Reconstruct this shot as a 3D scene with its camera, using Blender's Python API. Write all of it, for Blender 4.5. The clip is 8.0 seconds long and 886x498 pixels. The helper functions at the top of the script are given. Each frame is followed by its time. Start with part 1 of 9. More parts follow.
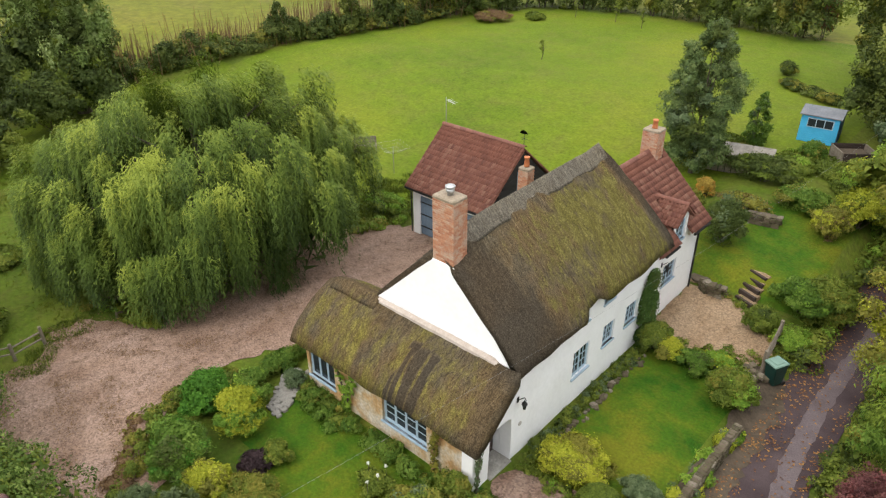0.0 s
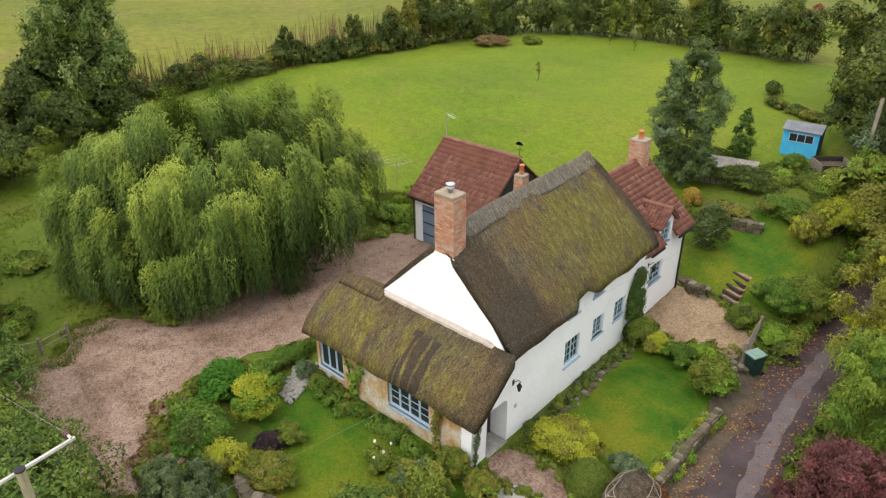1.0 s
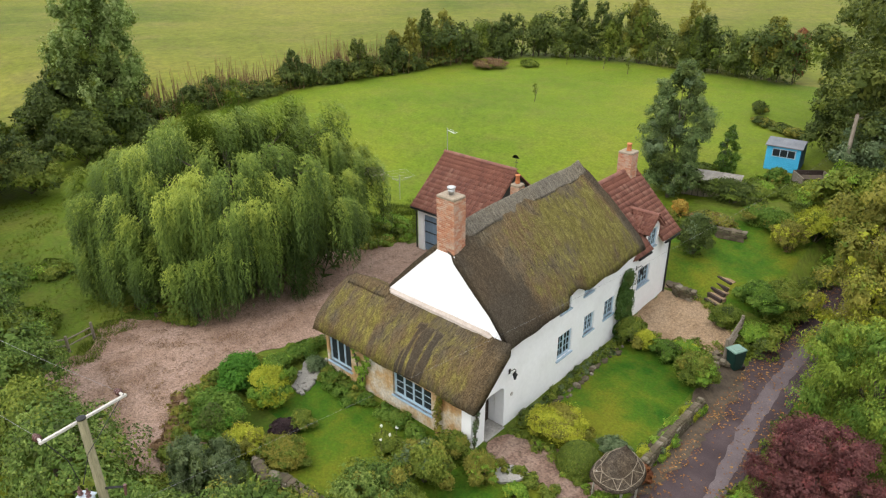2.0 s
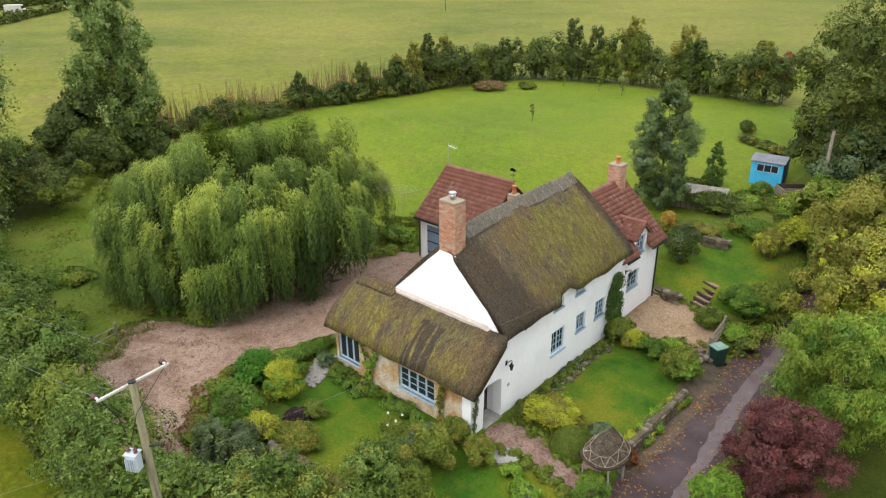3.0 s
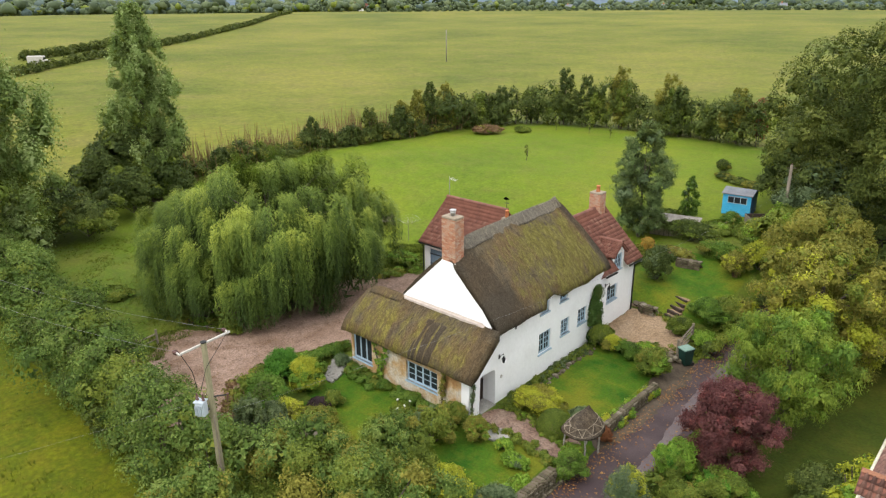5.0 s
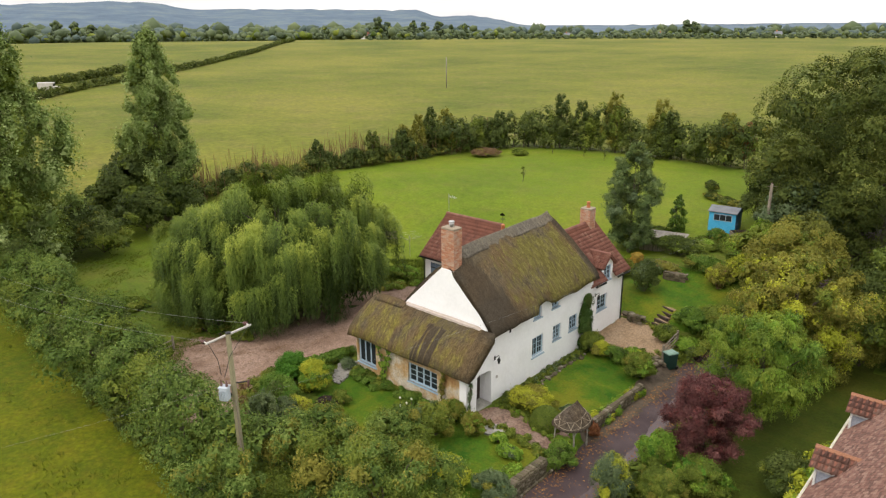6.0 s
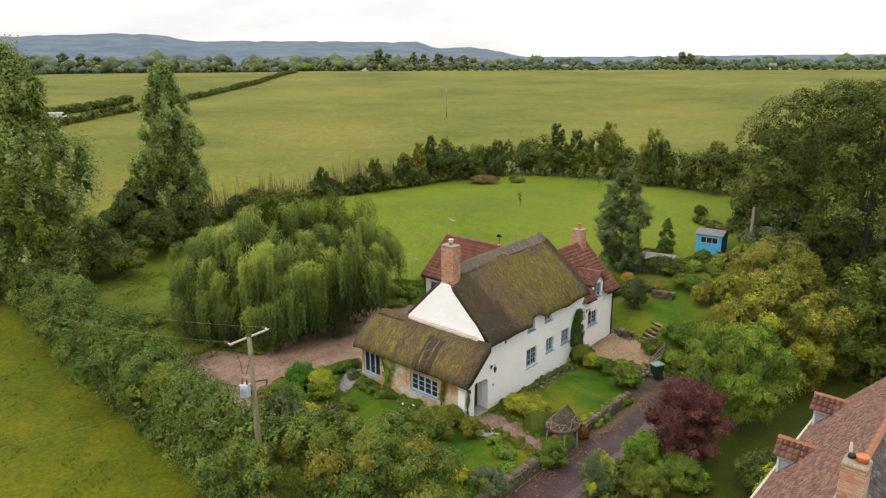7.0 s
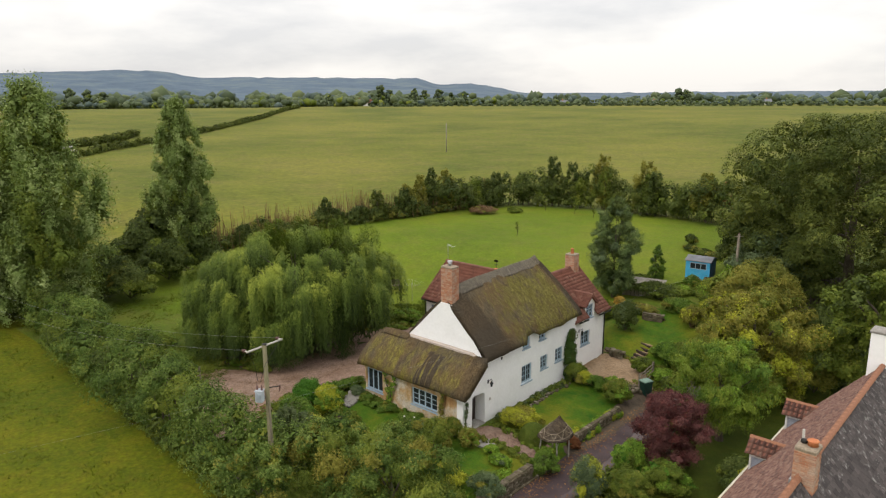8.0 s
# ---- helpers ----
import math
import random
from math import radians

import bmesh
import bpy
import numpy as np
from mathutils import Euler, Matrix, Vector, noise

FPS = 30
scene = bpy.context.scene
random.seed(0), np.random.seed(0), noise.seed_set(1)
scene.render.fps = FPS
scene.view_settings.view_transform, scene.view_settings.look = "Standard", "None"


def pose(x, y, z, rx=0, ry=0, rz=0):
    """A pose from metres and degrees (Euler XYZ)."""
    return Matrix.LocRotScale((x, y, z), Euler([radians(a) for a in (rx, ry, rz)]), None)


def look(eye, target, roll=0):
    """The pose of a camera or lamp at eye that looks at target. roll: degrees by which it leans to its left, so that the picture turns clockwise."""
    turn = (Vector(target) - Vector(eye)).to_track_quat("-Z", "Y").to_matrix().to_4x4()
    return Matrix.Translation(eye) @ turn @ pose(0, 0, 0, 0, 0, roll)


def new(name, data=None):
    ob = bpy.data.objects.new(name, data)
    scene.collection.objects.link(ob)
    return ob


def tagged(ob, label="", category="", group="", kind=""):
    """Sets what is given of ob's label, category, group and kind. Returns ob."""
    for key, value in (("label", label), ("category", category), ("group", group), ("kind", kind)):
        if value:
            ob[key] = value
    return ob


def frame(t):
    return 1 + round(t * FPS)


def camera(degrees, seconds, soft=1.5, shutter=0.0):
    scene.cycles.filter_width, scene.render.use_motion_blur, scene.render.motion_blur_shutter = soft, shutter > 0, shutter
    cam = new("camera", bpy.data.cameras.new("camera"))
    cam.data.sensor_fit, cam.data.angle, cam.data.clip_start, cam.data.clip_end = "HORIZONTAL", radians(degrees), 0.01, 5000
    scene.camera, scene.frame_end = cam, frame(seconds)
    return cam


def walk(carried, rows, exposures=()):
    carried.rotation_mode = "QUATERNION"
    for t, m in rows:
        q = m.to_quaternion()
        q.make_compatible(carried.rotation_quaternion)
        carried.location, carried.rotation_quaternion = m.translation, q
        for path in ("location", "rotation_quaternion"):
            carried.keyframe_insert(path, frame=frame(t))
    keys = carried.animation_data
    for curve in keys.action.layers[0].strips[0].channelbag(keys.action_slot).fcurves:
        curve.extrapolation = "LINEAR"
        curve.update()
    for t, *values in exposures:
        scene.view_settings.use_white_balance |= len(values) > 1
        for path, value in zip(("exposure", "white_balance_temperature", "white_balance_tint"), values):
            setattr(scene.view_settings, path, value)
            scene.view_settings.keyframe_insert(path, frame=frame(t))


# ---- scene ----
from mathutils.geometry import delaunay_2d_cdt

cam = camera(64.9, 8.0, soft=1.25)
METRES, EYE, TILT, LEAN, TURN = 20.8, 17.85, 1.8, 0.0, 42.2
ROWS = [
    (0.0, 0.0, 0.0, 0.0, -0.2, -31.38, 0.32),
    (0.5, -0.0011, -0.0558, 0.0042, -0.21, -30.25, 0.37),
    (1.0, -0.0014, -0.1107, 0.0057, -0.2, -29.27, 0.37),
    (1.5, -0.0023, -0.1665, 0.0106, -0.2, -28.29, 0.39),
    (3.0, -0.0071, -0.3429, 0.0287, -0.16, -25.39, 0.43),
    (3.5, -0.0077, -0.4058, 0.034, -0.14, -24.46, 0.45),
    (4.0, -0.0089, -0.468, 0.0391, -0.13, -23.48, 0.44),
    (4.5, -0.0099, -0.5308, 0.0477, -0.11, -22.52, 0.45),
    (6.0, -0.0082, -0.73, 0.063, -0.06, -19.46, 0.43),
    (6.5, -0.008, -0.7987, 0.0693, -0.06, -18.31, 0.41),
    (7.0, -0.0085, -0.8675, 0.0756, -0.07, -17.08, 0.41),
    (7.5, -0.0074, -0.9336, 0.0781, -0.06, -15.72, 0.4),
    (8.0, -0.0067, -0.9963, 0.0772, -0.04, -14.29, 0.38),
]
EXPOSURES = [(0.0, 0.41, 6500, 10), (3.2, 0.49, 6280, 9.5), (4.6, 0.51, 6300, 9.5), (6.2, 0.22, 6760, 11.5), (7.5, 0.05, 6740, 11), (8.0, -0.09, 6720, 11)]
walk(cam, [(t, pose(0, 0, EYE, TILT, LEAN, TURN) @ pose(METRES * x, METRES * y, METRES * z, 90 + pitch, roll, yaw)) for t, x, y, z, yaw, pitch, roll in ROWS], EXPOSURES)

# ---- light: a bright overcast sky, the sun soft behind cloud ----
SUN_FROM = Vector((-0.10, -0.92, 1.10)).normalized()
SUN_STRENGTH, CLOUD_STRENGTH = 1.05, 1.03


def make_world():
    world = bpy.data.worlds.new("sky")
    world.use_nodes = True
    scene.world = world
    nt = world.node_tree
    nt.nodes.clear()
    n = nt.nodes.new
    out, bg = n("ShaderNodeOutputWorld"), n("ShaderNodeBackground")
    sky = n("ShaderNodeTexSky")
    sky.sky_type, sky.sun_disc = "NISHITA", False
    sky.sun_elevation = math.asin(SUN_FROM.z)
    sky.sun_rotation = math.atan2(SUN_FROM.x, SUN_FROM.y)
    scale = n("ShaderNodeMix")
    scale.data_type, scale.blend_type = "RGBA", "MULTIPLY"
    scale.inputs[0].default_value = 1.0
    scale.inputs[7].default_value = (0.1, 0.1, 0.1, 1)
    nt.links.new(sky.outputs[0], scale.inputs[6])
    tc, mp = n("ShaderNodeTexCoord"), n("ShaderNodeMapping")
    mp.inputs["Scale"].default_value = (1.6, 1.6, 6.0)
    noi = n("ShaderNodeTexNoise")
    noi.inputs["Scale"].default_value, noi.inputs["Detail"].default_value = 1.7, 7.0
    noi.inputs["Roughness"].default_value = 0.55
    ramp = n("ShaderNodeValToRGB")
    ramp.color_ramp.elements[0].position, ramp.color_ramp.elements[0].color = 0.38, (0.80, 0.81, 0.83, 1)
    ramp.color_ramp.elements[1].position, ramp.color_ramp.elements[1].color = 0.58, (1.06, 1.05, 1.03, 1)
    nt.links.new(tc.outputs["Generated"], mp.inputs[0])
    nt.links.new(mp.outputs[0], noi.inputs["Vector"])
    nt.links.new(noi.outputs[0], ramp.inputs[0])
    mix = n("ShaderNodeMix")
    mix.data_type = "RGBA"
    mix.inputs[0].default_value = 0.88
    nt.links.new(scale.outputs[2], mix.inputs[6])
    nt.links.new(ramp.outputs[0], mix.inputs[7])
    # an overcast sky is brighter overhead than at the horizon
    sep, up, lum = n("ShaderNodeSeparateXYZ"), n("ShaderNodeClamp"), n("ShaderNodeMath")
    nt.links.new(tc.outputs["Generated"], sep.inputs[0])
    nt.links.new(sep.outputs["Z"], up.inputs[0])
    lum.operation = "MULTIPLY_ADD"
    lum.inputs[1].default_value, lum.inputs[2].default_value = 1.12, 1.0
    nt.links.new(up.outputs[0], lum.inputs[0])
    dome = n("ShaderNodeMix")
    dome.data_type, dome.blend_type = "RGBA", "MULTIPLY"
    dome.inputs[0].default_value = 1.0
    nt.links.new(mix.outputs[2], dome.inputs[6])
    nt.links.new(lum.outputs[0], dome.inputs[7])
    nt.links.new(dome.outputs[2], bg.inputs[0])
    bg.inputs[1].default_value = CLOUD_STRENGTH
    nt.links.new(bg.outputs[0], out.inputs[0])
    sun = new("sun", bpy.data.lights.new("sun", "SUN"))
    sun.data.energy, sun.data.angle, sun.data.color = SUN_STRENGTH, radians(24), (1.0, 0.93, 0.83)
    sun.matrix_world = look(SUN_FROM * 100, (0, 0, 0))


make_world()
# ---- materials ----
def mat_base(name):
    m = bpy.data.materials.new(name)
    m.use_nodes = True
    nt = m.node_tree
    return m, nt, nt.nodes["Principled BSDF"]


def rgb(c):
    return (c[0], c[1], c[2], 1)


def nz(nt, scale, detail=4.0, rough=0.55, stretch=None, turn=(0, 0, 0), coord="Object"):
    """A noise node in object space, stretched where asked."""
    tc = nt.nodes.new("ShaderNodeTexCoord")
    mp = nt.nodes.new("ShaderNodeMapping")
    mp.inputs["Scale"].default_value = stretch or (1, 1, 1)
    mp.inputs["Rotation"].default_value = [radians(a) for a in turn]
    no = nt.nodes.new("ShaderNodeTexNoise")
    no.inputs["Scale"].default_value, no.inputs["Detail"].default_value, no.inputs["Roughness"].default_value = scale, detail, rough
    nt.links.new(tc.outputs[coord], mp.inputs[0])
    nt.links.new(mp.outputs[0], no.inputs["Vector"])
    return no.outputs[0]


def ramp(nt, fac, stops):
    r = nt.nodes.new("ShaderNodeValToRGB")
    e = r.color_ramp.elements
    while len(e) < len(stops):
        e.new(0.5)
    for el, (p, c) in zip(e, stops):
        el.position, el.color = p, rgb(c) if len(c) == 3 else c
    nt.links.new(fac, r.inputs[0])
    return r.outputs[0]


def mixc(nt, fac, a, b, mode="MIX"):
    m = nt.nodes.new("ShaderNodeMix")
    m.data_type, m.blend_type = "RGBA", mode
    for s, v in ((0, fac), (6, a), (7, b)):
        if isinstance(v, (int, float)):
            m.inputs[s].default_value = v
        elif isinstance(v, tuple):
            m.inputs[s].default_value = rgb(v)
        else:
            nt.links.new(v, m.inputs[s])
    return m.outputs[2]


def bump(nt, bsdf, height, strength=0.4, dist=0.05):
    b = nt.nodes.new("ShaderNodeBump")
    b.inputs["Strength"].default_value, b.inputs["Distance"].default_value = strength, dist
    nt.links.new(height, b.inputs["Height"])
    nt.links.new(b.outputs[0], bsdf.inputs["Normal"])


def grey(v):
    return (v, v, v)


def mottled(name, stops, scale=2.0, rough=0.85, fine=30.0, bump_s=0.3, bump_d=0.02, metal=0.0, detail=6.0, spread=0.35, stretch=None, turn=(0, 0, 0), spec=0.3):
    """Colour that varies coarsely through the stops and finely in brightness, with relief."""
    m, nt, b = mat_base(name)
    big = nz(nt, scale, detail, 0.6, stretch, turn)
    col = ramp(nt, big, stops)
    small = nz(nt, fine, 3.0, 0.6, stretch, turn)
    shade = ramp(nt, small, [(0.3, grey(1 - spread)), (0.7, grey(1.0 + 0 * spread))])
    nt.links.new(mixc(nt, 1.0, col, shade, "MULTIPLY"), b.inputs["Base Color"])
    b.inputs["Roughness"].default_value, b.inputs["Metallic"].default_value = rough, metal
    b.inputs["Specular IOR Level"].default_value = spec
    if bump_s:
        bump(nt, b, small, bump_s, bump_d)
    return m


def leaf_mat(name, dark, mid, light, trans=0.25, gloss=0.25):
    """Leaves: tint varies from leaf to leaf and spray to spray; some light passes through."""
    m, nt, b = mat_base(name)
    at = nt.nodes.new("ShaderNodeAttribute")
    at.attribute_name = "tint"
    col = ramp(nt, at.outputs["Fac"], [(0.0, dark), (0.5, mid), (1.0, light)])
    nt.links.new(col, b.inputs["Base Color"])
    b.inputs["Roughness"].default_value = 0.65
    b.inputs["Specular IOR Level"].default_value = gloss * 0.6
    tr = nt.nodes.new("ShaderNodeBsdfTranslucent")
    nt.links.new(mixc(nt, 1.0, col, (1.0, 1.0, 0.55), "MULTIPLY"), tr.inputs[0])
    mx = nt.nodes.new("ShaderNodeMixShader")
    mx.inputs[0].default_value = trans * 0.72
    nt.links.new(b.outputs[0], mx.inputs[1])
    nt.links.new(tr.outputs[0], mx.inputs[2])
    nt.links.new(mx.outputs[0], nt.nodes["Material Output"].inputs[0])
    return m


def grass_mat(name, stops, patch=0.08, fine=6.0, yellow=(0.20, 0.19, 0.03), amount=0.35, low=0.84):
    m, nt, b = mat_base(name)
    big = nz(nt, patch, 6.0, 0.62)
    mid = nz(nt, patch * 9, 4.0, 0.6)
    small = nz(nt, fine, 4.0, 0.7)
    col = ramp(nt, big, stops)
    col = mixc(nt, ramp(nt, mid, [(0.45, grey(0)), (0.75, grey(amount))]), col, yellow)
    tuft = nz(nt, patch * 28, 5.0, 0.65)
    col = mixc(nt, 1.0, col, ramp(nt, tuft, [(0.35, grey(low)), (0.6, grey(1.0))]), "MULTIPLY")
    sh = ramp(nt, small, [(0.3, grey(0.62)), (0.68, grey(1.05))])
    nt.links.new(mixc(nt, 1.0, col, sh, "MULTIPLY"), b.inputs["Base Color"])
    b.inputs["Roughness"].default_value, b.inputs["Specular IOR Level"].default_value = 0.9, 0.15
    bump(nt, b, small, 0.6, 0.08)
    return m


GRASS_MEADOW = grass_mat("meadow_grass", [(0.34, (0.084, 0.136, 0.007)), (0.5, (0.126, 0.184, 0.009)), (0.66, (0.175, 0.210, 0.014))], 0.06, 5.0, (0.16, 0.16, 0.03), 0.5)
GRASS_LAWN = grass_mat("lawn_grass", [(0.38, (0.024, 0.085, 0.004)), (0.48, (0.058, 0.125, 0.006)), (0.60, (0.14, 0.155, 0.010))], 0.22, 9.0, (0.155, 0.135, 0.012), 0.4, 0.92)
GRASS_ROUGH = grass_mat("rough_grass", [(0.36, (0.056, 0.098, 0.009)), (0.5, (0.093, 0.140, 0.012)), (0.64, (0.135, 0.162, 0.020))], 0.15, 4.0, (0.125, 0.115, 0.03), 0.55)
# lawn across the lane: shade of trees and house is put into its green
SHADED_LAWN = grass_mat("shaded_lawn", [(0.36, (0.032, 0.052, 0.005)), (0.5, (0.050, 0.072, 0.006)), (0.64, (0.082, 0.090, 0.010))], 0.2, 8.0, (0.09, 0.082, 0.012), 0.4, 0.9)
CROP = grass_mat("crop_field", [(0.38, (0.088, 0.116, 0.008)), (0.5, (0.136, 0.152, 0.014)), (0.62, (0.186, 0.184, 0.024))], 0.02, 1.3, (0.175, 0.155, 0.04), 0.75)
PASTURE = grass_mat("pasture_grass", [(0.36, (0.060, 0.092, 0.002)), (0.5, (0.098, 0.120, 0.002)), (0.64, (0.145, 0.148, 0.004))], 0.16, 3.0, (0.150, 0.128, 0.008), 0.6, 0.72)


def gravel_mat(name, low, mid, high, worn, damp, size, amount):
    """Gravel: single stones, worn runs along the way, and damp leaf-brown patches."""
    m, nt, b = mat_base(name)
    patch, blot = nz(nt, 0.42, 6.0, 0.65), nz(nt, 1.9, 6.0, 0.7)
    run = nz(nt, 0.9, 4.0, 0.6, (1.0, 0.22, 1.0), (0, 0, -32))
    tc, vo = nt.nodes.new("ShaderNodeTexCoord"), nt.nodes.new("ShaderNodeTexVoronoi")
    vo.inputs["Scale"].default_value = size
    nt.links.new(tc.outputs["Object"], vo.inputs["Vector"])
    col = ramp(nt, patch, [(0.34, low), (0.5, mid), (0.66, high)])
    col = mixc(nt, ramp(nt, run, [(0.46, grey(0)), (0.62, grey(0.5))]), col, worn)
    col = mixc(nt, ramp(nt, blot, [(0.52, grey(0)), (0.66, grey(amount))]), col, damp)
    stone = nt.nodes.new("ShaderNodeSeparateColor")
    nt.links.new(vo.outputs["Color"], stone.inputs[0])
    col = mixc(nt, 1.0, col, ramp(nt, stone.outputs[0], [(0.0, grey(0.62)), (0.5, grey(0.98)), (1.0, grey(1.28))]), "MULTIPLY")
    nt.links.new(col, b.inputs["Base Color"])
    b.inputs["Roughness"].default_value, b.inputs["Specular IOR Level"].default_value = 0.95, 0.2
    bump(nt, b, vo.outputs["Distance"], 0.8, 0.03)
    return m


GRAVEL = gravel_mat("gravel", (0.192, 0.122, 0.085), (0.252, 0.168, 0.123), (0.300, 0.208, 0.160), (0.305, 0.215, 0.172), (0.105, 0.066, 0.036), 20.0, 0.6)
PATH_GRIT = gravel_mat("path_grit", (0.15, 0.092, 0.066), (0.20, 0.13, 0.098), (0.25, 0.175, 0.135), (0.27, 0.20, 0.16), (0.085, 0.055, 0.036), 16.0, 0.6)
GRAVEL_YARD = gravel_mat("yard_gravel", (0.205, 0.135, 0.078), (0.262, 0.178, 0.107), (0.31, 0.22, 0.14), (0.32, 0.236, 0.158), (0.16, 0.105, 0.06), 18.0, 0.4)
ASPHALT = mottled("lane_asphalt", [(0.3, (0.036, 0.021, 0.023)), (0.5, (0.059, 0.039, 0.041)), (0.7, (0.090, 0.062, 0.064))], 0.5, 0.75, 22.0, 0.5, 0.02, spread=0.35)
ASPHALT_WORN = mottled("worn_asphalt", [(0.35, (0.103, 0.078, 0.080)), (0.5, (0.134, 0.104, 0.107)), (0.65, (0.166, 0.131, 0.134))], 0.6, 0.7, 22.0, 0.4, 0.02, spread=0.35)
WHITE_WALL = mottled("limewash", [(0.25, (0.83, 0.83, 0.82)), (0.5, (0.88, 0.88, 0.875)), (0.75, (0.90, 0.90, 0.90))], 0.9, 0.9, 5.0, 0.4, 0.03, spread=0.05)
STONE_WALL = mottled("golden_stone", [(0.3, (0.46, 0.24, 0.09)), (0.45, (0.55, 0.35, 0.16)), (0.55, (0.62, 0.50, 0.34)), (0.68, (0.74, 0.69, 0.60))], 1.3, 0.92, 9.0, 0.8, 0.03, spread=0.4)
BRICK = mottled("brick", [(0.25, (0.36, 0.12, 0.055)), (0.5, (0.48, 0.19, 0.085)), (0.75, (0.55, 0.30, 0.17))], 3.0, 0.9, 25.0, 0.5, 0.01, spread=0.35)
MORTAR = mottled("mortar", [(0.3, (0.36, 0.26, 0.18)), (0.7, (0.46, 0.35, 0.25))], 4.0, 0.95, 30.0, 0.4, 0.01)
CLAY = mottled("clay_tile", [(0.2, (0.135, 0.055, 0.04)), (0.42, (0.195, 0.08, 0.055)), (0.6, (0.235, 0.098, 0.066)), (0.8, (0.28, 0.14, 0.10))], 1.6, 0.85, 12.0, 0.4, 0.015, spread=0.3)
POT = mottled("terracotta", [(0.3, (0.48, 0.15, 0.06)), (0.7, (0.58, 0.22, 0.09))], 4.0, 0.8, 20.0, 0.2, 0.005)
BLUE_PAINT = mottled("blue_paint", [(0.3, (0.33, 0.44, 0.53)), (0.7, (0.41, 0.52, 0.61))], 3.0, 0.55, 30.0, 0.1, 0.003, spread=0.1)
SHED_BLUE = mottled("shed_blue", [(0.3, (0.06, 0.40, 0.68)), (0.7, (0.08, 0.48, 0.78))], 2.0, 0.6, 20.0, 0.2, 0.004, spread=0.15)
# darker shed blue for the side turned from the light, shade put into the colour
SHED_BLUE_SHADED = mottled("shed_blue_shaded", [(0.3, (0.035, 0.09, 0.19)), (0.7, (0.05, 0.12, 0.24))], 2.0, 0.6, 20.0, 0.2, 0.004, spread=0.15)
GARAGE_BLUE = mottled("slate_blue_paint", [(0.3, (0.14, 0.20, 0.27)), (0.7, (0.19, 0.26, 0.34))], 2.0, 0.6, 20.0, 0.2, 0.004, spread=0.15)
BLACK_IRON = mottled("black_iron", [(0.3, grey(0.012)), (0.7, grey(0.025))], 5.0, 0.55, 20.0, 0.1, 0.002)
DARK_BOARD = mottled("tarred_board", [(0.3, (0.016, 0.015, 0.014)), (0.7, (0.04, 0.037, 0.034))], 2.0, 0.8, 14.0, 0.3, 0.006, stretch=(1, 1, 8))
BLUE_LEAD = mottled("blue_grey_lead", [(0.3, (0.30, 0.33, 0.40)), (0.7, (0.40, 0.43, 0.50))], 3.0, 0.6, 18.0, 0.2, 0.004)
LEAD = mottled("lead", [(0.3, grey(0.28)), (0.7, grey(0.42))], 3.0, 0.55, 18.0, 0.2, 0.004, metal=0.3)
GALV = mottled("galvanised_steel", [(0.3, grey(0.5)), (0.7, grey(0.65))], 6.0, 0.4, 20.0, 0.1, 0.002, metal=0.7)
OLD_WOOD = mottled("grey_timber", [(0.25, (0.14, 0.115, 0.085)), (0.5, (0.22, 0.185, 0.14)), (0.75, (0.30, 0.26, 0.20))], 1.4, 0.9, 9.0, 0.5, 0.01, stretch=(6, 6, 1))
POLE_WOOD = mottled("pole_timber", [(0.25, (0.15, 0.13, 0.07)), (0.5, (0.21, 0.19, 0.11)), (0.75, (0.27, 0.245, 0.15))], 1.0, 0.9, 8.0, 0.4, 0.01, stretch=(8, 8, 0.7))
DARK_WOOD = mottled("sleeper_timber", [(0.3, (0.03, 0.02, 0.016)), (0.7, (0.07, 0.05, 0.04))], 2.0, 0.9, 12.0, 0.4, 0.01)
BARK = mottled("bark", [(0.25, (0.06, 0.045, 0.03)), (0.5, (0.11, 0.09, 0.065)), (0.75, (0.16, 0.14, 0.105))], 2.0, 0.95, 9.0, 0.8, 0.03, stretch=(3, 3, 1))
CONCRETE = mottled("pale_stone_slab", [(0.3, (0.26, 0.245, 0.22)), (0.7, (0.40, 0.38, 0.345))], 2.0, 0.9, 14.0, 0.3, 0.01)
FELT = mottled("roofing_felt", [(0.3, (0.16, 0.17, 0.19)), (0.7, (0.24, 0.25, 0.27))], 1.5, 0.9, 18.0, 0.3, 0.006)
BIN_GREEN = mottled("bin_plastic", [(0.3, (0.010, 0.036, 0.028)), (0.7, (0.016, 0.052, 0.040))], 3.0, 0.45, 20.0, 0.05, 0.002, spread=0.1)
BIN_LID = mottled("bin_lid_plastic", [(0.3, (0.13, 0.22, 0.175)), (0.7, (0.17, 0.27, 0.215))], 3.0, 0.4, 20.0, 0.05, 0.002, spread=0.1)
CERAMIC = mottled("brown_ceramic", [(0.3, (0.10, 0.05, 0.045)), (0.7, (0.16, 0.08, 0.07))], 4.0, 0.3, 20.0, 0.0)
PALE_STEEL = mottled("weathered_steel", [(0.3, (0.50, 0.47, 0.42)), (0.7, (0.62, 0.58, 0.53))], 3.0, 0.6, 20.0, 0.1, 0.002)
WIRE = mottled("weathered_wire", [(0.3, grey(0.26)), (0.7, grey(0.36))], 3.0, 0.5, 20.0, 0.05, 0.001)
GUTTER = mottled("cream_gutter", [(0.3, (0.58, 0.55, 0.42)), (0.7, (0.72, 0.69, 0.54))], 3.0, 0.6, 16.0, 0.1, 0.002)
TRIM_WHITE = mottled("white_trim", [(0.3, (0.66, 0.66, 0.64)), (0.7, (0.78, 0.78, 0.76))], 3.0, 0.6, 18.0, 0.1, 0.002)
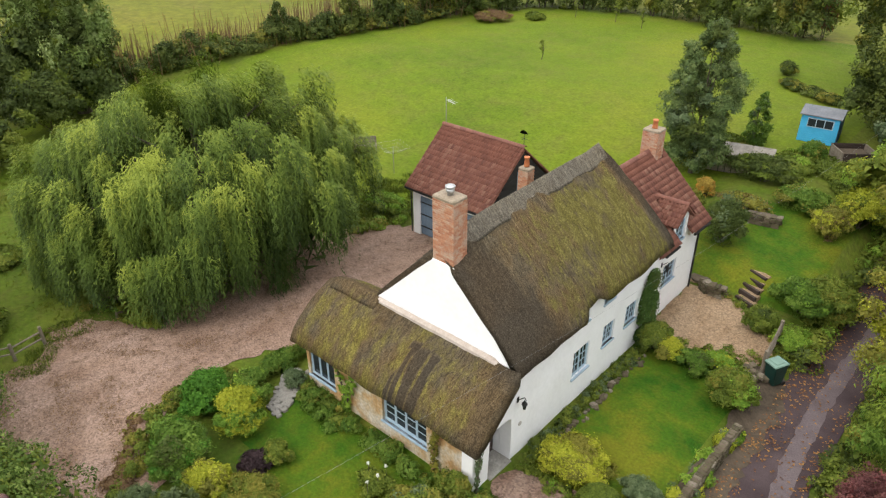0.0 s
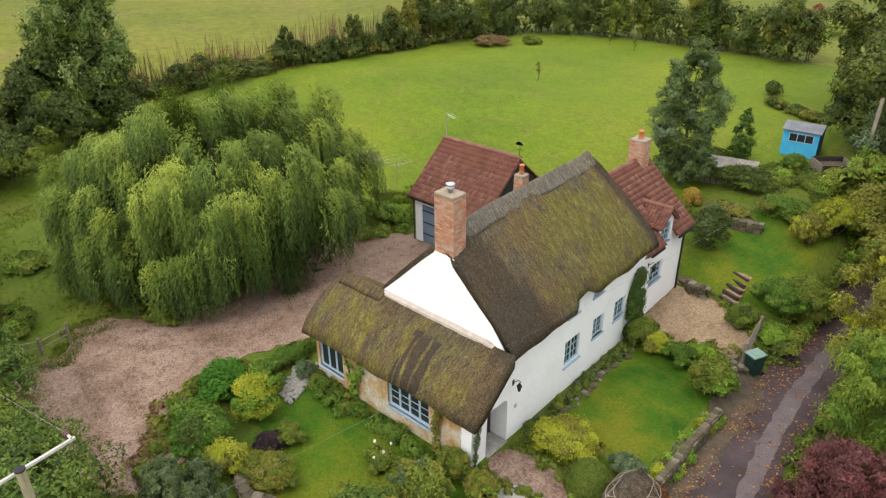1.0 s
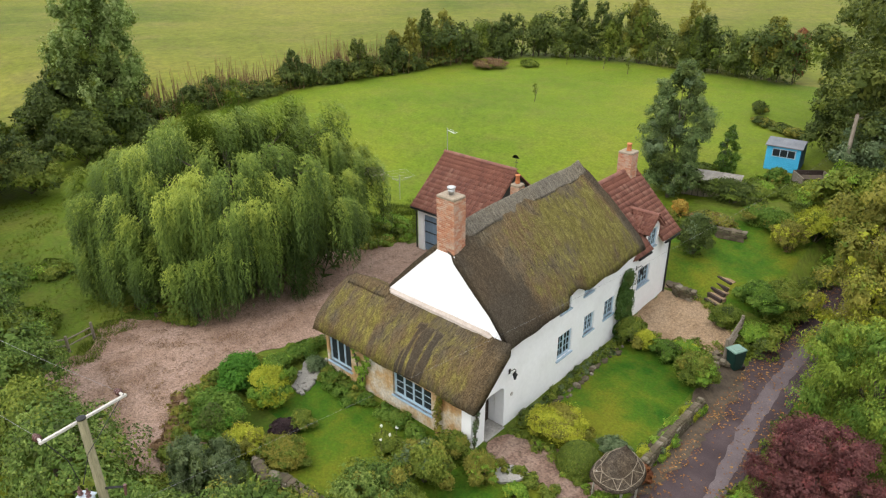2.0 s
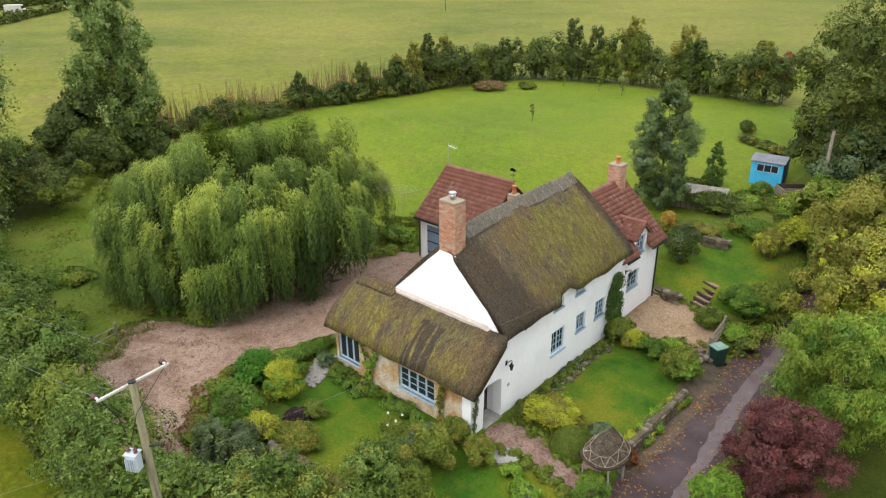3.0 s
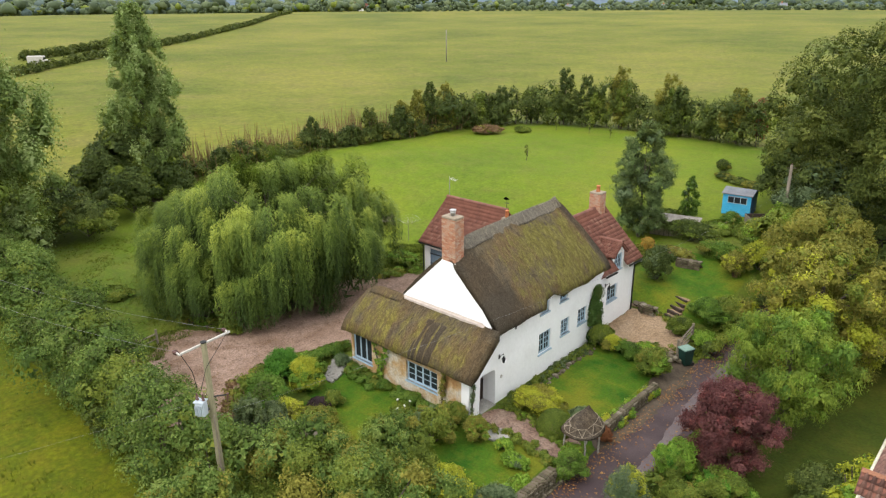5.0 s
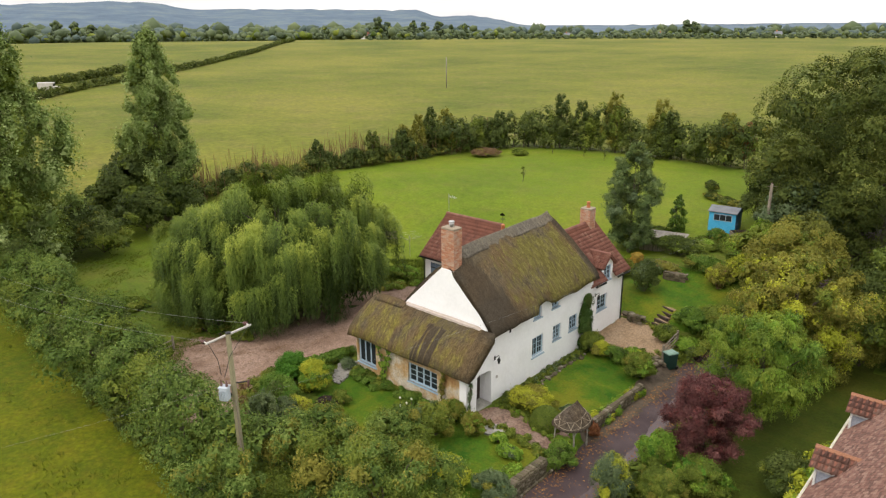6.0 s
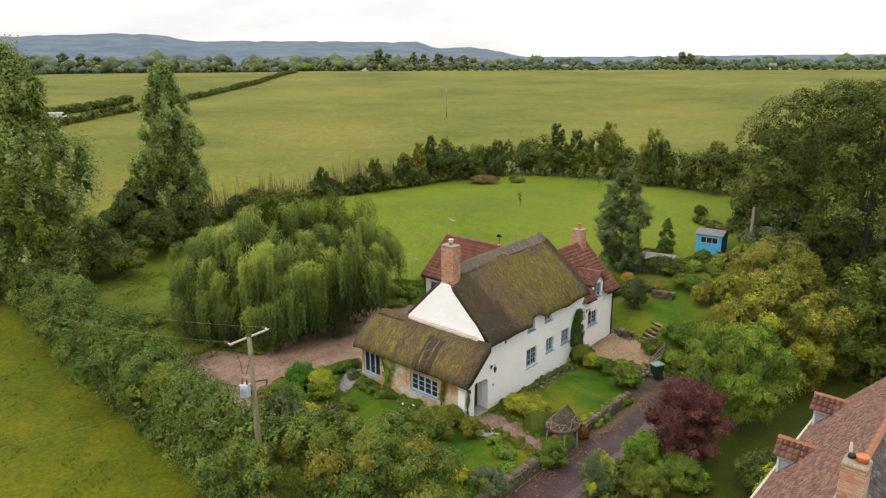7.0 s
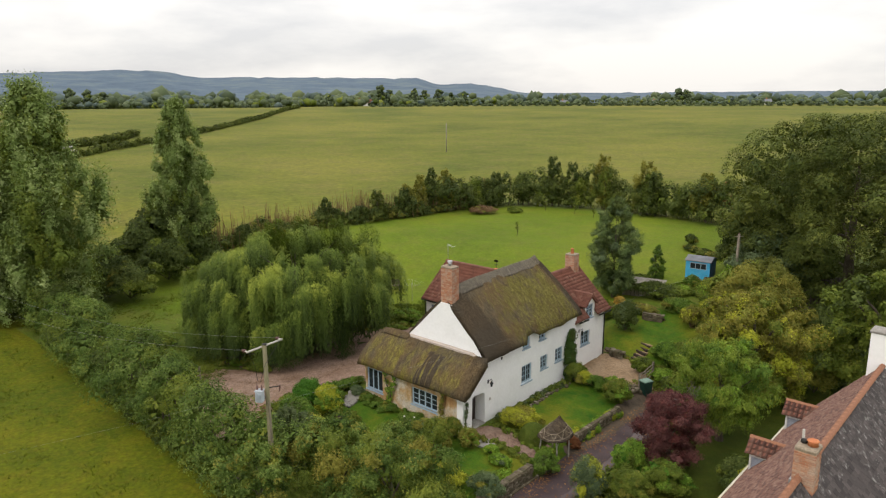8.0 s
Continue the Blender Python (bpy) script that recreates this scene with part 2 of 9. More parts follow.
SHEET_GREY = mottled("weathered_sheet", [(0.3, (0.17, 0.15, 0.12)), (0.7, (0.36, 0.33, 0.29))], 2.2, 0.8, 14.0, 0.2, 0.004)
GREY_PAINT = mottled("transformer_grey", [(0.3, (0.40, 0.45, 0.50)), (0.7, (0.50, 0.55, 0.60))], 2.0, 0.5, 20.0, 0.1, 0.002, spread=0.1)
SOIL = mottled("bare_soil", [(0.3, (0.06, 0.045, 0.03)), (0.7, (0.13, 0.10, 0.07))], 1.5, 0.95, 10.0, 0.6, 0.03)


def glass_mat():
    m, nt, b = mat_base("window_glass")
    b.inputs["Base Color"].default_value = (0.022, 0.028, 0.032, 1)
    b.inputs["Roughness"].default_value = 0.06
    b.inputs["Specular IOR Level"].default_value = 0.3
    w = nz(nt, 1.5, 2.0)
    bump(nt, b, w, 0.05, 0.02)
    return m


GLASS = glass_mat()


def thatch_mat(name, brown, greyed, moss, moss_lo, moss_hi, grain):
    """Weathered straw laid down the slope (grain: the stretch across it), browner or greyer by patches, moss where the wear mask lets it grow."""
    m, nt, b = mat_base(name)
    at = nt.nodes.new("ShaderNodeAttribute")
    at.attribute_name = "moss"
    streak = nz(nt, 2.6, 6.0, 0.7, grain)
    fine = nz(nt, 8.0, 4.0, 0.75, grain)
    patch = nz(nt, 0.55, 5.0, 0.6)
    blot = nz(nt, 2.4, 6.0, 0.7, tuple(1 + (g - 1) * 0.3 for g in grain))
    speck = nz(nt, 26.0, 3.0, 0.7)
    base = mixc(nt, ramp(nt, patch, [(0.42, grey(0)), (0.58, grey(1))]), ramp(nt, streak, brown), ramp(nt, streak, greyed))
    # bare, rotted straw where nothing grows
    bare = nt.nodes.new("ShaderNodeMath")
    bare.operation = "ADD"
    bare.inputs[1].default_value = 1.0
    nt.links.new(at.outputs["Fac"], bare.inputs[0])
    base = mixc(nt, ramp(nt, bare.outputs[0], [(0.30, grey(0.82)), (0.85, grey(0))]), base, (0.078, 0.064, 0.049))
    green = ramp(nt, blot, moss)
    add = nt.nodes.new("ShaderNodeMath")
    add.operation = "MULTIPLY_ADD"
    add.inputs[1].default_value = 0.55
    nt.links.new(streak, add.inputs[0])
    nt.links.new(at.outputs["Fac"], add.inputs[2])
    add2 = nt.nodes.new("ShaderNodeMath")
    add2.operation = "MULTIPLY_ADD"
    nt.links.new(blot, add2.inputs[0])
    add2.inputs[1].default_value = 0.9
    nt.links.new(add.outputs[0], add2.inputs[2])
    broad = nz(nt, 0.75, 5.0, 0.65, tuple(1 + (g - 1) * 0.25 for g in grain))
    add3 = nt.nodes.new("ShaderNodeMath")
    add3.operation = "MULTIPLY_ADD"
    nt.links.new(broad, add3.inputs[0])
    add3.inputs[1].default_value = 1.1
    nt.links.new(add2.outputs[0], add3.inputs[2])
    lift = nt.nodes.new("ShaderNodeMath")
    lift.operation = "SUBTRACT"
    lift.inputs[1].default_value = 0.55
    nt.links.new(add3.outputs[0], lift.inputs[0])
    fac = ramp(nt, lift.outputs[0], [(moss_lo, grey(0)), (min(1.0, moss_hi), grey(1))])
    col = mixc(nt, fac, base, green)
    sh = mixc(nt, 1.0, ramp(nt, fine, [(0.32, grey(0.5)), (0.62, grey(1.0))]), ramp(nt, speck, [(0.36, grey(0.36)), (0.62, grey(1.08))]), "MULTIPLY")
    nt.links.new(mixc(nt, 1.0, col, sh, "MULTIPLY"), b.inputs["Base Color"])
    b.inputs["Roughness"].default_value, b.inputs["Specular IOR Level"].default_value = 0.95, 0.1
    h = nt.nodes.new("ShaderNodeMath")
    h.operation = "ADD"
    nt.links.new(fine, h.inputs[0])
    nt.links.new(speck, h.inputs[1])
    bump(nt, b, h.outputs[0], 0.9, 0.06)
    return m


BROWN = [(0.3, (0.120, 0.078, 0.036)), (0.5, (0.215, 0.148, 0.072)), (0.7, (0.335, 0.245, 0.138))]
GREYED = [(0.3, (0.098, 0.077, 0.047)), (0.5, (0.172, 0.138, 0.088)), (0.7, (0.265, 0.220, 0.148))]
MOSS = [(0.3, (0.140, 0.124, 0.032)), (0.5, (0.228, 0.200, 0.054)), (0.7, (0.325, 0.280, 0.094))]
THATCH_MAIN = thatch_mat("mossy_thatch", BROWN, GREYED, MOSS, 0.70, 1.18, (1.1, 5.0, 1.1))
THATCH_EXT = thatch_mat("mossy_thatch_low", BROWN, GREYED, [(0.3, (0.165, 0.138, 0.034)), (0.5, (0.265, 0.225, 0.052)), (0.7, (0.37, 0.315, 0.09))], 0.50, 0.92, (5.0, 1.1, 1.1))
THATCH_RIDGE = thatch_mat("grey_ridge_thatch", [(0.3, (0.165, 0.138, 0.098)), (0.5, (0.255, 0.220, 0.162)), (0.7, (0.35, 0.305, 0.235))], [(0.3, (0.155, 0.134, 0.102)), (0.5, (0.24, 0.212, 0.166)), (0.7, (0.33, 0.295, 0.235))], MOSS, 1.0, 1.5, (0.8, 4.0, 0.8))

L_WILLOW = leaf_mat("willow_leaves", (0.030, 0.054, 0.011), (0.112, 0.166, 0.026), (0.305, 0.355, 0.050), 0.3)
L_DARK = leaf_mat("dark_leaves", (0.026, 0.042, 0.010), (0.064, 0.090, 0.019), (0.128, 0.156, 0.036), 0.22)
L_OAK = leaf_mat("oak_leaves", (0.030, 0.046, 0.009), (0.075, 0.098, 0.017), (0.164, 0.179, 0.035), 0.24)
L_MID = leaf_mat("green_leaves", (0.048, 0.078, 0.011), (0.118, 0.158, 0.021), (0.225, 0.25, 0.038), 0.27)
L_CREEPER = leaf_mat("creeper_leaves", (0.018, 0.048, 0.010), (0.045, 0.092, 0.018), (0.10, 0.165, 0.036), 0.22)
L_AMBER = leaf_mat("amber_leaves", (0.15, 0.105, 0.022), (0.30, 0.205, 0.036), (0.46, 0.33, 0.07), 0.25)
L_GREEN = leaf_mat("fresh_green_leaves", (0.036, 0.080, 0.011), (0.088, 0.158, 0.020), (0.185, 0.265, 0.042), 0.27)
L_BRIGHT = leaf_mat("bright_leaves", (0.075, 0.155, 0.018), (0.165, 0.275, 0.030), (0.29, 0.41, 0.055), 0.32)
L_VIVID = leaf_mat("vivid_leaves", (0.030, 0.098, 0.010), (0.072, 0.185, 0.018), (0.15, 0.30, 0.034), 0.28)
L_OLIVE = leaf_mat("olive_leaves", (0.088, 0.097, 0.015), (0.177, 0.175, 0.028), (0.298, 0.265, 0.048), 0.25)
L_OLIVE_DARK = leaf_mat("dull_olive_leaves", (0.062, 0.074, 0.013), (0.132, 0.142, 0.024), (0.23, 0.225, 0.042), 0.24)
L_ROBINIA = leaf_mat("robinia_leaves", (0.064, 0.106, 0.014), (0.160, 0.222, 0.027), (0.29, 0.36, 0.05), 0.3)
L_YELLOW = leaf_mat("yellow_leaves", (0.16, 0.19, 0.016), (0.32, 0.345, 0.028), (0.50, 0.49, 0.055), 0.3)
L_POPLAR = leaf_mat("poplar_leaves", (0.090, 0.140, 0.034), (0.194, 0.266, 0.074), (0.40, 0.47, 0.20), 0.42)
L_GREYG = leaf_mat("grey_green_leaves", (0.045, 0.074, 0.032), (0.092, 0.132, 0.058), (0.18, 0.215, 0.11), 0.2)
L_PURPLE = leaf_mat("purple_leaves", (0.040, 0.014, 0.015), (0.108, 0.040, 0.038), (0.215, 0.094, 0.084), 0.22)
L_PURPLE_RED = leaf_mat("red_purple_leaves", (0.055, 0.015, 0.015), (0.140, 0.040, 0.038), (0.25, 0.090, 0.074), 0.24)
L_CONIFER = leaf_mat("conifer_needles", (0.034, 0.054, 0.020), (0.080, 0.110, 0.044), (0.165, 0.198, 0.088), 0.15)
L_PLUM = leaf_mat("plum_leaves", (0.016, 0.010, 0.011), (0.034, 0.021, 0.023), (0.065, 0.040, 0.041), 0.15)
L_RED = leaf_mat("red_leaves", (0.10, 0.035, 0.018), (0.19, 0.07, 0.03), (0.28, 0.13, 0.05), 0.25)
L_ORANGE = leaf_mat("orange_leaves", (0.281, 0.130, 0.026), (0.534, 0.260, 0.039), (0.702, 0.390, 0.078), 0.25)
L_BROWN = leaf_mat("brown_stems", (0.098, 0.058, 0.033), (0.183, 0.111, 0.058), (0.281, 0.182, 0.091), 0.15)
L_WHITE = leaf_mat("white_petals", (0.65, 0.65, 0.58), (0.75, 0.75, 0.70), (0.82, 0.82, 0.80), 0.2)
L_FALLEN = leaf_mat("fallen_leaves", (0.10, 0.043, 0.018), (0.20, 0.092, 0.032), (0.35, 0.19, 0.055), 0.1)
# far leaves, some aerial haze mixed into the colour
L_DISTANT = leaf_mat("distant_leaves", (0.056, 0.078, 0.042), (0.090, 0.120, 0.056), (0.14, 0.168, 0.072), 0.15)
L_BIRCH = leaf_mat("birch_leaves", (0.046, 0.078, 0.024), (0.116, 0.168, 0.053), (0.225, 0.275, 0.10), 0.3)
L_HEDGE = leaf_mat("hedge_leaves", (0.028, 0.054, 0.009), (0.088, 0.142, 0.024), (0.235, 0.295, 0.07), 0.24)
# farthest leaves, more blue haze painted into the green
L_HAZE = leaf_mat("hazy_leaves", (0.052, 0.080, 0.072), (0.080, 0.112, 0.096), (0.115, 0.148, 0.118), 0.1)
# ---- tools ----
def smooth(a, b, v):
    t = min(1.0, max(0.0, (v - a) / (b - a)))
    return t * t * (3 - 2 * t)


def fast_mesh(name, verts, faces, mats, smooth_shade=False, tint=None, index=None):
    """A mesh from arrays; all faces have the same number of corners, or faces is a list of tuples."""
    me = bpy.data.meshes.new(name)
    verts = np.asarray(verts, dtype=np.float32).reshape(-1, 3)
    if isinstance(faces, np.ndarray):
        n, k = faces.shape
        me.vertices.add(len(verts))
        me.vertices.foreach_set("co", verts.ravel())
        me.loops.add(n * k)
        me.loops.foreach_set("vertex_index", faces.astype(np.int32).ravel())
        me.polygons.add(n)
        me.polygons.foreach_set("loop_start", np.arange(0, n * k, k, dtype=np.int32))
        me.update(calc_edges=True)
    else:
        me.from_pydata(verts.tolist(), [], faces)
    for m in mats if isinstance(mats, (list, tuple)) else [mats]:
        me.materials.append(m)
    if index is not None:
        me.polygons.foreach_set("material_index", np.asarray(index, dtype=np.int32))
    if smooth_shade:
        me.polygons.foreach_set("use_smooth", np.ones(len(me.polygons), dtype=bool))
    if tint is not None:
        a = me.attributes.new("tint", "FLOAT", "POINT")
        a.data.foreach_set("value", np.asarray(tint, dtype=np.float32))
    return me


def thing(name, x, y, z, label, category, group="", kind=""):
    ob = new(name)
    ob.location = (x, y, z)
    ob.empty_display_size = 0.2
    return tagged(ob, label, category, group, kind)


def hang(ob, parent):
    """Makes ob, built in the world's metres, a part of parent."""
    ob.parent = parent
    if parent.data is None:
        ob.matrix_parent_inverse = Matrix.Translation(-parent.location)
    return ob


def part(name, data, material, parent=None, label="", smooth_shade=False):
    """Links a bmesh, a mesh, or (verts, faces) as one object under a thing or a part."""
    if isinstance(data, bpy.types.Mesh):
        me = data
    elif isinstance(data, tuple):
        me = fast_mesh(name, data[0], data[1], material, smooth_shade)
    else:
        me = bpy.data.meshes.new(name)
        bmesh.ops.recalc_face_normals(data, faces=data.faces)
        data.to_mesh(me)
        data.free()
        me.materials.append(material)
        if smooth_shade:
            me.polygons.foreach_set("use_smooth", np.ones(len(me.polygons), dtype=bool))
    ob = new(name, me)
    if parent is not None:
        hang(ob, parent)
    return tagged(ob, label)


def box(x0, x1, y0, y1, z0, z1, bev=0.0, bm=None, m=None):
    own = bm is None
    bm = bm or bmesh.new()
    r = bmesh.ops.create_cube(bm, size=1.0, matrix=Matrix.LocRotScale(((x0 + x1) / 2, (y0 + y1) / 2, (z0 + z1) / 2), None, (x1 - x0, y1 - y0, z1 - z0)))
    if bev:
        bmesh.ops.bevel(bm, geom=list({e for v in r["verts"] for e in v.link_edges}), offset=bev, segments=1, affect="EDGES")
    if m is not None:
        bmesh.ops.transform(bm, matrix=m, verts=bm.verts if own else r["verts"])
    return bm


def tube(points, radii, sides=8, cap=True):
    """Verts and faces of a tapered tube along points."""
    pts = [Vector(p) for p in points]
    verts, faces = [], []
    for i, p in enumerate(pts):
        d = (pts[min(i + 1, len(pts) - 1)] - pts[max(i - 1, 0)]).normalized()
        a = d.orthogonal().normalized() if abs(d.z) > 0.95 else d.cross(Vector((0, 0, 1))).normalized()
        b = d.cross(a)
        for k in range(sides):
            w = 2 * math.pi * k / sides
            verts.append(tuple(p + (a * math.cos(w) + b * math.sin(w)) * radii[i]))
    for i in range(len(pts) - 1):
        for k in range(sides):
            k2 = (k + 1) % sides
            faces.append((i * sides + k, i * sides + k2, (i + 1) * sides + k2, (i + 1) * sides + k))
    if cap:
        faces.append(tuple(range(sides))[::-1])
        faces.append(tuple((len(pts) - 1) * sides + k for k in range(sides)))
    return verts, faces


def joined(pieces):
    verts, faces = [], []
    for v, f in pieces:
        o = len(verts)
        verts += list(v)
        faces += [tuple(i + o for i in q) for q in f]
    return verts, faces


def inside(px, py, poly):
    """Which of the points lie in the polygon."""
    px, py = np.asarray(px, float), np.asarray(py, float)
    hit = np.zeros(px.shape, bool)
    n = len(poly)
    for i in range(n):
        x1, y1 = poly[i]
        x2, y2 = poly[(i + 1) % n]
        c = ((y1 > py) != (y2 > py)) & (px < (x2 - x1) * (py - y1) / ((y2 - y1) or 1e-9) + x1)
        hit ^= c
    return hit


def along(poly, step, closed=True):
    """The polygon's outline cut into steps."""
    out = []
    n = len(poly)
    for i in range(n if closed else n - 1):
        a, b = Vector(poly[i]), Vector(poly[(i + 1) % n])
        k = max(1, int((b - a).length / step))
        out += [tuple(a + (b - a) * j / k) for j in range(k)]
    if not closed:
        out.append(tuple(poly[-1]))
    return out


def rounded(poly, turns=2):
    """Corner cutting, for soft outlines."""
    for _ in range(turns):
        nxt = []
        for i in range(len(poly)):
            a, b = Vector(poly[i]), Vector(poly[(i + 1) % len(poly)])
            nxt += [tuple(a * 0.75 + b * 0.25), tuple(a * 0.25 + b * 0.75)]
        poly = nxt
    return poly


def triangles(outline, holes=(), grid=0.0):
    """Triangulates an outline with holes, with inner points every grid metres."""
    pts, edges = [], []
    for loop in (outline, *holes):
        o = len(pts)
        pts += [Vector(p) for p in loop]
        edges += [(o + i, o + (i + 1) % len(loop)) for i in range(len(loop))]
    if grid:
        xs, ys = [p[0] for p in outline], [p[1] for p in outline]
        gx, gy = np.meshgrid(np.arange(min(xs), max(xs), grid) + grid / 2, np.arange(min(ys), max(ys), grid) + grid / 2)
        gx, gy = gx.ravel(), gy.ravel()
        keep = inside(gx, gy, outline)
        for h in holes:
            keep &= ~inside(gx, gy, h)
        pts += [Vector((float(a), float(b))) for a, b in zip(gx[keep], gy[keep])]
    v, _, f, *_ = delaunay_2d_cdt(pts, edges, [], 0, 1e-5)
    co = np.array([tuple(p) for p in v])
    tri = np.array([q for q in f if len(q) == 3])
    mid = co[tri].mean(1)
    keep = inside(mid[:, 0], mid[:, 1], outline)
    for h in holes:
        keep &= ~inside(mid[:, 0], mid[:, 1], h)
    return co, tri[keep]


def slab(outline, holes, place, thick, step=0.5, grid=0.5):
    """A wall: the outline with holes, laid by place(u, v, depth), thick metres deep, with reveals."""
    outline = along(outline, step)
    holes = [along(h, step) for h in holes]
    co, tri = triangles(outline, holes, grid)
    n = len(co)
    verts = [place(u, v, 0.0) for u, v in co] + [place(u, v, thick) for u, v in co]
    faces = [tuple(t) for t in tri] + [tuple(int(i) + n for i in t[::-1]) for t in tri]
    for loop in (outline, *holes):
        o = len(verts)
        verts += [place(u, v, 0.0) for u, v in loop] + [place(u, v, thick) for u, v in loop]
        k = len(loop)
        faces += [(o + i, o + (i + 1) % k, o + k + (i + 1) % k, o + k + i) for i in range(k)]
    bm = bmesh.new()
    vs = [bm.verts.new(v) for v in verts]
    for f in faces:
        bm.faces.new([vs[int(i)] for i in f])
    bmesh.ops.remove_doubles(bm, verts=bm.verts, dist=1e-4)
    return bm


def wob(x, y, z, s=0.6, a=0.03):
    return a * noise.noise((x * s, y * s, z * s))


# ---- leaves, trees, shrubs and hedges ----
def leaf_quads(p, n, size, slim, rng, droop=0.25):
    """Pointed leaves at p, facing n, each about size long."""
    k = len(p)
    r = rng.normal(size=(k, 3))
    r[:, 2] -= droop * 2
    t = r - (r * n).sum(1, keepdims=True) * n
    t /= np.linalg.norm(t, axis=1, keepdims=True) + 1e-9
    b = np.cross(n, t)
    ln = (size * rng.uniform(0.6, 1.4, (k, 1))) / 2
    w = ln * slim
    q = np.stack([p - t * ln + b * w, p + t * ln, p - t * ln * 0.8 - b * w], 1)
    return q.reshape(-1, 3), np.arange(3 * k).reshape(-1, 3)


def lobes_leaves(lobes, n, size, rng, slim=0.6, sub=14, inner=0.15, droop=0.25, ground=None, loose=1.0):
    """Leaves over a crown of ellipsoid lobes. Every lobe carries domed sprays, and large shaded leaves fill its inside. Returns verts, faces, tint and spray."""
    L = np.array(lobes, float)
    c, r = L[:, :3], L[:, 3:6]
    area = (r[:, 0] * r[:, 1] + r[:, 1] * r[:, 2] + r[:, 0] * r[:, 2])
    m = int(n * 1.5)
    pick = rng.choice(len(L), m, p=area / area.sum())
    dirs = rng.normal(size=(len(L), sub, 3))
    dirs[..., 2] += 0.35
    dirs /= np.linalg.norm(dirs, axis=2, keepdims=True)
    sprayt, lobet = rng.uniform(0, 1, (len(L), sub)), rng.uniform(0, 1, len(L))
    reach = rng.uniform(0.84, 1.14, (len(L), sub))
    k = rng.integers(0, sub, m)
    d = dirs[pick, k]
    e1 = np.cross(d, rng.normal(size=(m, 3)))
    e1 /= np.linalg.norm(e1, axis=1, keepdims=True) + 1e-9
    w = np.sqrt(rng.uniform(0, 1, (m, 1)))
    ang = w * 2.15 / math.sqrt(sub) * rng.uniform(0.75, 1.2, (len(L), sub))[pick, k][:, None]
    u = d * np.cos(ang) + e1 * np.sin(ang)
    deep = rng.uniform(size=(m, 1)) < inner
    stray = rng.uniform(size=(m, 1)) < 0.07 * loose
    dome = (0.80 + 0.24 * np.sqrt(np.maximum(0, 1 - w * w))) * reach[pick, k][:, None] + rng.normal(0, 0.042 * loose, (m, 1))
    rad = np.where(deep, rng.uniform(0.45, 0.72, (m, 1)), np.where(stray, dome + rng.uniform(0, 0.2, (m, 1)), dome))
    p = c[pick] + u * rad * r[pick]
    keep = rng.uniform(size=m) < np.where(u[:, 2] < -0.3, 0.4, 1.0)
    for j in range(len(L)):
        near = np.abs(p[:, 0] - c[j, 0]) < r[j, 0]
        idx = np.nonzero(near & (pick != j))[0]
        if len(idx):
            keep[idx[(((p[idx] - c[j]) / r[j]) ** 2).sum(1) < 0.5]] = False
    if ground is not None:
        keep &= p[:, 2] > ground
    keep &= np.cumsum(keep) <= n
    p, u, e1, w, pick, k, deep = p[keep], u[keep], e1[keep], w[keep], pick[keep], k[keep], deep[keep]
    nn = u * 0.75 + e1 * w * 0.55 + rng.normal(size=p.shape) * np.where(deep, 0.15, 0.5) + np.array([0, 0, 0.3])
    nn /= np.linalg.norm(nn, axis=1, keepdims=True)
    v, f = leaf_quads(p, nn, np.where(deep, size * 2.6, size), slim, rng, droop)
    t = np.clip(0.42 * sprayt[pick, k] + 0.42 * rng.uniform(size=len(p)) + 0.30 * lobet[pick] - 0.08, 0, 1)
    return v, f, np.repeat(t, 3), (pick * sub + k)


def foliage(name, lobes, n, size, mat, parent, seed, label="", slim=0.6, sub=14, inner=0.15, droop=0.25, ground=None, loose=1.0):
    rng = np.random.default_rng(seed)
    v, f, t, spray = lobes_leaves(lobes, n, size, rng, slim, sub, inner, droop, ground, loose)
    index = None
    if isinstance(mat, list):
        # the first material prevails; the others take a share of the sprays, a few lobes at a time
        pickm = rng.choice(len(mat), len(lobes) * sub, p=[1 - 0.11 * (len(mat) - 1)] + [0.11] * (len(mat) - 1))
        lobem = rng.choice(len(mat), len(lobes), p=[1 - 0.09 * (len(mat) - 1)] + [0.09] * (len(mat) - 1))
        index = np.where(lobem[spray // sub] > 0, lobem[spray // sub], pickm[spray])
    ob = new(name, fast_mesh(name, v, f, mat, False, t, index))
    if parent is not None:
        hang(ob, parent)
    return tagged(ob, label)


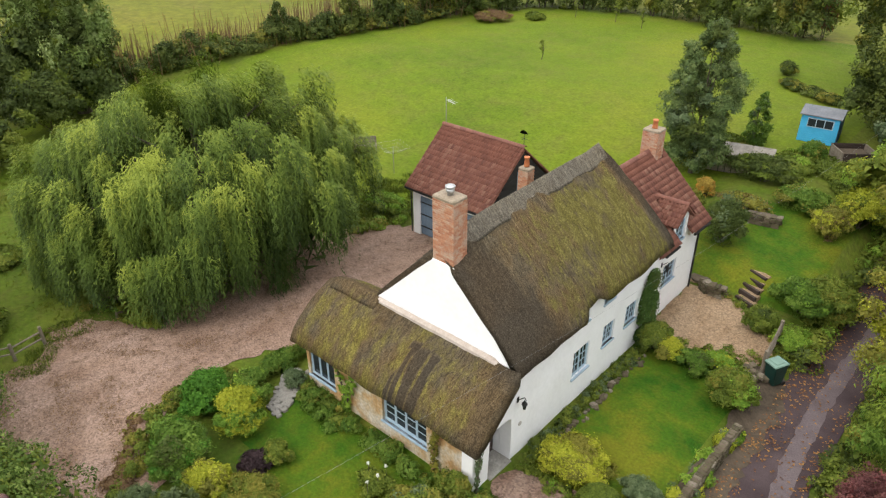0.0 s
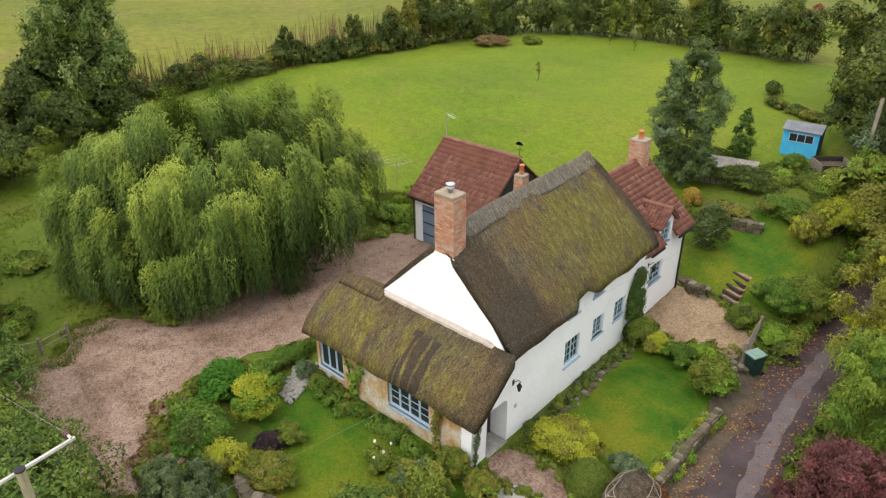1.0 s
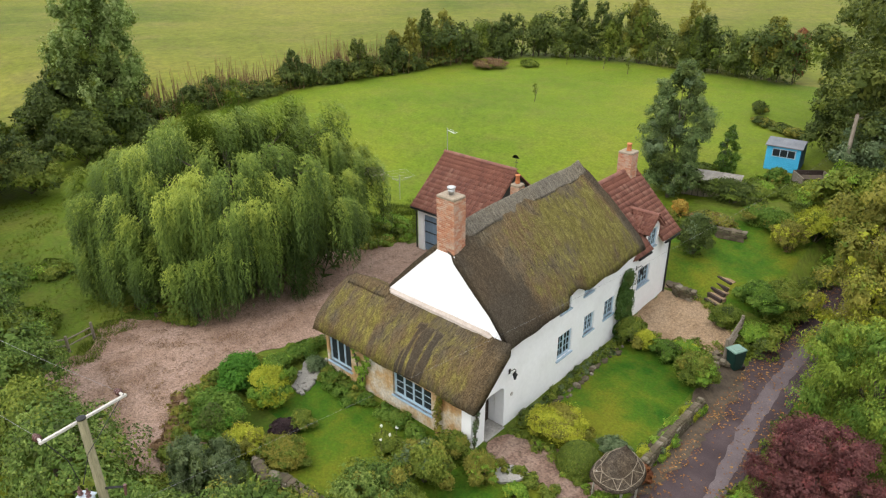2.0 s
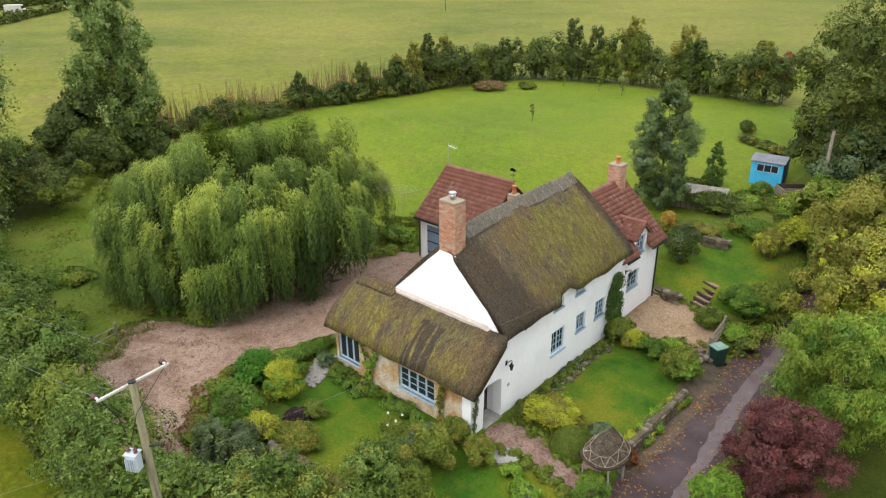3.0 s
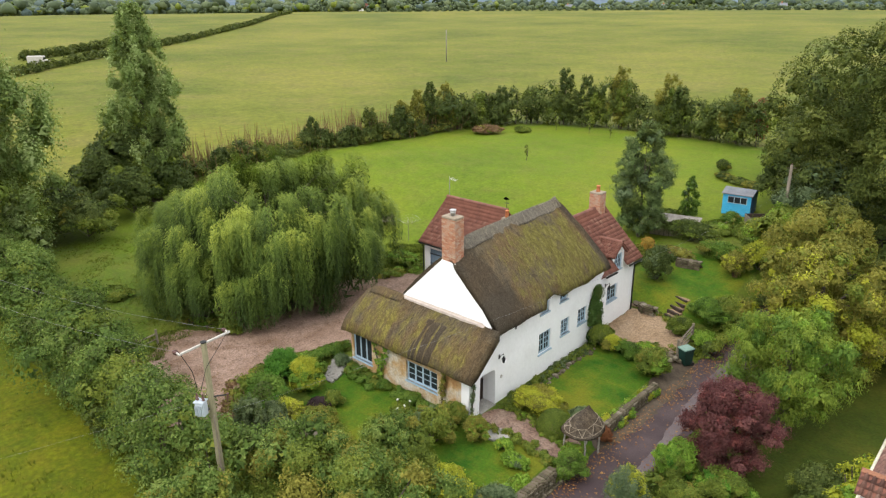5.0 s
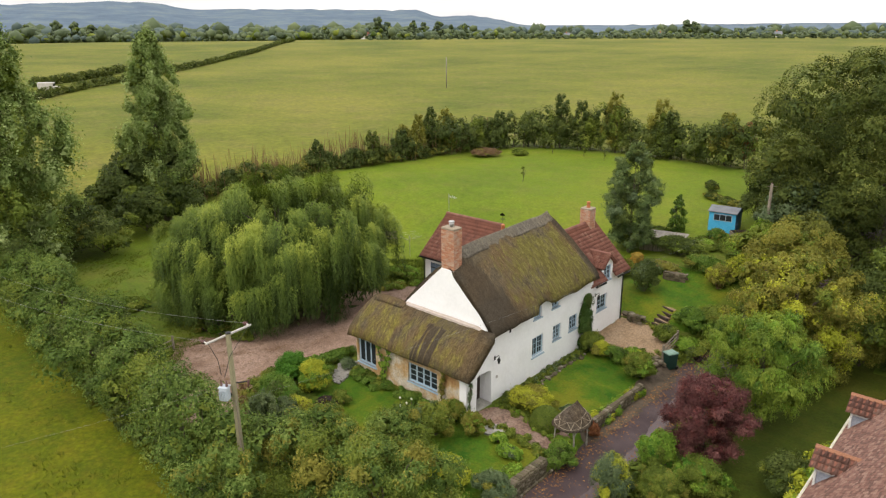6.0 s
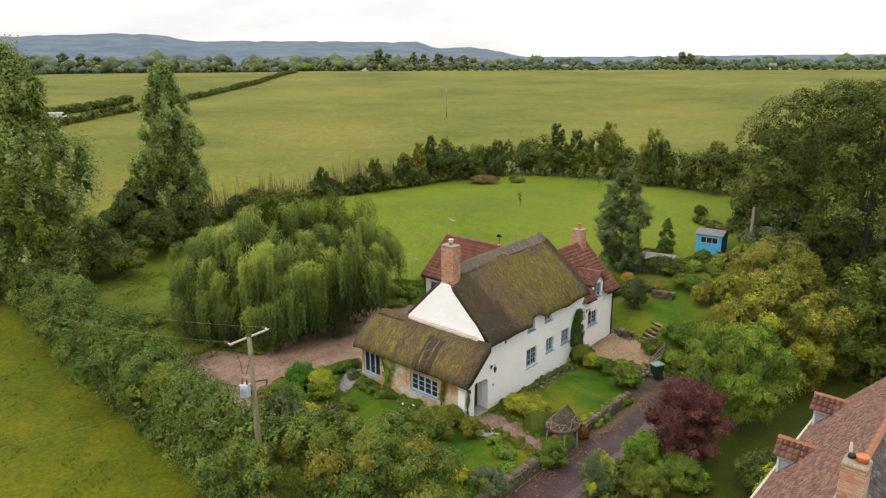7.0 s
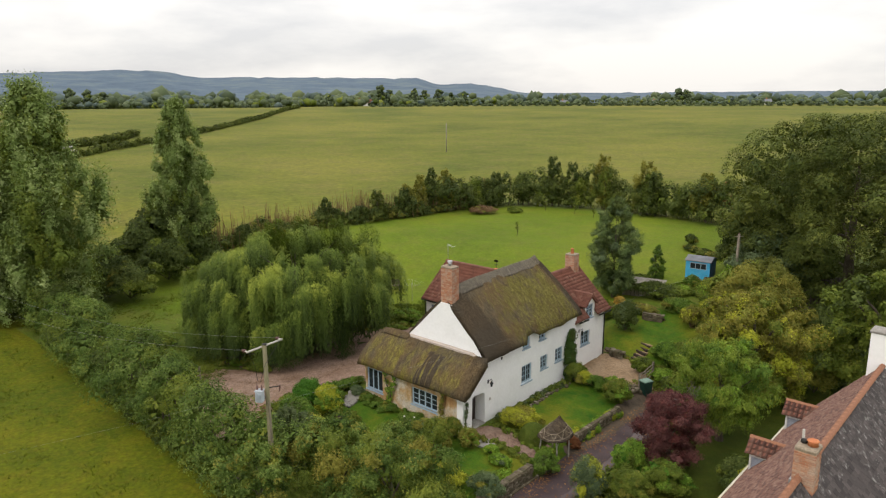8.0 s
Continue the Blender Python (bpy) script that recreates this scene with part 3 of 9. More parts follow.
def crown_lobes(x, y, z0, z1, radius, count, rng, shape="round", lobe=0.42):
    """Lobes of a crown between two heights, after a plain outline."""
    out = []
    for i in range(count):
        u = (i + rng.uniform(0.2, 0.8)) / count
        if shape == "round":
            prof = math.sqrt(max(0.03, 1 - (1.75 * u - 0.8) ** 2))
        elif shape == "cone":
            prof = 1.02 - 0.86 * u
        elif shape == "poplar":
            prof = min(1.0, 0.8 + 0.8 * u) * (1 - 0.82 * max(0.0, (u - 0.36) / 0.64) ** 1.35)
        elif shape == "slender":
            prof = min(1.0, 0.7 + u) * (1 - 0.72 * u ** 2.6)
        elif shape == "column":
            prof = min(1.0, 0.6 + 1.2 * u) * math.sqrt(max(0.02, 1 - max(0, u - 0.35) ** 2 / 0.43))
        else:
            prof = math.sqrt(max(0.03, 1 - u ** 2.4))
        a = i * 2.4 + rng.uniform(-0.5, 0.5)
        d = radius * prof * (rng.uniform(0.2, 0.88) if shape in ("poplar", "slender") else rng.uniform(0.3, 0.9))
        r = radius * lobe * rng.uniform(0.6, 1.25) * (0.55 + 0.45 * prof)
        z = z0 + (z1 - z0) * u
        z = min(max(z, z0 + r * 0.6), z1 - r * 0.75)
        tall = rng.uniform(1.4, 2.3) if shape in ("poplar", "slender") else rng.uniform(0.8, 1.05)
        out.append((x + d * math.cos(a), y + d * math.sin(a), z, r, r, r * tall))
    return out


def wood(x, y, z, top, r0, lobes, rng, limbs=7, name="trunk"):
    """A tapered trunk with limbs that reach into the lobes."""
    bend = rng.uniform(-0.3, 0.3, 2)
    pts = [(x, y, z - 0.3)] + [(x + bend[0] * u, y + bend[1] * u, z + (top - z) * u) for u in (0.06, 0.3, 0.6, 1.0)]
    pcs = [tube(pts, [r0 * 1.4, r0 * 1.05, r0 * 0.8, r0 * 0.55, r0 * 0.12], 9)]
    for i in rng.permutation(len(lobes))[:limbs]:
        cx, cy, cz = lobes[i][:3]
        u = min(0.85, max(0.12, (cz - z) / (top - z + 0.01) * rng.uniform(0.45, 0.7)))
        s = (x + bend[0] * u, y + bend[1] * u, z + (top - z) * u)
        mid = tuple((s[k] + (cx, cy, cz)[k]) / 2 + (0.15 if k == 2 else 0) for k in range(3))
        pcs.append(tube([s, mid, (cx, cy, cz)], [r0 * 0.42 * (1 - 0.5 * u), r0 * 0.26, r0 * 0.07], 6))
    return joined(pcs)


def tree(name, label, x, y, z, h, radius, n, leaf, mat, seed, shape="round", count=16, clear=0.18, trunk=0.22, lobe=0.42, slim=0.6, sub=14, group="", squash=(1.0, 1.0), category="tree", droop=0.25, loose=0.95):
    rng = np.random.default_rng(seed)
    ob = thing(name, x, y, z, label, category, group)
    lb = crown_lobes(x, y, z + h * clear, z + h, radius, count, rng, shape, lobe)
    lb = [(x + (a - x) * squash[0], y + (b - y) * squash[1], c, p * squash[0], q * squash[1], r) for a, b, c, p, q, r in lb]
    part("trunk", wood(x, y, z, z + h * 0.82, trunk, lb, rng), BARK, ob)
    foliage("crown", lb, int(n * 0.74), leaf * 1.02, mat, ob, seed + 1, slim=slim, sub=sub, droop=droop, loose=loose)
    return ob


def shrub(label, x, y, z, w, d, h, n, leaf, mat, seed, name="shrub", slim=0.6, count=9, lobe=0.5, sub=12, turn=0.0, group="", category="shrub"):
    """A rounded bush: one main body with bulges heaped over its upper side."""
    rng = np.random.default_rng(seed)
    ob = thing(name, x, y, z, label, category, group)
    raw = [(0.0, 0.0, 0.44, 0.36, 0.36, 0.46)]
    for i in range(count):
        up = (i + rng.uniform(0.1, 0.9)) / count
        a = i * 2.4 + rng.uniform(-0.6, 0.6)
        flat = math.sqrt(max(0.0, 1 - up * up))
        k, q = rng.uniform(0.26, 0.42), rng.uniform(0.34, 0.62) * lobe
        raw.append((k * flat * math.cos(a), k * flat * math.sin(a), 0.30 + 0.46 * up + rng.uniform(-0.05, 0.04), q * 0.5 + 0.06, q * 0.5 + 0.06, q * 0.46 + 0.06))
    lb = []
    for px, py, pz, a, b, c in raw:
        X, Y = px * w, py * d
        lb.append((x + X * math.cos(turn) - Y * math.sin(turn), y + X * math.sin(turn) + Y * math.cos(turn), z + pz * h, a * w, b * d, c * h))
    stems = [tube([(x, y, z - 0.15), ((x + q[0]) / 2, (y + q[1]) / 2, z + (q[2] - z) * 0.6), q[:3]], [0.035, 0.025, 0.01], 5) for q in lb[:5]]
    part("stem", joined(stems), BARK, ob)
    foliage("foliage", lb, int(n * 1.25), leaf * 0.86, mat, ob, seed + 1, slim=slim, sub=sub, ground=z - 0.02, loose=2.0)
    return ob


def hedge(name, label, path, width, height, n, leaf, mat, seed, rough=0.35, step=0.55, slim=0.6, sub=24):
    """A hedge along a path of (x, y): uneven lobes heaped along it, on a row of stems."""
    rng = np.random.default_rng(seed)
    pts = along(path, width * step, closed=False)
    ob = thing(name, pts[0][0], pts[0][1], ground_h(*pts[0]), label, "hedge")
    lb, stems = [], []
    for i, (x, y) in enumerate(pts):
        z = ground_h(x, y)
        hh = height * (1 + rough * noise.noise((x * 0.21, y * 0.21, seed)) * 1.6) * rng.uniform(1 - rough * 0.5, 1 + rough * 0.4)
        for layer in (0.26, 0.28, 0.55, 0.62, 0.82):
            ox, oy = rng.normal(0, width * (0.25 if layer < 0.7 else 0.15), 2)
            r = width * rng.uniform(0.24, 0.42)
            rz = max(0.3, min(hh * 0.36, r * 1.1))
            lb.append((x + ox, y + oy, z + max(rz * 0.7, hh * layer), r, r, rz))
        stems.append(tube([(x, y, z - 0.2), (x + rng.normal(0, 0.2), y + rng.normal(0, 0.2), z + hh * 0.8)], [0.07, 0.02], 5))
    tagged(part("hedge_wood", joined(stems), BARK, ob), kind="stuff")
    foliage("foliage", lb, int(n * 0.8), leaf * 1.0, mat, ob, seed + 1, slim=slim, sub=sub, inner=0.16, loose=1.05)
    return ob
# ---- ground ----
def ground_h(x, y):
    """The lie of the land."""
    s = y - 0.15 * (x + 20)
    z = 2.6 * smooth(24, 48, s)
    z += 0.75 * smooth(28.5, 29.9, y) * (1 - smooth(34, 44, y)) * smooth(-13, -11, x) * (1 - smooth(-5.2, -4.4, x))
    z -= 0.32 * smooth(-5.0, -4.55, x) * (1 - smooth(-1.4, 0.2, x)) * (1 - smooth(34, 50, y))
    d = math.hypot(x + 10, y - 20)
    z += 7.6 * smooth(90, 480, d) - 10.0 * smooth(500, 1000, d) - 12.0 * smooth(1000, 3000, d)
    if d > 95:
        z += 0.8 * noise.noise((x * 0.008, y * 0.008, 3.1)) * smooth(95, 200, d)
    return z


HEDGE_REAR = [(-64, 14), (-62, 24), (-57, 36), (-53.5, 46), (-52, 56), (-50, 65), (-45, 70.5), (-36, 73.5), (-26, 73), (-18, 72)]
MEADOW = [(-60, 20), (-53, 45), (-51, 64), (-44, 70), (-30, 73), (-14, 71), (-8, 55), (-9, 44), (-14, 36), (-17, 31), (-31, 22), (-40, 14), (-52, 8)]


GARDENS = [
    [(-9.3, 14.0), (-9.6, 23.0), (-5.0, 23.2), (-4.8, 13.0)],
    [(-18.6, 12.0), (-9.8, 12.4), (-5.0, 12.6), (-4.8, 5.0), (-13.4, 5.0), (-17.2, 8.6)],
    [(-11.6, 29.2), (-5.2, 29.2), (-5.0, 36), (-12, 36)],
]
SHADED_LAWN_OUTLINE = [(-1.5, 6), (8, 4), (9, 26), (2, 33), (-1.3, 27)]


def build_ground():
    n, A, K = 290, 15.0, 6.05
    u = np.linspace(-1, 1, n)
    xs, ys = -12 + A * np.sinh(K * u), 16 + A * np.sinh(K * u)
    X, Y = np.meshgrid(xs, ys, indexing="ij")
    Z = np.array([[ground_h(float(a), float(b)) for b in ys] for a in xs])
    verts = np.stack([X, Y, Z], -1).reshape(-1, 3)
    i, j = np.meshgrid(np.arange(n - 1), np.arange(n - 1), indexing="ij")
    q = (i * n + j).ravel()
    faces = np.stack([q, q + n, q + n + 1, q + 1], 1)
    mid = verts[faces].mean(1)
    idx = np.zeros(len(faces), int)
    out = inside(mid[:, 0], mid[:, 1], [(-70, 10)] + HEDGE_REAR[1:] + [(0, 76), (60, 70), (2000, 400), (2000, 4000), (-4000, 4000), (-4000, -300), (-120, 0)])
    idx[out] = 2
    idx[inside(mid[:, 0], mid[:, 1], MEADOW)] = 1
    idx[inside(mid[:, 0], mid[:, 1], [(-120, -1), (-60, 2.5), (-40, 1.4), (-24, 0.6), (-14, 0.5), (-5, -3), (6, -40), (-60, -120), (-160, -60)])] = 3
    for poly in GARDENS:
        idx[inside(mid[:, 0], mid[:, 1], poly)] = 4
    # lawn among the trees takes the grass with shade in its colour
    idx[inside(mid[:, 0], mid[:, 1], SHADED_LAWN_OUTLINE)] = 5
    idx[inside(mid[:, 0], mid[:, 1], [(-188, 64), (-215, 100), (-290, 185), (-395, 285), (-700, 420), (-700, 40)])] = 2
    me = fast_mesh("ground", verts, faces, [GRASS_ROUGH, GRASS_MEADOW, CROP, PASTURE, GRASS_LAWN, SHADED_LAWN], True, None, idx)
    tagged(new("ground", me), "green grass land with meadow, pasture and crop field", "ground", kind="structure")


build_ground()


def sheet(name, poly, mat, lift, label, category, grid=0.5, ragged=0.12, seed=0, step=0.25, soft=2):
    """A surface draped on the ground inside an outline with a ragged edge."""
    out = along(rounded(poly, soft), step)
    edge = []
    for i, (x, y) in enumerate(out):
        k = ragged * (noise.noise((x * 1.7, y * 1.7, seed)) + 0.6 * noise.noise((x * 5.1, y * 5.1, seed + 3)))
        p, q = out[i - 1], out[(i + 1) % len(out)]
        d = Vector((q[1] - p[1], p[0] - q[0])).normalized()
        edge.append((x + d.x * k, y + d.y * k))
    co, tri = triangles(edge, (), grid)
    verts = [(x, y, ground_h(x, y) + lift + wob(x, y, 0, 0.9, 0.02)) for x, y in co]
    return tagged(new(name, fast_mesh(name, verts, tri, mat, True)), label, category, kind="structure")


sheet("driveway", [(-18.6, 14.2), (-18.6, 22.0), (-18.8, 23.4), (-24.3, 24.2), (-25.4, 23.0), (-27.2, 20.8), (-27.6, 17.4), (-26.6, 13.0), (-27.0, 9.6), (-28.9, 8.0), (-28.7, 6.6), (-27.0, 5.4), (-27.6, 3.9), (-25.0, 2.4), (-21.5, 2.2), (-17.2, 3.3), (-16.8, 5.2), (-19.3, 6.1), (-20.6, 7.4), (-21.4, 9.0), (-21.0, 11.3), (-20.2, 13.2)],
      GRAVEL, 0.035, "brown gravel driveway curving round the cottage", "driveway", 0.5, 0.45, 1)
sheet("lane", [(-4.35, -30), (-4.35, 0), (-4.4, 20), (-4.3, 28), (-3.9, 36), (-2.6, 46), (0, 56), (2.6, 55), (0.2, 45), (-1.4, 36), (-1.75, 28), (-1.8, 10), (-1.8, -30)],
      ASPHALT, 0.05, "dark tarmac lane with fallen leaves at its edges", "road", 0.6, 0.12, 2)
sheet("worn_track", [(-2.35, -30), (-2.35, 14), (-2.6, 17.5), (-3.0, 20.5), (-3.15, 23.5), (-3.05, 27.5), (-2.75, 30.5), (-2.3, 35), (-1.95, 35), (-2.2, 30.5), (-2.45, 27.5), (-2.5, 23.5), (-2.35, 20.5), (-2.0, 17.5), (-1.9, 14), (-1.9, -30)], ASPHALT_WORN, 0.06, "paler worn strip along the tarmac lane", "road", 0.5, 0.1, 3)
sheet("yard", [(-10.0, 23.8), (-10.1, 28.4), (-10.2, 28.9), (-9.2, 28.7), (-8.5, 28.5), (-7.6, 28.3), (-6.4, 27.4), (-5.2, 25.9), (-4.5, 25.4), (-5.4, 24.6), (-7.0, 24.4), (-8.4, 23.4)], GRAVEL_YARD, 0.05, "pale gravel yard at the end of the cottage", "yard", 0.4, 0.4, 4)
sheet("garden_path", [(-9.7, 13.9), (-7.8, 14.2), (-6.5, 14.6), (-5.3, 14.3), (-4.55, 13.4), (-4.5, 11.6), (-5.4, 12.1), (-7.4, 12.7), (-9.6, 12.3)], PATH_GRIT, 0.04, "brown gravel path from the porch to the lane", "path", 0.3, 0.3, 9)
sheet("lane_verge", [(-5.0, 14.7), (-4.1, 14.2), (-3.75, 16), (-3.8, 19), (-3.7, 22), (-4.05, 25.0), (-5.2, 24.7), (-5.5, 22.8), (-4.9, 21.5)], SOIL, 0.075, "bare brown earth under the garden wall beside the lane", "ground", 0.4, 0.3, 12)
sheet("bare_verge", [(-30.5, 8.6), (-26.6, 9.2), (-26.0, 12), (-25.9, 15), (-27.3, 18.4), (-29.5, 19), (-31, 14)], SOIL, 0.075, "bare soil in the shade of the willow", "ground", 0.5, 0.8, 10)
# ---- the thatched cottage ----
RIDGE_X, XF, XT = -12.6, -9.78, -10.05
Y0, Y1, Y2 = 13.75, 23.95, 28.2
cottage = thing("cottage", RIDGE_X, 20.0, 0.0, "long white limewashed cottage with a mossy thatched roof", "house")


def at_x(x0):
    return lambda u, v, d: (x0 - d + wob(0, u, v, 0.5, 0.05), u, v)


def at_y(y0):
    return lambda u, v, d: (u, y0 + d + wob(u, 0, v, 0.5, 0.04), v)


def rect(a, b, c, d):
    return [(a, c), (b, c), (b, d), (a, d)]


FRONT_WINDOWS = [(17.68, 18.76, 1.2, 2.36), (19.72, 20.52, 1.5, 2.42), (21.4, 22.3, 1.52, 2.46)]
UPPER_WINDOWS = [(17.75, 18.5, 3.45, 4.2), (19.5, 20.25, 3.55, 4.08)]
PORCH = [(12.9, -0.1), (14.05, -0.1), (14.05, 1.82), (13.9, 1.92), (13.1, 1.98), (12.9, 1.9)]


def cottage_walls():
    part("front_wall", slab([(12.1, -0.5), (Y1, -0.5), (Y1, 4.4), (14.2, 4.3), (14.16, 4.1), (13.74, 3.6), (12.1, 2.35)], [PORCH] + [rect(*w) for w in FRONT_WINDOWS + UPPER_WINDOWS], at_x(XF), 0.45), WHITE_WALL, cottage, smooth_shade=False)
    part("gable_wall", slab([(-15.62, -0.4), (-11.5, -0.4), (-11.5, 2.15), (XF - 0.47, 2.15), (XF - 0.47, 2.25), (XF - 0.02, 2.25), (XF - 0.02, 4.12), (-10.6, 5.22), (-11.6, 6.33), (-12.03, 6.80), (-12.9, 6.80), (-13.6, 6.16), (-14.8, 4.98), (-15.62, 4.2)], [], at_y(Y0), 0.4), WHITE_WALL, cottage)
    part("rear_wall", slab([(Y0 + 0.41, -0.4), (Y2, -0.4), (Y2, 3.9), (Y0 + 0.41, 4.3)], [], at_x(-15.1), 0.4), WHITE_WALL, cottage)
    part("end_front_wall", slab([(Y1, -0.4), (Y2, -0.4), (Y2, 3.75), (26.75, 3.75), (26.75, 4.5), (26.1, 5.0), (25.45, 4.5), (25.45, 3.75), (Y1, 3.75)], [rect(25.0, 26.2, 1.55, 2.55), rect(25.65, 26.55, 3.4, 4.4)], at_x(XT), 0.4, 0.4, 0.4), WHITE_WALL, cottage)
    part("end_gable_wall", slab([(-15.1, -0.4), (XT - 0.41, -0.4), (XT - 0.41, 3.9), (RIDGE_X, 6.15), (-15.1, 3.9)], [], at_y(Y2 - 0.4), 0.4), WHITE_WALL, cottage)
    # the low wing
    part("wing_front_wall", slab([(-18.0, -0.6), (XF - 0.46, -0.6), (XF - 0.46, 2.3), (-18.0, 2.3)], [rect(-17.85, -16.4, 0.5, 1.95), rect(-13.85, -11.75, 0.65, 1.75)], at_y(12.1), 0.4), STONE_WALL, cottage, "patchy golden stone wall")
    part("wing_end_wall", slab([(12.51, -0.6), (15.5, -0.6), (15.5, 2.3), (13.8, 3.7), (12.51, 2.6)], [], at_x(-17.6), 0.4), STONE_WALL, cottage)
    # recessed porch
    bm = box(-11.4, XF - 0.46, 12.6, 12.9, -0.2, 2.2)
    box(-11.4, XF - 0.46, 14.06, 14.2, -0.2, 2.2, bm=bm)
    box(-11.4, XF - 0.46, 12.9, 14.06, 1.98, 2.2, bm=bm)
    part("porch_lining", bm, WHITE_WALL, cottage)
    part("porch_floor", box(-11.3, XF + 0.1, 12.9, 14.05, -0.3, 0.05, 0.02), CONCRETE, cottage, "worn grey stone porch floor")
    door = part("door", box(-10.53, -10.46, 12.95, 14.0, 0.06, 1.95, 0.01), DARK_WOOD, cottage, "dark stained timber door")
    for k in range(5):
        part("plank", box(-10.46, -10.44, 12.98 + k * 0.2, 13.16 + k * 0.2, 0.08, 1.93, 0.006), DARK_WOOD, door)
    part("door_handle", box(-10.44, -10.38, 13.85, 13.9, 1.0, 1.12, 0.01), BLACK_IRON, door, "black iron latch")


cottage_walls()


def window(parent, face, u0, u1, v0, v1, lights, rows, cols, inset=0.08, sill=True, axis="x", paint=None, name="window"):
    """A casement window in a wall. face: the wall's outer plane; axis: the way the wall faces."""
    paint = paint or BLUE_PAINT

    def bx(a, b, c, d, front, back, bm=None):
        if axis == "x":
            return box(face - back, face - front, a, b, c, d, bm=bm)
        return box(a, b, face + front, face + back, c, d, bm=bm)

    f = 0.05
    bm = bx(u0, u1, v0, v0 + f, inset - 0.01, inset + 0.06)
    bx(u0, u1, v1 - f, v1, inset - 0.01, inset + 0.06, bm)
    bx(u0, u0 + f, v0 + f, v1 - f, inset - 0.01, inset + 0.06, bm)
    bx(u1 - f, u1, v0 + f, v1 - f, inset - 0.01, inset + 0.06, bm)
    w = part(name, bm, paint, parent, "pale blue painted casement window")
    lw = (u1 - u0 - 2 * f) / lights
    for i in range(lights):
        a = u0 + f + i * lw
        bm = bx(a, a + 0.045, v0 + f, v1 - f, inset, inset + 0.05)
        bx(a + lw - 0.045, a + lw, v0 + f, v1 - f, inset, inset + 0.05, bm)
        bx(a + 0.045, a + lw - 0.045, v0 + f, v0 + f + 0.05, inset, inset + 0.05, bm)
        bx(a + 0.045, a + lw - 0.045, v1 - f - 0.05, v1 - f, inset, inset + 0.05, bm)
        part("casement", bm, paint, w)
        A, B, C, D = a + 0.045, a + lw - 0.045, v0 + f + 0.05, v1 - f - 0.05
        for c in range(1, cols):
            m = A + (B - A) * c / cols
            part("glazing_bar", bx(m - 0.014, m + 0.014, C, D, inset + 0.005, inset + 0.04), paint, w)
        for r in range(1, rows):
            m = C + (D - C) * r / rows
            part("glazing_bar", bx(A, B, m - 0.014, m + 0.014, inset + 0.007, inset + 0.038), paint, w)
        for c in range(cols):
            for r in range(rows):
                part("pane", bx(A + (B - A) * c / cols, A + (B - A) * (c + 1) / cols, C + (D - C) * r / rows, C + (D - C) * (r + 1) / rows, inset + 0.022, inset + 0.028), GLASS, w)
    if sill:
        part("sill", bx(u0 - 0.06, u1 + 0.06, v0 - 0.07, v0, -0.06, inset - 0.012), paint, w, "pale blue window sill")
    # dark lining that closes the opening
    part("backing", bx(u0 - 0.02, u1 + 0.02, v0 - 0.02, v1 + 0.02, 0.47, 0.5), DARK_BOARD, w)
    return w


for a, b, c, d in FRONT_WINDOWS:
    window(cottage, XF, a, b, c, d, 2, 3, 2)
for a, b, c, d in UPPER_WINDOWS:
    window(cottage, XF, a, b, c, d, 2, 2, 1, 0.1)
window(cottage, XT, 25.0, 26.2, 1.55, 2.55, 2, 3, 2)
window(cottage, XT, 25.65, 26.55, 3.4, 4.4, 2, 3, 2, 0.06)
window(cottage, 12.1, -17.85, -16.4, 0.5, 1.95, 3, 1, 1, 0.1, axis="y")
window(cottage, 12.1, -13.85, -11.75, 0.65, 1.75, 4, 3, 1, 0.1, axis="y")


def thatch_shell(name, rings, mat, label, moss):
    """A closed shell from rings of equal length; rings run along the roof."""
    n, k = len(rings), len(rings[0])
    verts = [p for r in rings for p in r]
    faces = [(i * k + j, (i + 1) * k + j, (i + 1) * k + (j + 1) % k, i * k + (j + 1) % k) for i in range(n - 1) for j in range(k)]
    faces += [tuple(range(k)), tuple((n - 1) * k + j for j in range(k))[::-1]]
    ob = part(name, (verts, faces), mat, cottage, label)
    me = ob.data
    me.polygons.foreach_set("use_smooth", np.ones(len(me.polygons), dtype=bool))
    at = me.attributes.new("moss", "FLOAT", "POINT")
    at.data.foreach_set("value", np.array([moss(*p) for p in verts], dtype=np.float32))
    return ob


def main_eave(y):
    z = 3.93 + 0.06 * smooth(14, 17, y)
    z += 0.42 * smooth(17.45, 17.8, y) - 0.16 * smooth(18.6, 19.0, y)
    return z + 0.10 * smooth(21, 23, y)


def ridge_z(y):
    return 7.86 - 0.55 * math.exp(-max(0, y - 14.0) / 0.9) + 0.14 * smooth(22.2, 22.9, y) - 0.05 * math.sin((y - 14) * 0.6)


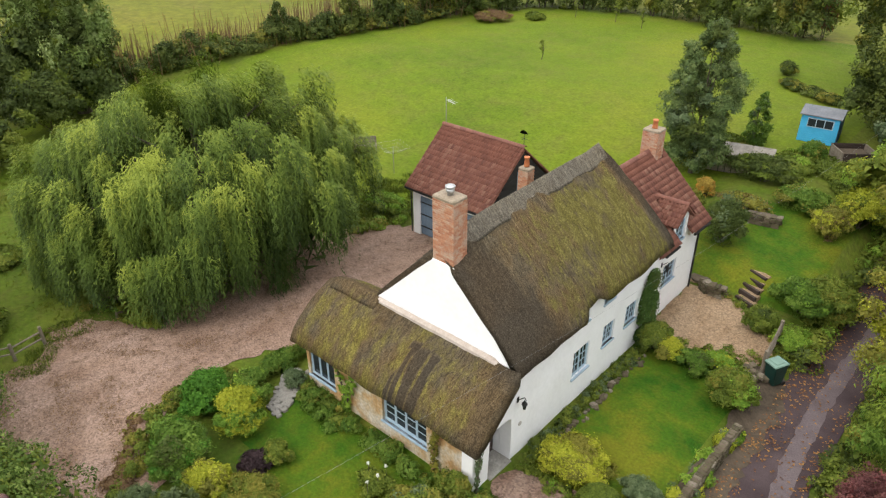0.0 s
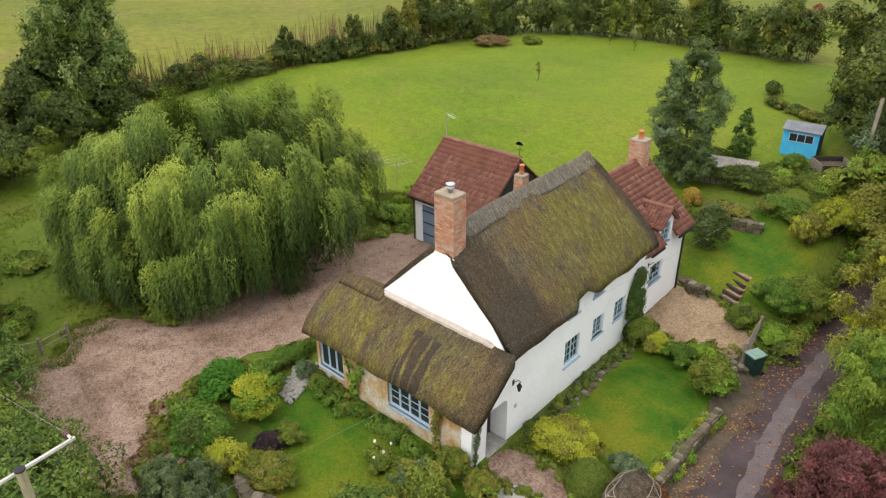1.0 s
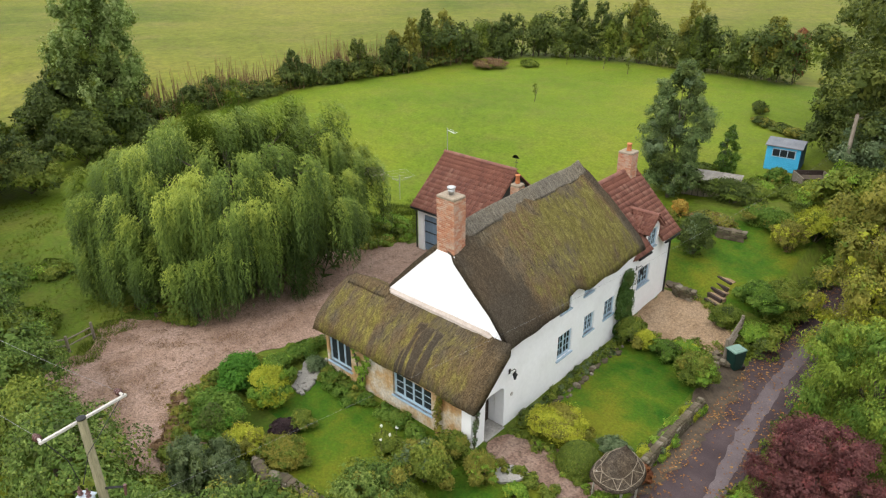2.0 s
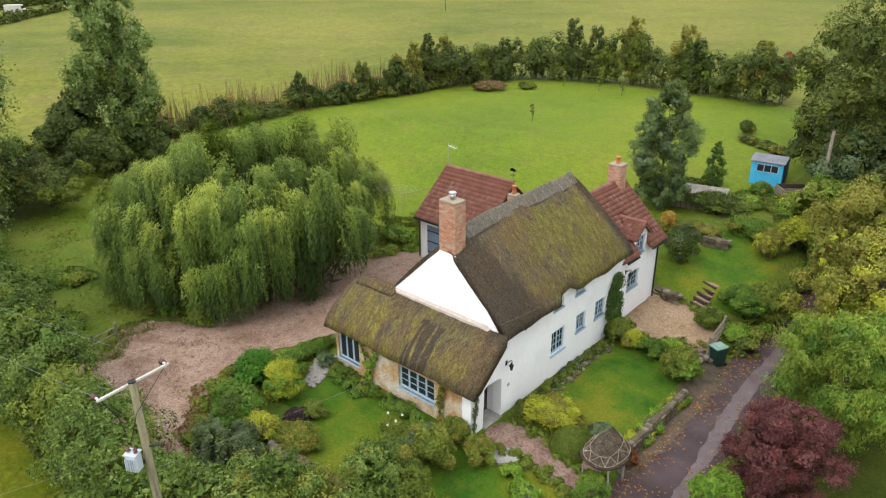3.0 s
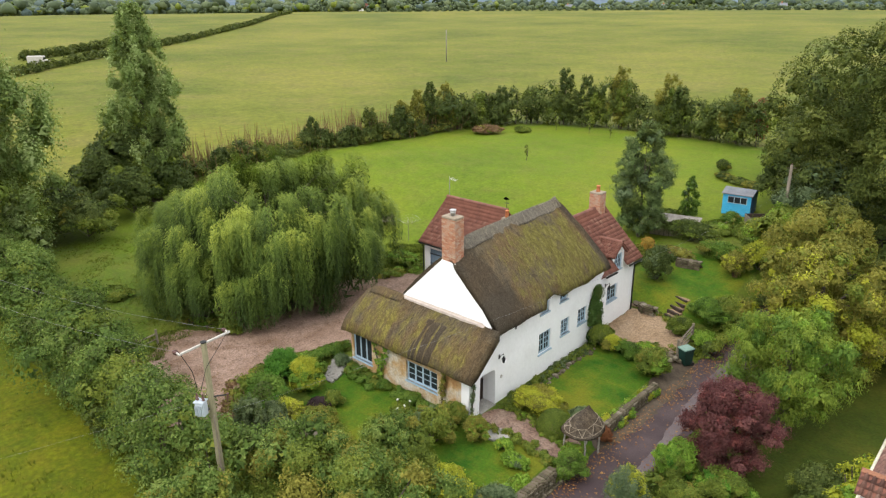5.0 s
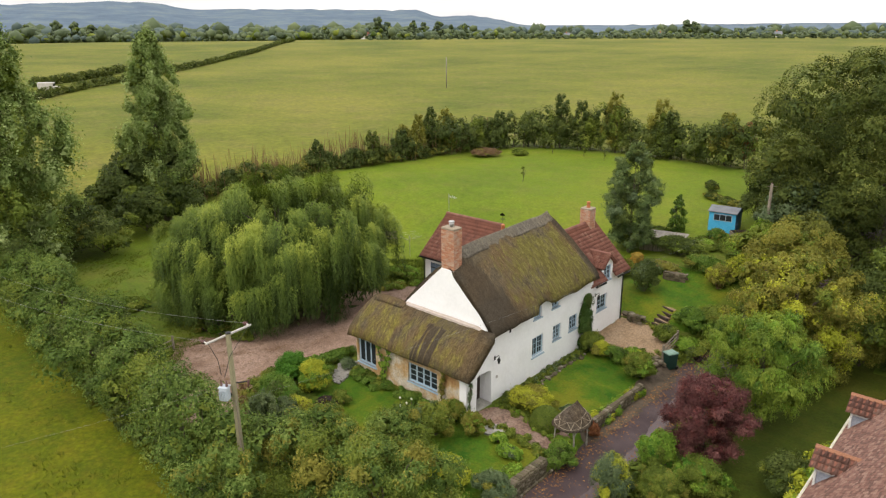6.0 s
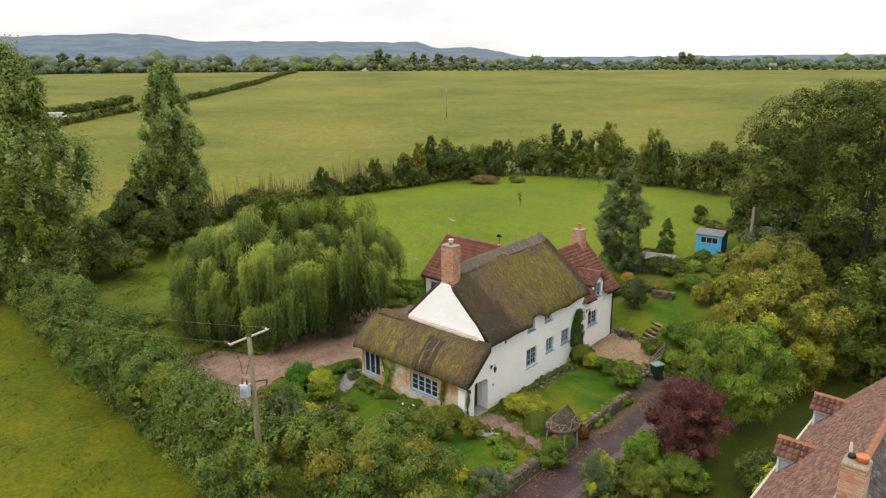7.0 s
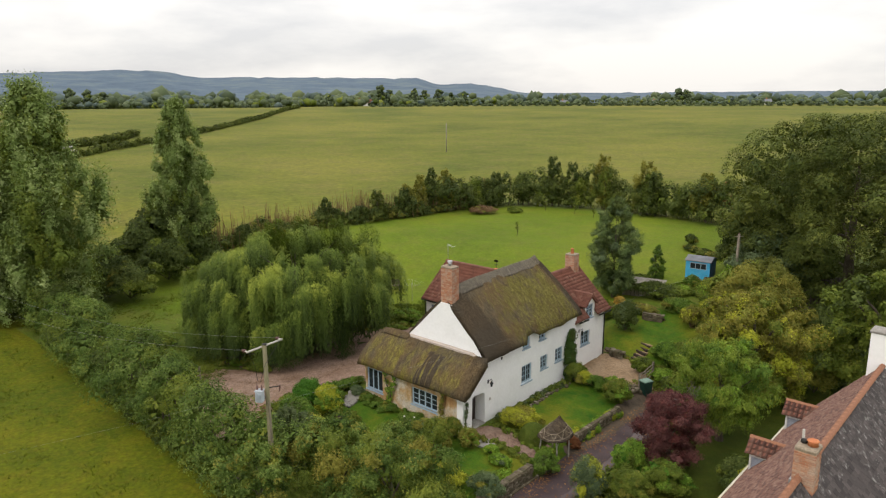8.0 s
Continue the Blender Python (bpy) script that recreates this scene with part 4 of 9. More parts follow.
def main_profile(y, end):
    """The cross-section of the main thatch at y: outer side up and over, inner side back."""
    ze, zr = main_eave(y), ridge_z(y)
    # the eave draws back where the upper window stands
    back = 0.18 * smooth(17.5, 17.8, y) * (1 - smooth(18.5, 18.9, y))
    xe = -9.30 - back
    outer, inner, n = [], [], 26
    for i in range(n + 1):
        u = i / n
        x = xe + (RIDGE_X - xe) * u
        z = ze + 0.28 * min(1, u * 9) ** 0.6 + (zr - ze - 0.28) * u + 0.16 * math.sin(math.pi * u)
        outer.append((x, z))
    for i in range(n - 1, -1, -1):
        u = i / n
        x = RIDGE_X + (-15.95 - RIDGE_X) * (1 - u)
        outer.append((x, 3.82 + 0.2 * min(1, u * 9) ** 0.6 + (zr - 4.02) * u + 0.12 * math.sin(math.pi * u)))
    inner = [(-15.8, 3.75), (-15.45, 3.95), (RIDGE_X, zr - 0.55), (-9.75, ze + 0.14), (xe - 0.12, ze - 0.06)]
    ring = []
    for x, z in outer:
        u = min(1.0, abs(x - RIDGE_X) / 3.3)
        yy = y
        if end == 1:
            yy = y + 0.95 * u
        if x > RIDGE_X + 0.3:
            yy -= 0.16 * (1 - smooth(13.8, 14.5, y)) * smooth(0.1, 0.4, u)
        ring.append((x + wob(x, y * 1.3, z, 0.9, 0.05), yy + wob(x, 0, z, 1.1, 0.05), z + wob(x, y, z, 0.8, 0.09) + wob(x, y, z, 3.0, 0.02)))
    ring += [(x, y + (0.95 * min(1.0, abs(x - RIDGE_X) / 3.3) if end == 1 else 0), z) for x, z in inner]
    return ring


def main_thatch():
    ys = np.linspace(13.80, 22.9, 110)
    rings = [main_profile(float(y), 0) for y in ys]
    # the far verge leans out towards the eaves
    for k in range(1, 8):
        w = k / 7
        src = main_profile(22.9, 1)
        rings[-8 + k] = [tuple(Vector(a) * (1 - w) + Vector(b) * w) for a, b in zip(rings[-8 + k], src)]

    def moss(x, y, z):
        up = smooth(3.9, 7.8, z)
        w = y + 0.7 * noise.noise((x * 0.5, y * 1.3, z * 0.5)) + 0.5 * noise.noise((x * 0.3, y * 4.0, z * 0.3)) - 1.9 * (1 - up)
        v = -0.62 + 0.62 * smooth(14.0, 15.4, w) + 0.26 * smooth(16.0, 20.0, w + 1.6 * (1 - up))
        return v - 0.85 * smooth(22.45, 22.75, y - 0.9 * (1 - up)) - 0.25 * smooth(0.86, 1.0, up)

    thatch_shell("thatched_roof", rings, THATCH_MAIN, "steep mossy brown thatch", moss)
    # the raised ridge course
    rings = []
    for y in np.linspace(14.5, 22.88, 70):
        zr = ridge_z(y)
        ring = []
        low = 0.5 + 0.05 * noise.noise((y * 1.6, 0, 0))
        for i in range(-6, 7):
            w = i / 6 * low
            ring.append((RIDGE_X + w + wob(0, y, w, 2, 0.03), float(y), zr + 0.045 - abs(w) * 0.985 + 0.03 * (1 - abs(i) / 6) + wob(w, y, 1, 2, 0.02)))
        ring += [(RIDGE_X - low, float(y), zr - 0.12 - low * 1.05), (RIDGE_X, float(y), zr - 0.5), (RIDGE_X + low, float(y), zr - 0.12 - low * 1.05)]
        rings.append(ring)
    thatch_shell("thatch_ridge", rings, THATCH_RIDGE, "grey straw ridge course", lambda x, y, z: 0.1)


def wing_profile(x):
    """The cross-section of the low wing's thatch at x: eave, slope, and a back slope where it stands free."""
    end = max(0.0, min(1.0, (-17.2 - x) / 0.95))
    drop = 0.22 * end ** 2
    free = max(0.0, min(1.0, (-15.0 - x) / 0.5))
    ye, ze, yr, zr = 11.58, 2.3 + 0.04 * math.sin(x), 13.7, 4.2 - drop
    outer, n = [], 16
    for i in range(n + 1):
        u = i / n
        y = ye + (yr - ye) * u
        z = ze - drop * 0.5 + 0.25 * min(1, u * 8) ** 0.6 + (zr - ze - 0.25) * u + 0.20 * math.sin(math.pi * u)
        outer.append((y, z))
    for i in range(1, 9):
        u = i / 8
        yb = yr + (0.02 + free * 2.2) * u
        outer.append((yb, zr - free * (1.7 * u - 0.22 * math.sin(math.pi * u)) - drop * u * 0.3))
    yl, zl = outer[-1]
    inner = [(yl - 0.01 - 0.2 * free, zl - 0.3), (yr, zr - 0.5), (12.1, ze + 0.05), (ye + 0.12, ze - 0.1 - drop * 0.5)]
    ring = [(x + wob(0, y, z, 1.0, 0.05), y + wob(x, y, z, 0.9, 0.05), z + wob(x, y, z, 0.9, 0.07) + wob(x, y, z, 3.0, 0.02)) for y, z in outer]
    return ring + [(x, y, z) for y, z in inner]


def wing_thatch():
    rings = [wing_profile(float(x)) for x in np.linspace(-18.2, -9.28, 150)]

    def moss(x, y, z):
        j = 0.12 * noise.noise((x * 2.2, y * 0.6, z * 0.6))
        v = 0.02 - 0.35 * (1 - smooth(-18.1, -17.5, x)) - 0.25 * smooth(-10.4, -9.5, x + j)
        if -13.2 < x + j < -11.9 and z < 3.85 and noise.noise((x * 7.0, y * 0.5, z * 0.5)) > -0.22:
            v -= 0.62
        if -14.9 < x + 2 * j < -14.3:
            v -= 0.2
        v -= 0.10 * smooth(-12.0, -11.6, x + 2 * j) + 0.16 * smooth(0.0, 0.5, noise.noise((x * 2.6, y * 0.35, z * 0.35 + 3)))
        return v - 0.22 * smooth(3.7, 4.2, z)

    thatch_shell("wing_thatched_roof", rings, THATCH_EXT, "low mossy thatch with a dark bare streak", moss)
    # capping course along the free ridge and the lead flashing on the gable
    rings = []
    for x in np.linspace(-17.7, -15.35, 18):
        ring = [(float(x), 13.7 + w, 4.27 - 0.12 * smooth(-0.3, 1, (-17.3 - x)) - abs(w) ** 1.3 * 0.75 + wob(x, w, 0, 2, 0.03)) for w in (-0.45, -0.3, -0.15, 0, 0.15, 0.3, 0.45)]
        rings.append(ring + [(float(x), 13.7, 3.8)])
    thatch_shell("wing_ridge", rings, THATCH_EXT, "grey-brown straw ridge course", lambda x, y, z: -0.28)
    bm = bmesh.new()
    vs = []
    for x in np.linspace(-15.45, -9.55, 40):
        x = float(x)
        z = 4.22 - 0.55 * smooth(-10.4, -9.5, x) + wob(x, 0, 0, 0.7, 0.03)
        vs.append([bm.verts.new(p) for p in ((x, 13.72, z + 0.06), (x, 13.67, z + 0.06), (x, 13.56, z + 0.0), (x, 13.54, z - 0.12), (x, 13.72, z - 0.12))])
    for a, b in zip(vs, vs[1:]):
        for j in range(5):
            bm.faces.new((a[j], a[(j + 1) % 5], b[(j + 1) % 5], b[j]))
    bm.faces.new(vs[0]), bm.faces.new(vs[-1][::-1])
    part("gable_fillet", bm, MORTAR_PALE, cottage, "pale mortar fillet between gable and low roof")


MORTAR_PALE = mottled("lime_fillet", [(0.3, (0.40, 0.33, 0.28)), (0.7, (0.54, 0.47, 0.41))], 3.0, 0.9, 14.0, 0.3, 0.01, spread=0.2)
main_thatch()
wing_thatch()


def brick_mesh(L, W, H):
    bm = box(-L / 2, L / 2, -W / 2, W / 2, -H / 2, H / 2, 0.006)
    me = bpy.data.meshes.new("brick")
    bm.to_mesh(me)
    bm.free()
    return me


def brick_mat():
    m, nt, b = mat_base("chimney_brick")
    oi = nt.nodes.new("ShaderNodeObjectInfo")
    col = ramp(nt, oi.outputs["Random"], [(0.0, (0.39, 0.155, 0.085)), (0.4, (0.47, 0.205, 0.11)), (0.75, (0.53, 0.265, 0.155)), (1.0, (0.53, 0.345, 0.235))])
    n = nz(nt, 30.0, 4.0)
    geo, lime = nt.nodes.new("ShaderNodeNewGeometry"), nt.nodes.new("ShaderNodeTexNoise")
    lime.inputs["Scale"].default_value, lime.inputs["Detail"].default_value, lime.inputs["Roughness"].default_value = 2.6, 6.0, 0.7
    nt.links.new(geo.outputs["Position"], lime.inputs["Vector"])
    col = mixc(nt, ramp(nt, lime.outputs[0], [(0.46, grey(0)), (0.64, grey(0.75))]), col, (0.50, 0.40, 0.31))
    nt.links.new(mixc(nt, 1.0, col, ramp(nt, n, [(0.3, grey(0.65)), (0.7, grey(1))]), "MULTIPLY"), b.inputs["Base Color"])
    b.inputs["Roughness"].default_value = 0.92
    bump(nt, b, n, 0.4, 0.01)
    return m


CHIMNEY_BRICK = brick_mat()
CAP_MORTAR = mottled("cap_mortar", [(0.3, (0.24, 0.19, 0.13)), (0.7, (0.40, 0.33, 0.25))], 4.0, 0.95, 20.0, 0.5, 0.02)


def chimney(parent, x0, x1, y0, y1, z0, zb, z1, label, bricks=True, cap=0.12):
    """A brick stack from z0, its bricks laid proud of the mortar from zb up to z1."""
    core = part("chimney", box(x0 + 0.012, x1 - 0.012, y0 + 0.012, y1 - 0.012, z0, z1), MORTAR, parent, label)
    H, L, J = 0.065, 0.215, 0.010
    full, half = brick_mesh(L, 0.05, H), brick_mesh(0.1025, 0.05, H)
    for me in (full, half):
        me.materials.append(CHIMNEY_BRICK)
    rows = int((z1 - zb) / (H + J))
    if bricks:
        for r in range(rows):
            z = zb + (r + 0.5) * (H + J)
            for a0, a1, fixed, axis in ((x0, x1, y0, 0), (y0, y1, x1, 1)):
                p = a0 + (0 if r % 2 else -0.11)
                while p < a1 - 0.03:
                    q = min(p + L, a1)
                    s = max(p, a0)
                    if q - s > 0.06:
                        c = (s + q) / 2
                        k = (q - s) / L if q - s > 0.15 else (q - s) / 0.1025
                        ob = new("brick", full if q - s > 0.15 else half)
                        pos = (c, fixed + 0.022, z) if axis == 0 else (fixed - 0.022, c, z)
                        ob.matrix_basis = Matrix.LocRotScale(pos, Euler((0, 0, 0 if axis == 0 else math.pi / 2)), (k, 1, 1))
                        ob.parent = core
                    p += L + J
    if cap:
        part("cap", box(x0 - 0.012, x1 + 0.012, y0 - 0.012, y1 + 0.012, z1 - 0.06, z1 + cap * 0.7, 0.04), CAP_MORTAR, core, "weathered mortar cap")
    return core


def lathe(profile, x, y, z, sides=14):
    verts, faces = [], []
    for r, h in profile:
        verts += [(x + r * math.cos(2 * math.pi * k / sides), y + r * math.sin(2 * math.pi * k / sides), z + h) for k in range(sides)]
    n = len(profile)
    faces = [(i * sides + k, i * sides + (k + 1) % sides, (i + 1) * sides + (k + 1) % sides, (i + 1) * sides + k) for i in range(n - 1) for k in range(sides)]
    faces += [tuple(range(sides))[::-1], tuple((n - 1) * sides + k for k in range(sides))]
    return verts, faces


st = chimney(cottage, -12.9, -12.05, 13.76, 14.40, 6.3, 6.82, 8.95, "tall weathered orange brick chimney")
part("cowl", lathe([(0.10, 0.0), (0.10, 0.1), (0.13, 0.11), (0.13, 0.2), (0.09, 0.21), (0.09, 0.24), (0.16, 0.25), (0.16, 0.30), (0.05, 0.33)], -12.46, 14.08, 9.03), GALV, st, "shiny steel cowl", True)
part("chimney_shoulder", box(-12.93, -12.10, 13.745, 14.0, 6.2, 6.83, 0.02), WHITE_WALL, st)
st = chimney(cottage, -13.0, -12.25, 27.4, 28.1, 3.0, 6.0, 7.3, "square brick chimney on the tiled end")
part("pot", lathe([(0.13, 0), (0.12, 0.06), (0.10, 0.3), (0.125, 0.32), (0.125, 0.38), (0.08, 0.38)], -12.62, 27.75, 7.38), POT, st, "orange clay pot", True)
st = chimney(cottage, -16.15, -15.65, 22.65, 23.15, -0.2, 4.9, 6.1, "slim brick chimney behind the thatch")
part("pot", lathe([(0.13, 0), (0.12, 0.06), (0.10, 0.35), (0.125, 0.37), (0.125, 0.43), (0.08, 0.43)], -15.9, 22.9, 6.21), POT, st, "orange clay pot", True)


# ---- tiled roofs ----
def pantile_mesh(w, l, mat=None):
    seg = [(0.0, 0.02), (0.2, -0.005), (0.45, 0.0), (0.62, 0.035), (0.78, 0.075), (0.92, 0.06), (1.0, 0.02)]
    verts = [(w * u, 0.0, h + 0.03) for u, h in seg] + [(w * u, l, h) for u, h in seg] + [(w * u, 0.0, h + 0.005) for u, h in seg]
    n = len(seg)
    faces = [(i, i + 1, n + i + 1, n + i) for i in range(n - 1)] + [(2 * n + i, 2 * n + i + 1, i + 1, i) for i in range(n - 1)]
    return fast_mesh("tile", verts, faces, mat or TILE, True)


def tile_mat():
    m, nt, b = mat_base("pantile")
    oi = nt.nodes.new("ShaderNodeObjectInfo")
    col = ramp(nt, oi.outputs["Random"], [(0.0, (0.165, 0.064, 0.046)), (0.35, (0.205, 0.082, 0.055)), (0.8, (0.240, 0.100, 0.067)), (1.0, (0.285, 0.145, 0.100))])
    n = nz(nt, 14.0, 4.0)
    nt.links.new(mixc(nt, 1.0, col, ramp(nt, n, [(0.3, grey(0.6)), (0.7, grey(1))]), "MULTIPLY"), b.inputs["Base Color"])
    b.inputs["Roughness"].default_value = 0.85
    bump(nt, b, n, 0.4, 0.01)
    return m


TILE = tile_mat()


def tiled_slope(roof, origin, along_v, up_v, width, length, cols, rows, cut=None, singles=300, mat=None):
    """Lays cols x rows of tiles on a slope under roof; what goes past singles is joined."""
    a, u = Vector(along_v).normalized(), Vector(up_v).normalized()
    n = a.cross(u)
    w, l = width / cols, length / rows
    me = pantile_mesh(w, l * 1.12, mat)
    count, rest = 0, []
    for r in range(rows):
        for c in range(cols):
            o = Vector(origin) + a * (c * w) + u * (r * l - 0.03)
            if cut and cut(o + a * (w / 2) + u * (l / 2)):
                continue
            j = random.uniform(-0.006, 0.006)
            m = Matrix((a, u, n)).transposed().to_4x4()
            m.translation = o + n * (0.03 + abs(j))
            if count < singles:
                ob = new("tile", me)
                ob.matrix_basis = m
                ob.parent = roof
                if roof.data is None:
                    ob.matrix_parent_inverse = Matrix.Translation(-roof.location)
                count += 1
            else:
                rest.append(m)
    if rest:
        vs = np.array([v.co[:] for v in me.vertices])
        fs = np.array([p.vertices[:] for p in me.polygons])
        V = np.concatenate([vs @ np.array(m.to_3x3()).T + np.array(m.translation) for m in rest])
        F = np.concatenate([fs + i * len(vs) for i in range(len(rest))])
        ob = new("tiles", fast_mesh("tiles", V, F, CLAY, True))
        ob.parent = roof
        tagged(ob, kind="stuff")


def roof_plate(name, pts, thick, mat, parent, label=""):
    """A plain sloping plate under the tiles from its four corners."""
    bm = bmesh.new()
    P = [Vector(p) for p in pts]
    n = (P[1] - P[0]).cross(P[3] - P[0]).normalized() * thick
    a, b = [bm.verts.new(p) for p in P], [bm.verts.new(p - n) for p in P]
    bm.faces.new(a), bm.faces.new(b[::-1])
    for i in range(4):
        bm.faces.new((a[i], b[i], b[(i + 1) % 4], a[(i + 1) % 4]))
    return part(name, bm, mat, parent, label)


def ridge_tiles(roof, p, q, count, mat=None, r=0.13):
    p, q = Vector(p), Vector(q)
    d = (q - p) / count
    seg = [(math.cos(t), math.sin(t)) for t in np.linspace(0.15, math.pi - 0.15, 7)]
    ln = d.length * 1.04
    verts = [(0, r * c, r * s) for c, s in seg] + [(ln, r * c * 0.94, r * s * 0.94) for c, s in seg]
    me = fast_mesh("ridge_tile", verts, [(i, i + 1, 8 + i, 7 + i) for i in range(6)], mat or TILE, True)
    rot = d.to_track_quat("X", "Z").to_matrix().to_4x4()
    for i in range(count):
        ob = new("ridge_tile", me)
        ob.matrix_basis = Matrix.Translation(p + d * i) @ rot
        ob.parent = roof
        if roof.data is None:
            ob.matrix_parent_inverse = Matrix.Translation(-roof.location)


def end_roof():
    ye, yf = 23.75, 28.45
    zr, ze, xe = 6.35, 3.6, -9.72
    xm, zm = -10.95, ze + (xe + 10.95) / (xe - RIDGE_X) * (zr - ze)
    roof = roof_plate("tiled_roof", [(xe, ye, ze), (xe, 25.45, ze), (RIDGE_X, 25.45, zr), (RIDGE_X, ye, zr)], 0.08, CLAY, cottage, "red clay pantile roof")
    roof_plate("far_slope", [(xe, 26.75, ze), (xe, yf, ze), (RIDGE_X, yf, zr), (RIDGE_X, 26.75, zr)], 0.08, CLAY, roof)
    roof_plate("upper_slope", [(xm, 25.45, zm), (xm, 26.75, zm), (RIDGE_X, 26.75, zr), (RIDGE_X, 25.45, zr)], 0.08, CLAY, roof)
    roof_plate("rear_roof", [(RIDGE_X, ye, zr), (RIDGE_X, yf, zr), (-15.5, yf, 3.65), (-15.5, ye, 3.65)], 0.08, CLAY, roof)
    up = Vector((RIDGE_X - xe, 0, zr - ze))
    cut = lambda p: (p.x > -11.5 and abs(p.y - 26.1) < 0.66 - max(0, (-p.x - 10.4)) * 0.35) or (abs(p.x + 12.62) < 0.45 and abs(p.y - 27.75) < 0.4)
    tiled_slope(roof, (xe, ye, ze), (0, 1, 0), up, yf - ye, up.length, 27, 15, cut, 300)
    ridge_tiles(roof, (RIDGE_X, ye, zr + 0.02), (RIDGE_X, 27.4, zr + 0.02), 10)
    # the dormer
    top, low = 5.08, 4.35
    for s in (-1, 1):
        y = 26.1
        back_t, back_l = xe + (top - ze) / (zr - ze) * (RIDGE_X - xe), xe + (low - ze) / (zr - ze) * (RIDGE_X - xe)
        pts = [(-9.85, y + s * 0.85, low), (-9.85, y, top), (back_t, y, top), (back_l, y + s * 0.85, low)]
        pl = roof_plate("dormer_roof", pts if s < 0 else pts[::-1], 0.06, CLAY, roof)
        a = Vector(pts[3]) - Vector(pts[0])
        u = Vector(pts[1]) - Vector(pts[0])
        if s > 0:
            tiled_slope(pl, pts[0], a, u, 1.9, u.length, 11, 5, lambda p: p.x < -10.5 - (p.z - 4.35) * 1.05, 60)
        else:
            tiled_slope(pl, (-11.75, pts[0][1], pts[0][2]), -a, u, 1.9, u.length, 11, 5, lambda p: p.x < -10.5 - (p.z - 4.35) * 1.05, 60)
    ridge_tiles(roof, (-9.85, 26.1, top + 0.02), (-11.6, 26.1, top + 0.02), 5)
    v, f = tube([(-10.55, 25.22, 4.38), (-11.5, 25.95, 5.2)], [0.06, 0.05], 6)
    part("lead_valley", (v, f), LEAD, roof, "grey lead valley")
    for s in (25.5, 26.7):
        part("dormer_cheek", box(-11.0, XT - 0.05, s - 0.05, s + 0.05, 3.5, 4.5), WHITE_WALL, roof)
    part("gutter", tube([(-9.68, 24.2, 3.52), (-9.68, 25.4, 3.5)], [0.06, 0.06], 8), BLACK_IRON, roof, "black gutter")
    part("gutter", tube([(-9.68, 26.85, 3.5), (-9.68, 28.4, 3.48)], [0.06, 0.06], 8), BLACK_IRON, roof, "black gutter")
    part("downpipe", tube([(-9.68, 28.15, 3.45), (-9.98, 28.12, 3.2), (-9.98, 28.12, 0.0)], [0.045] * 3, 8), BLACK_IRON, cottage, "black downpipe at the corner")


end_roof()


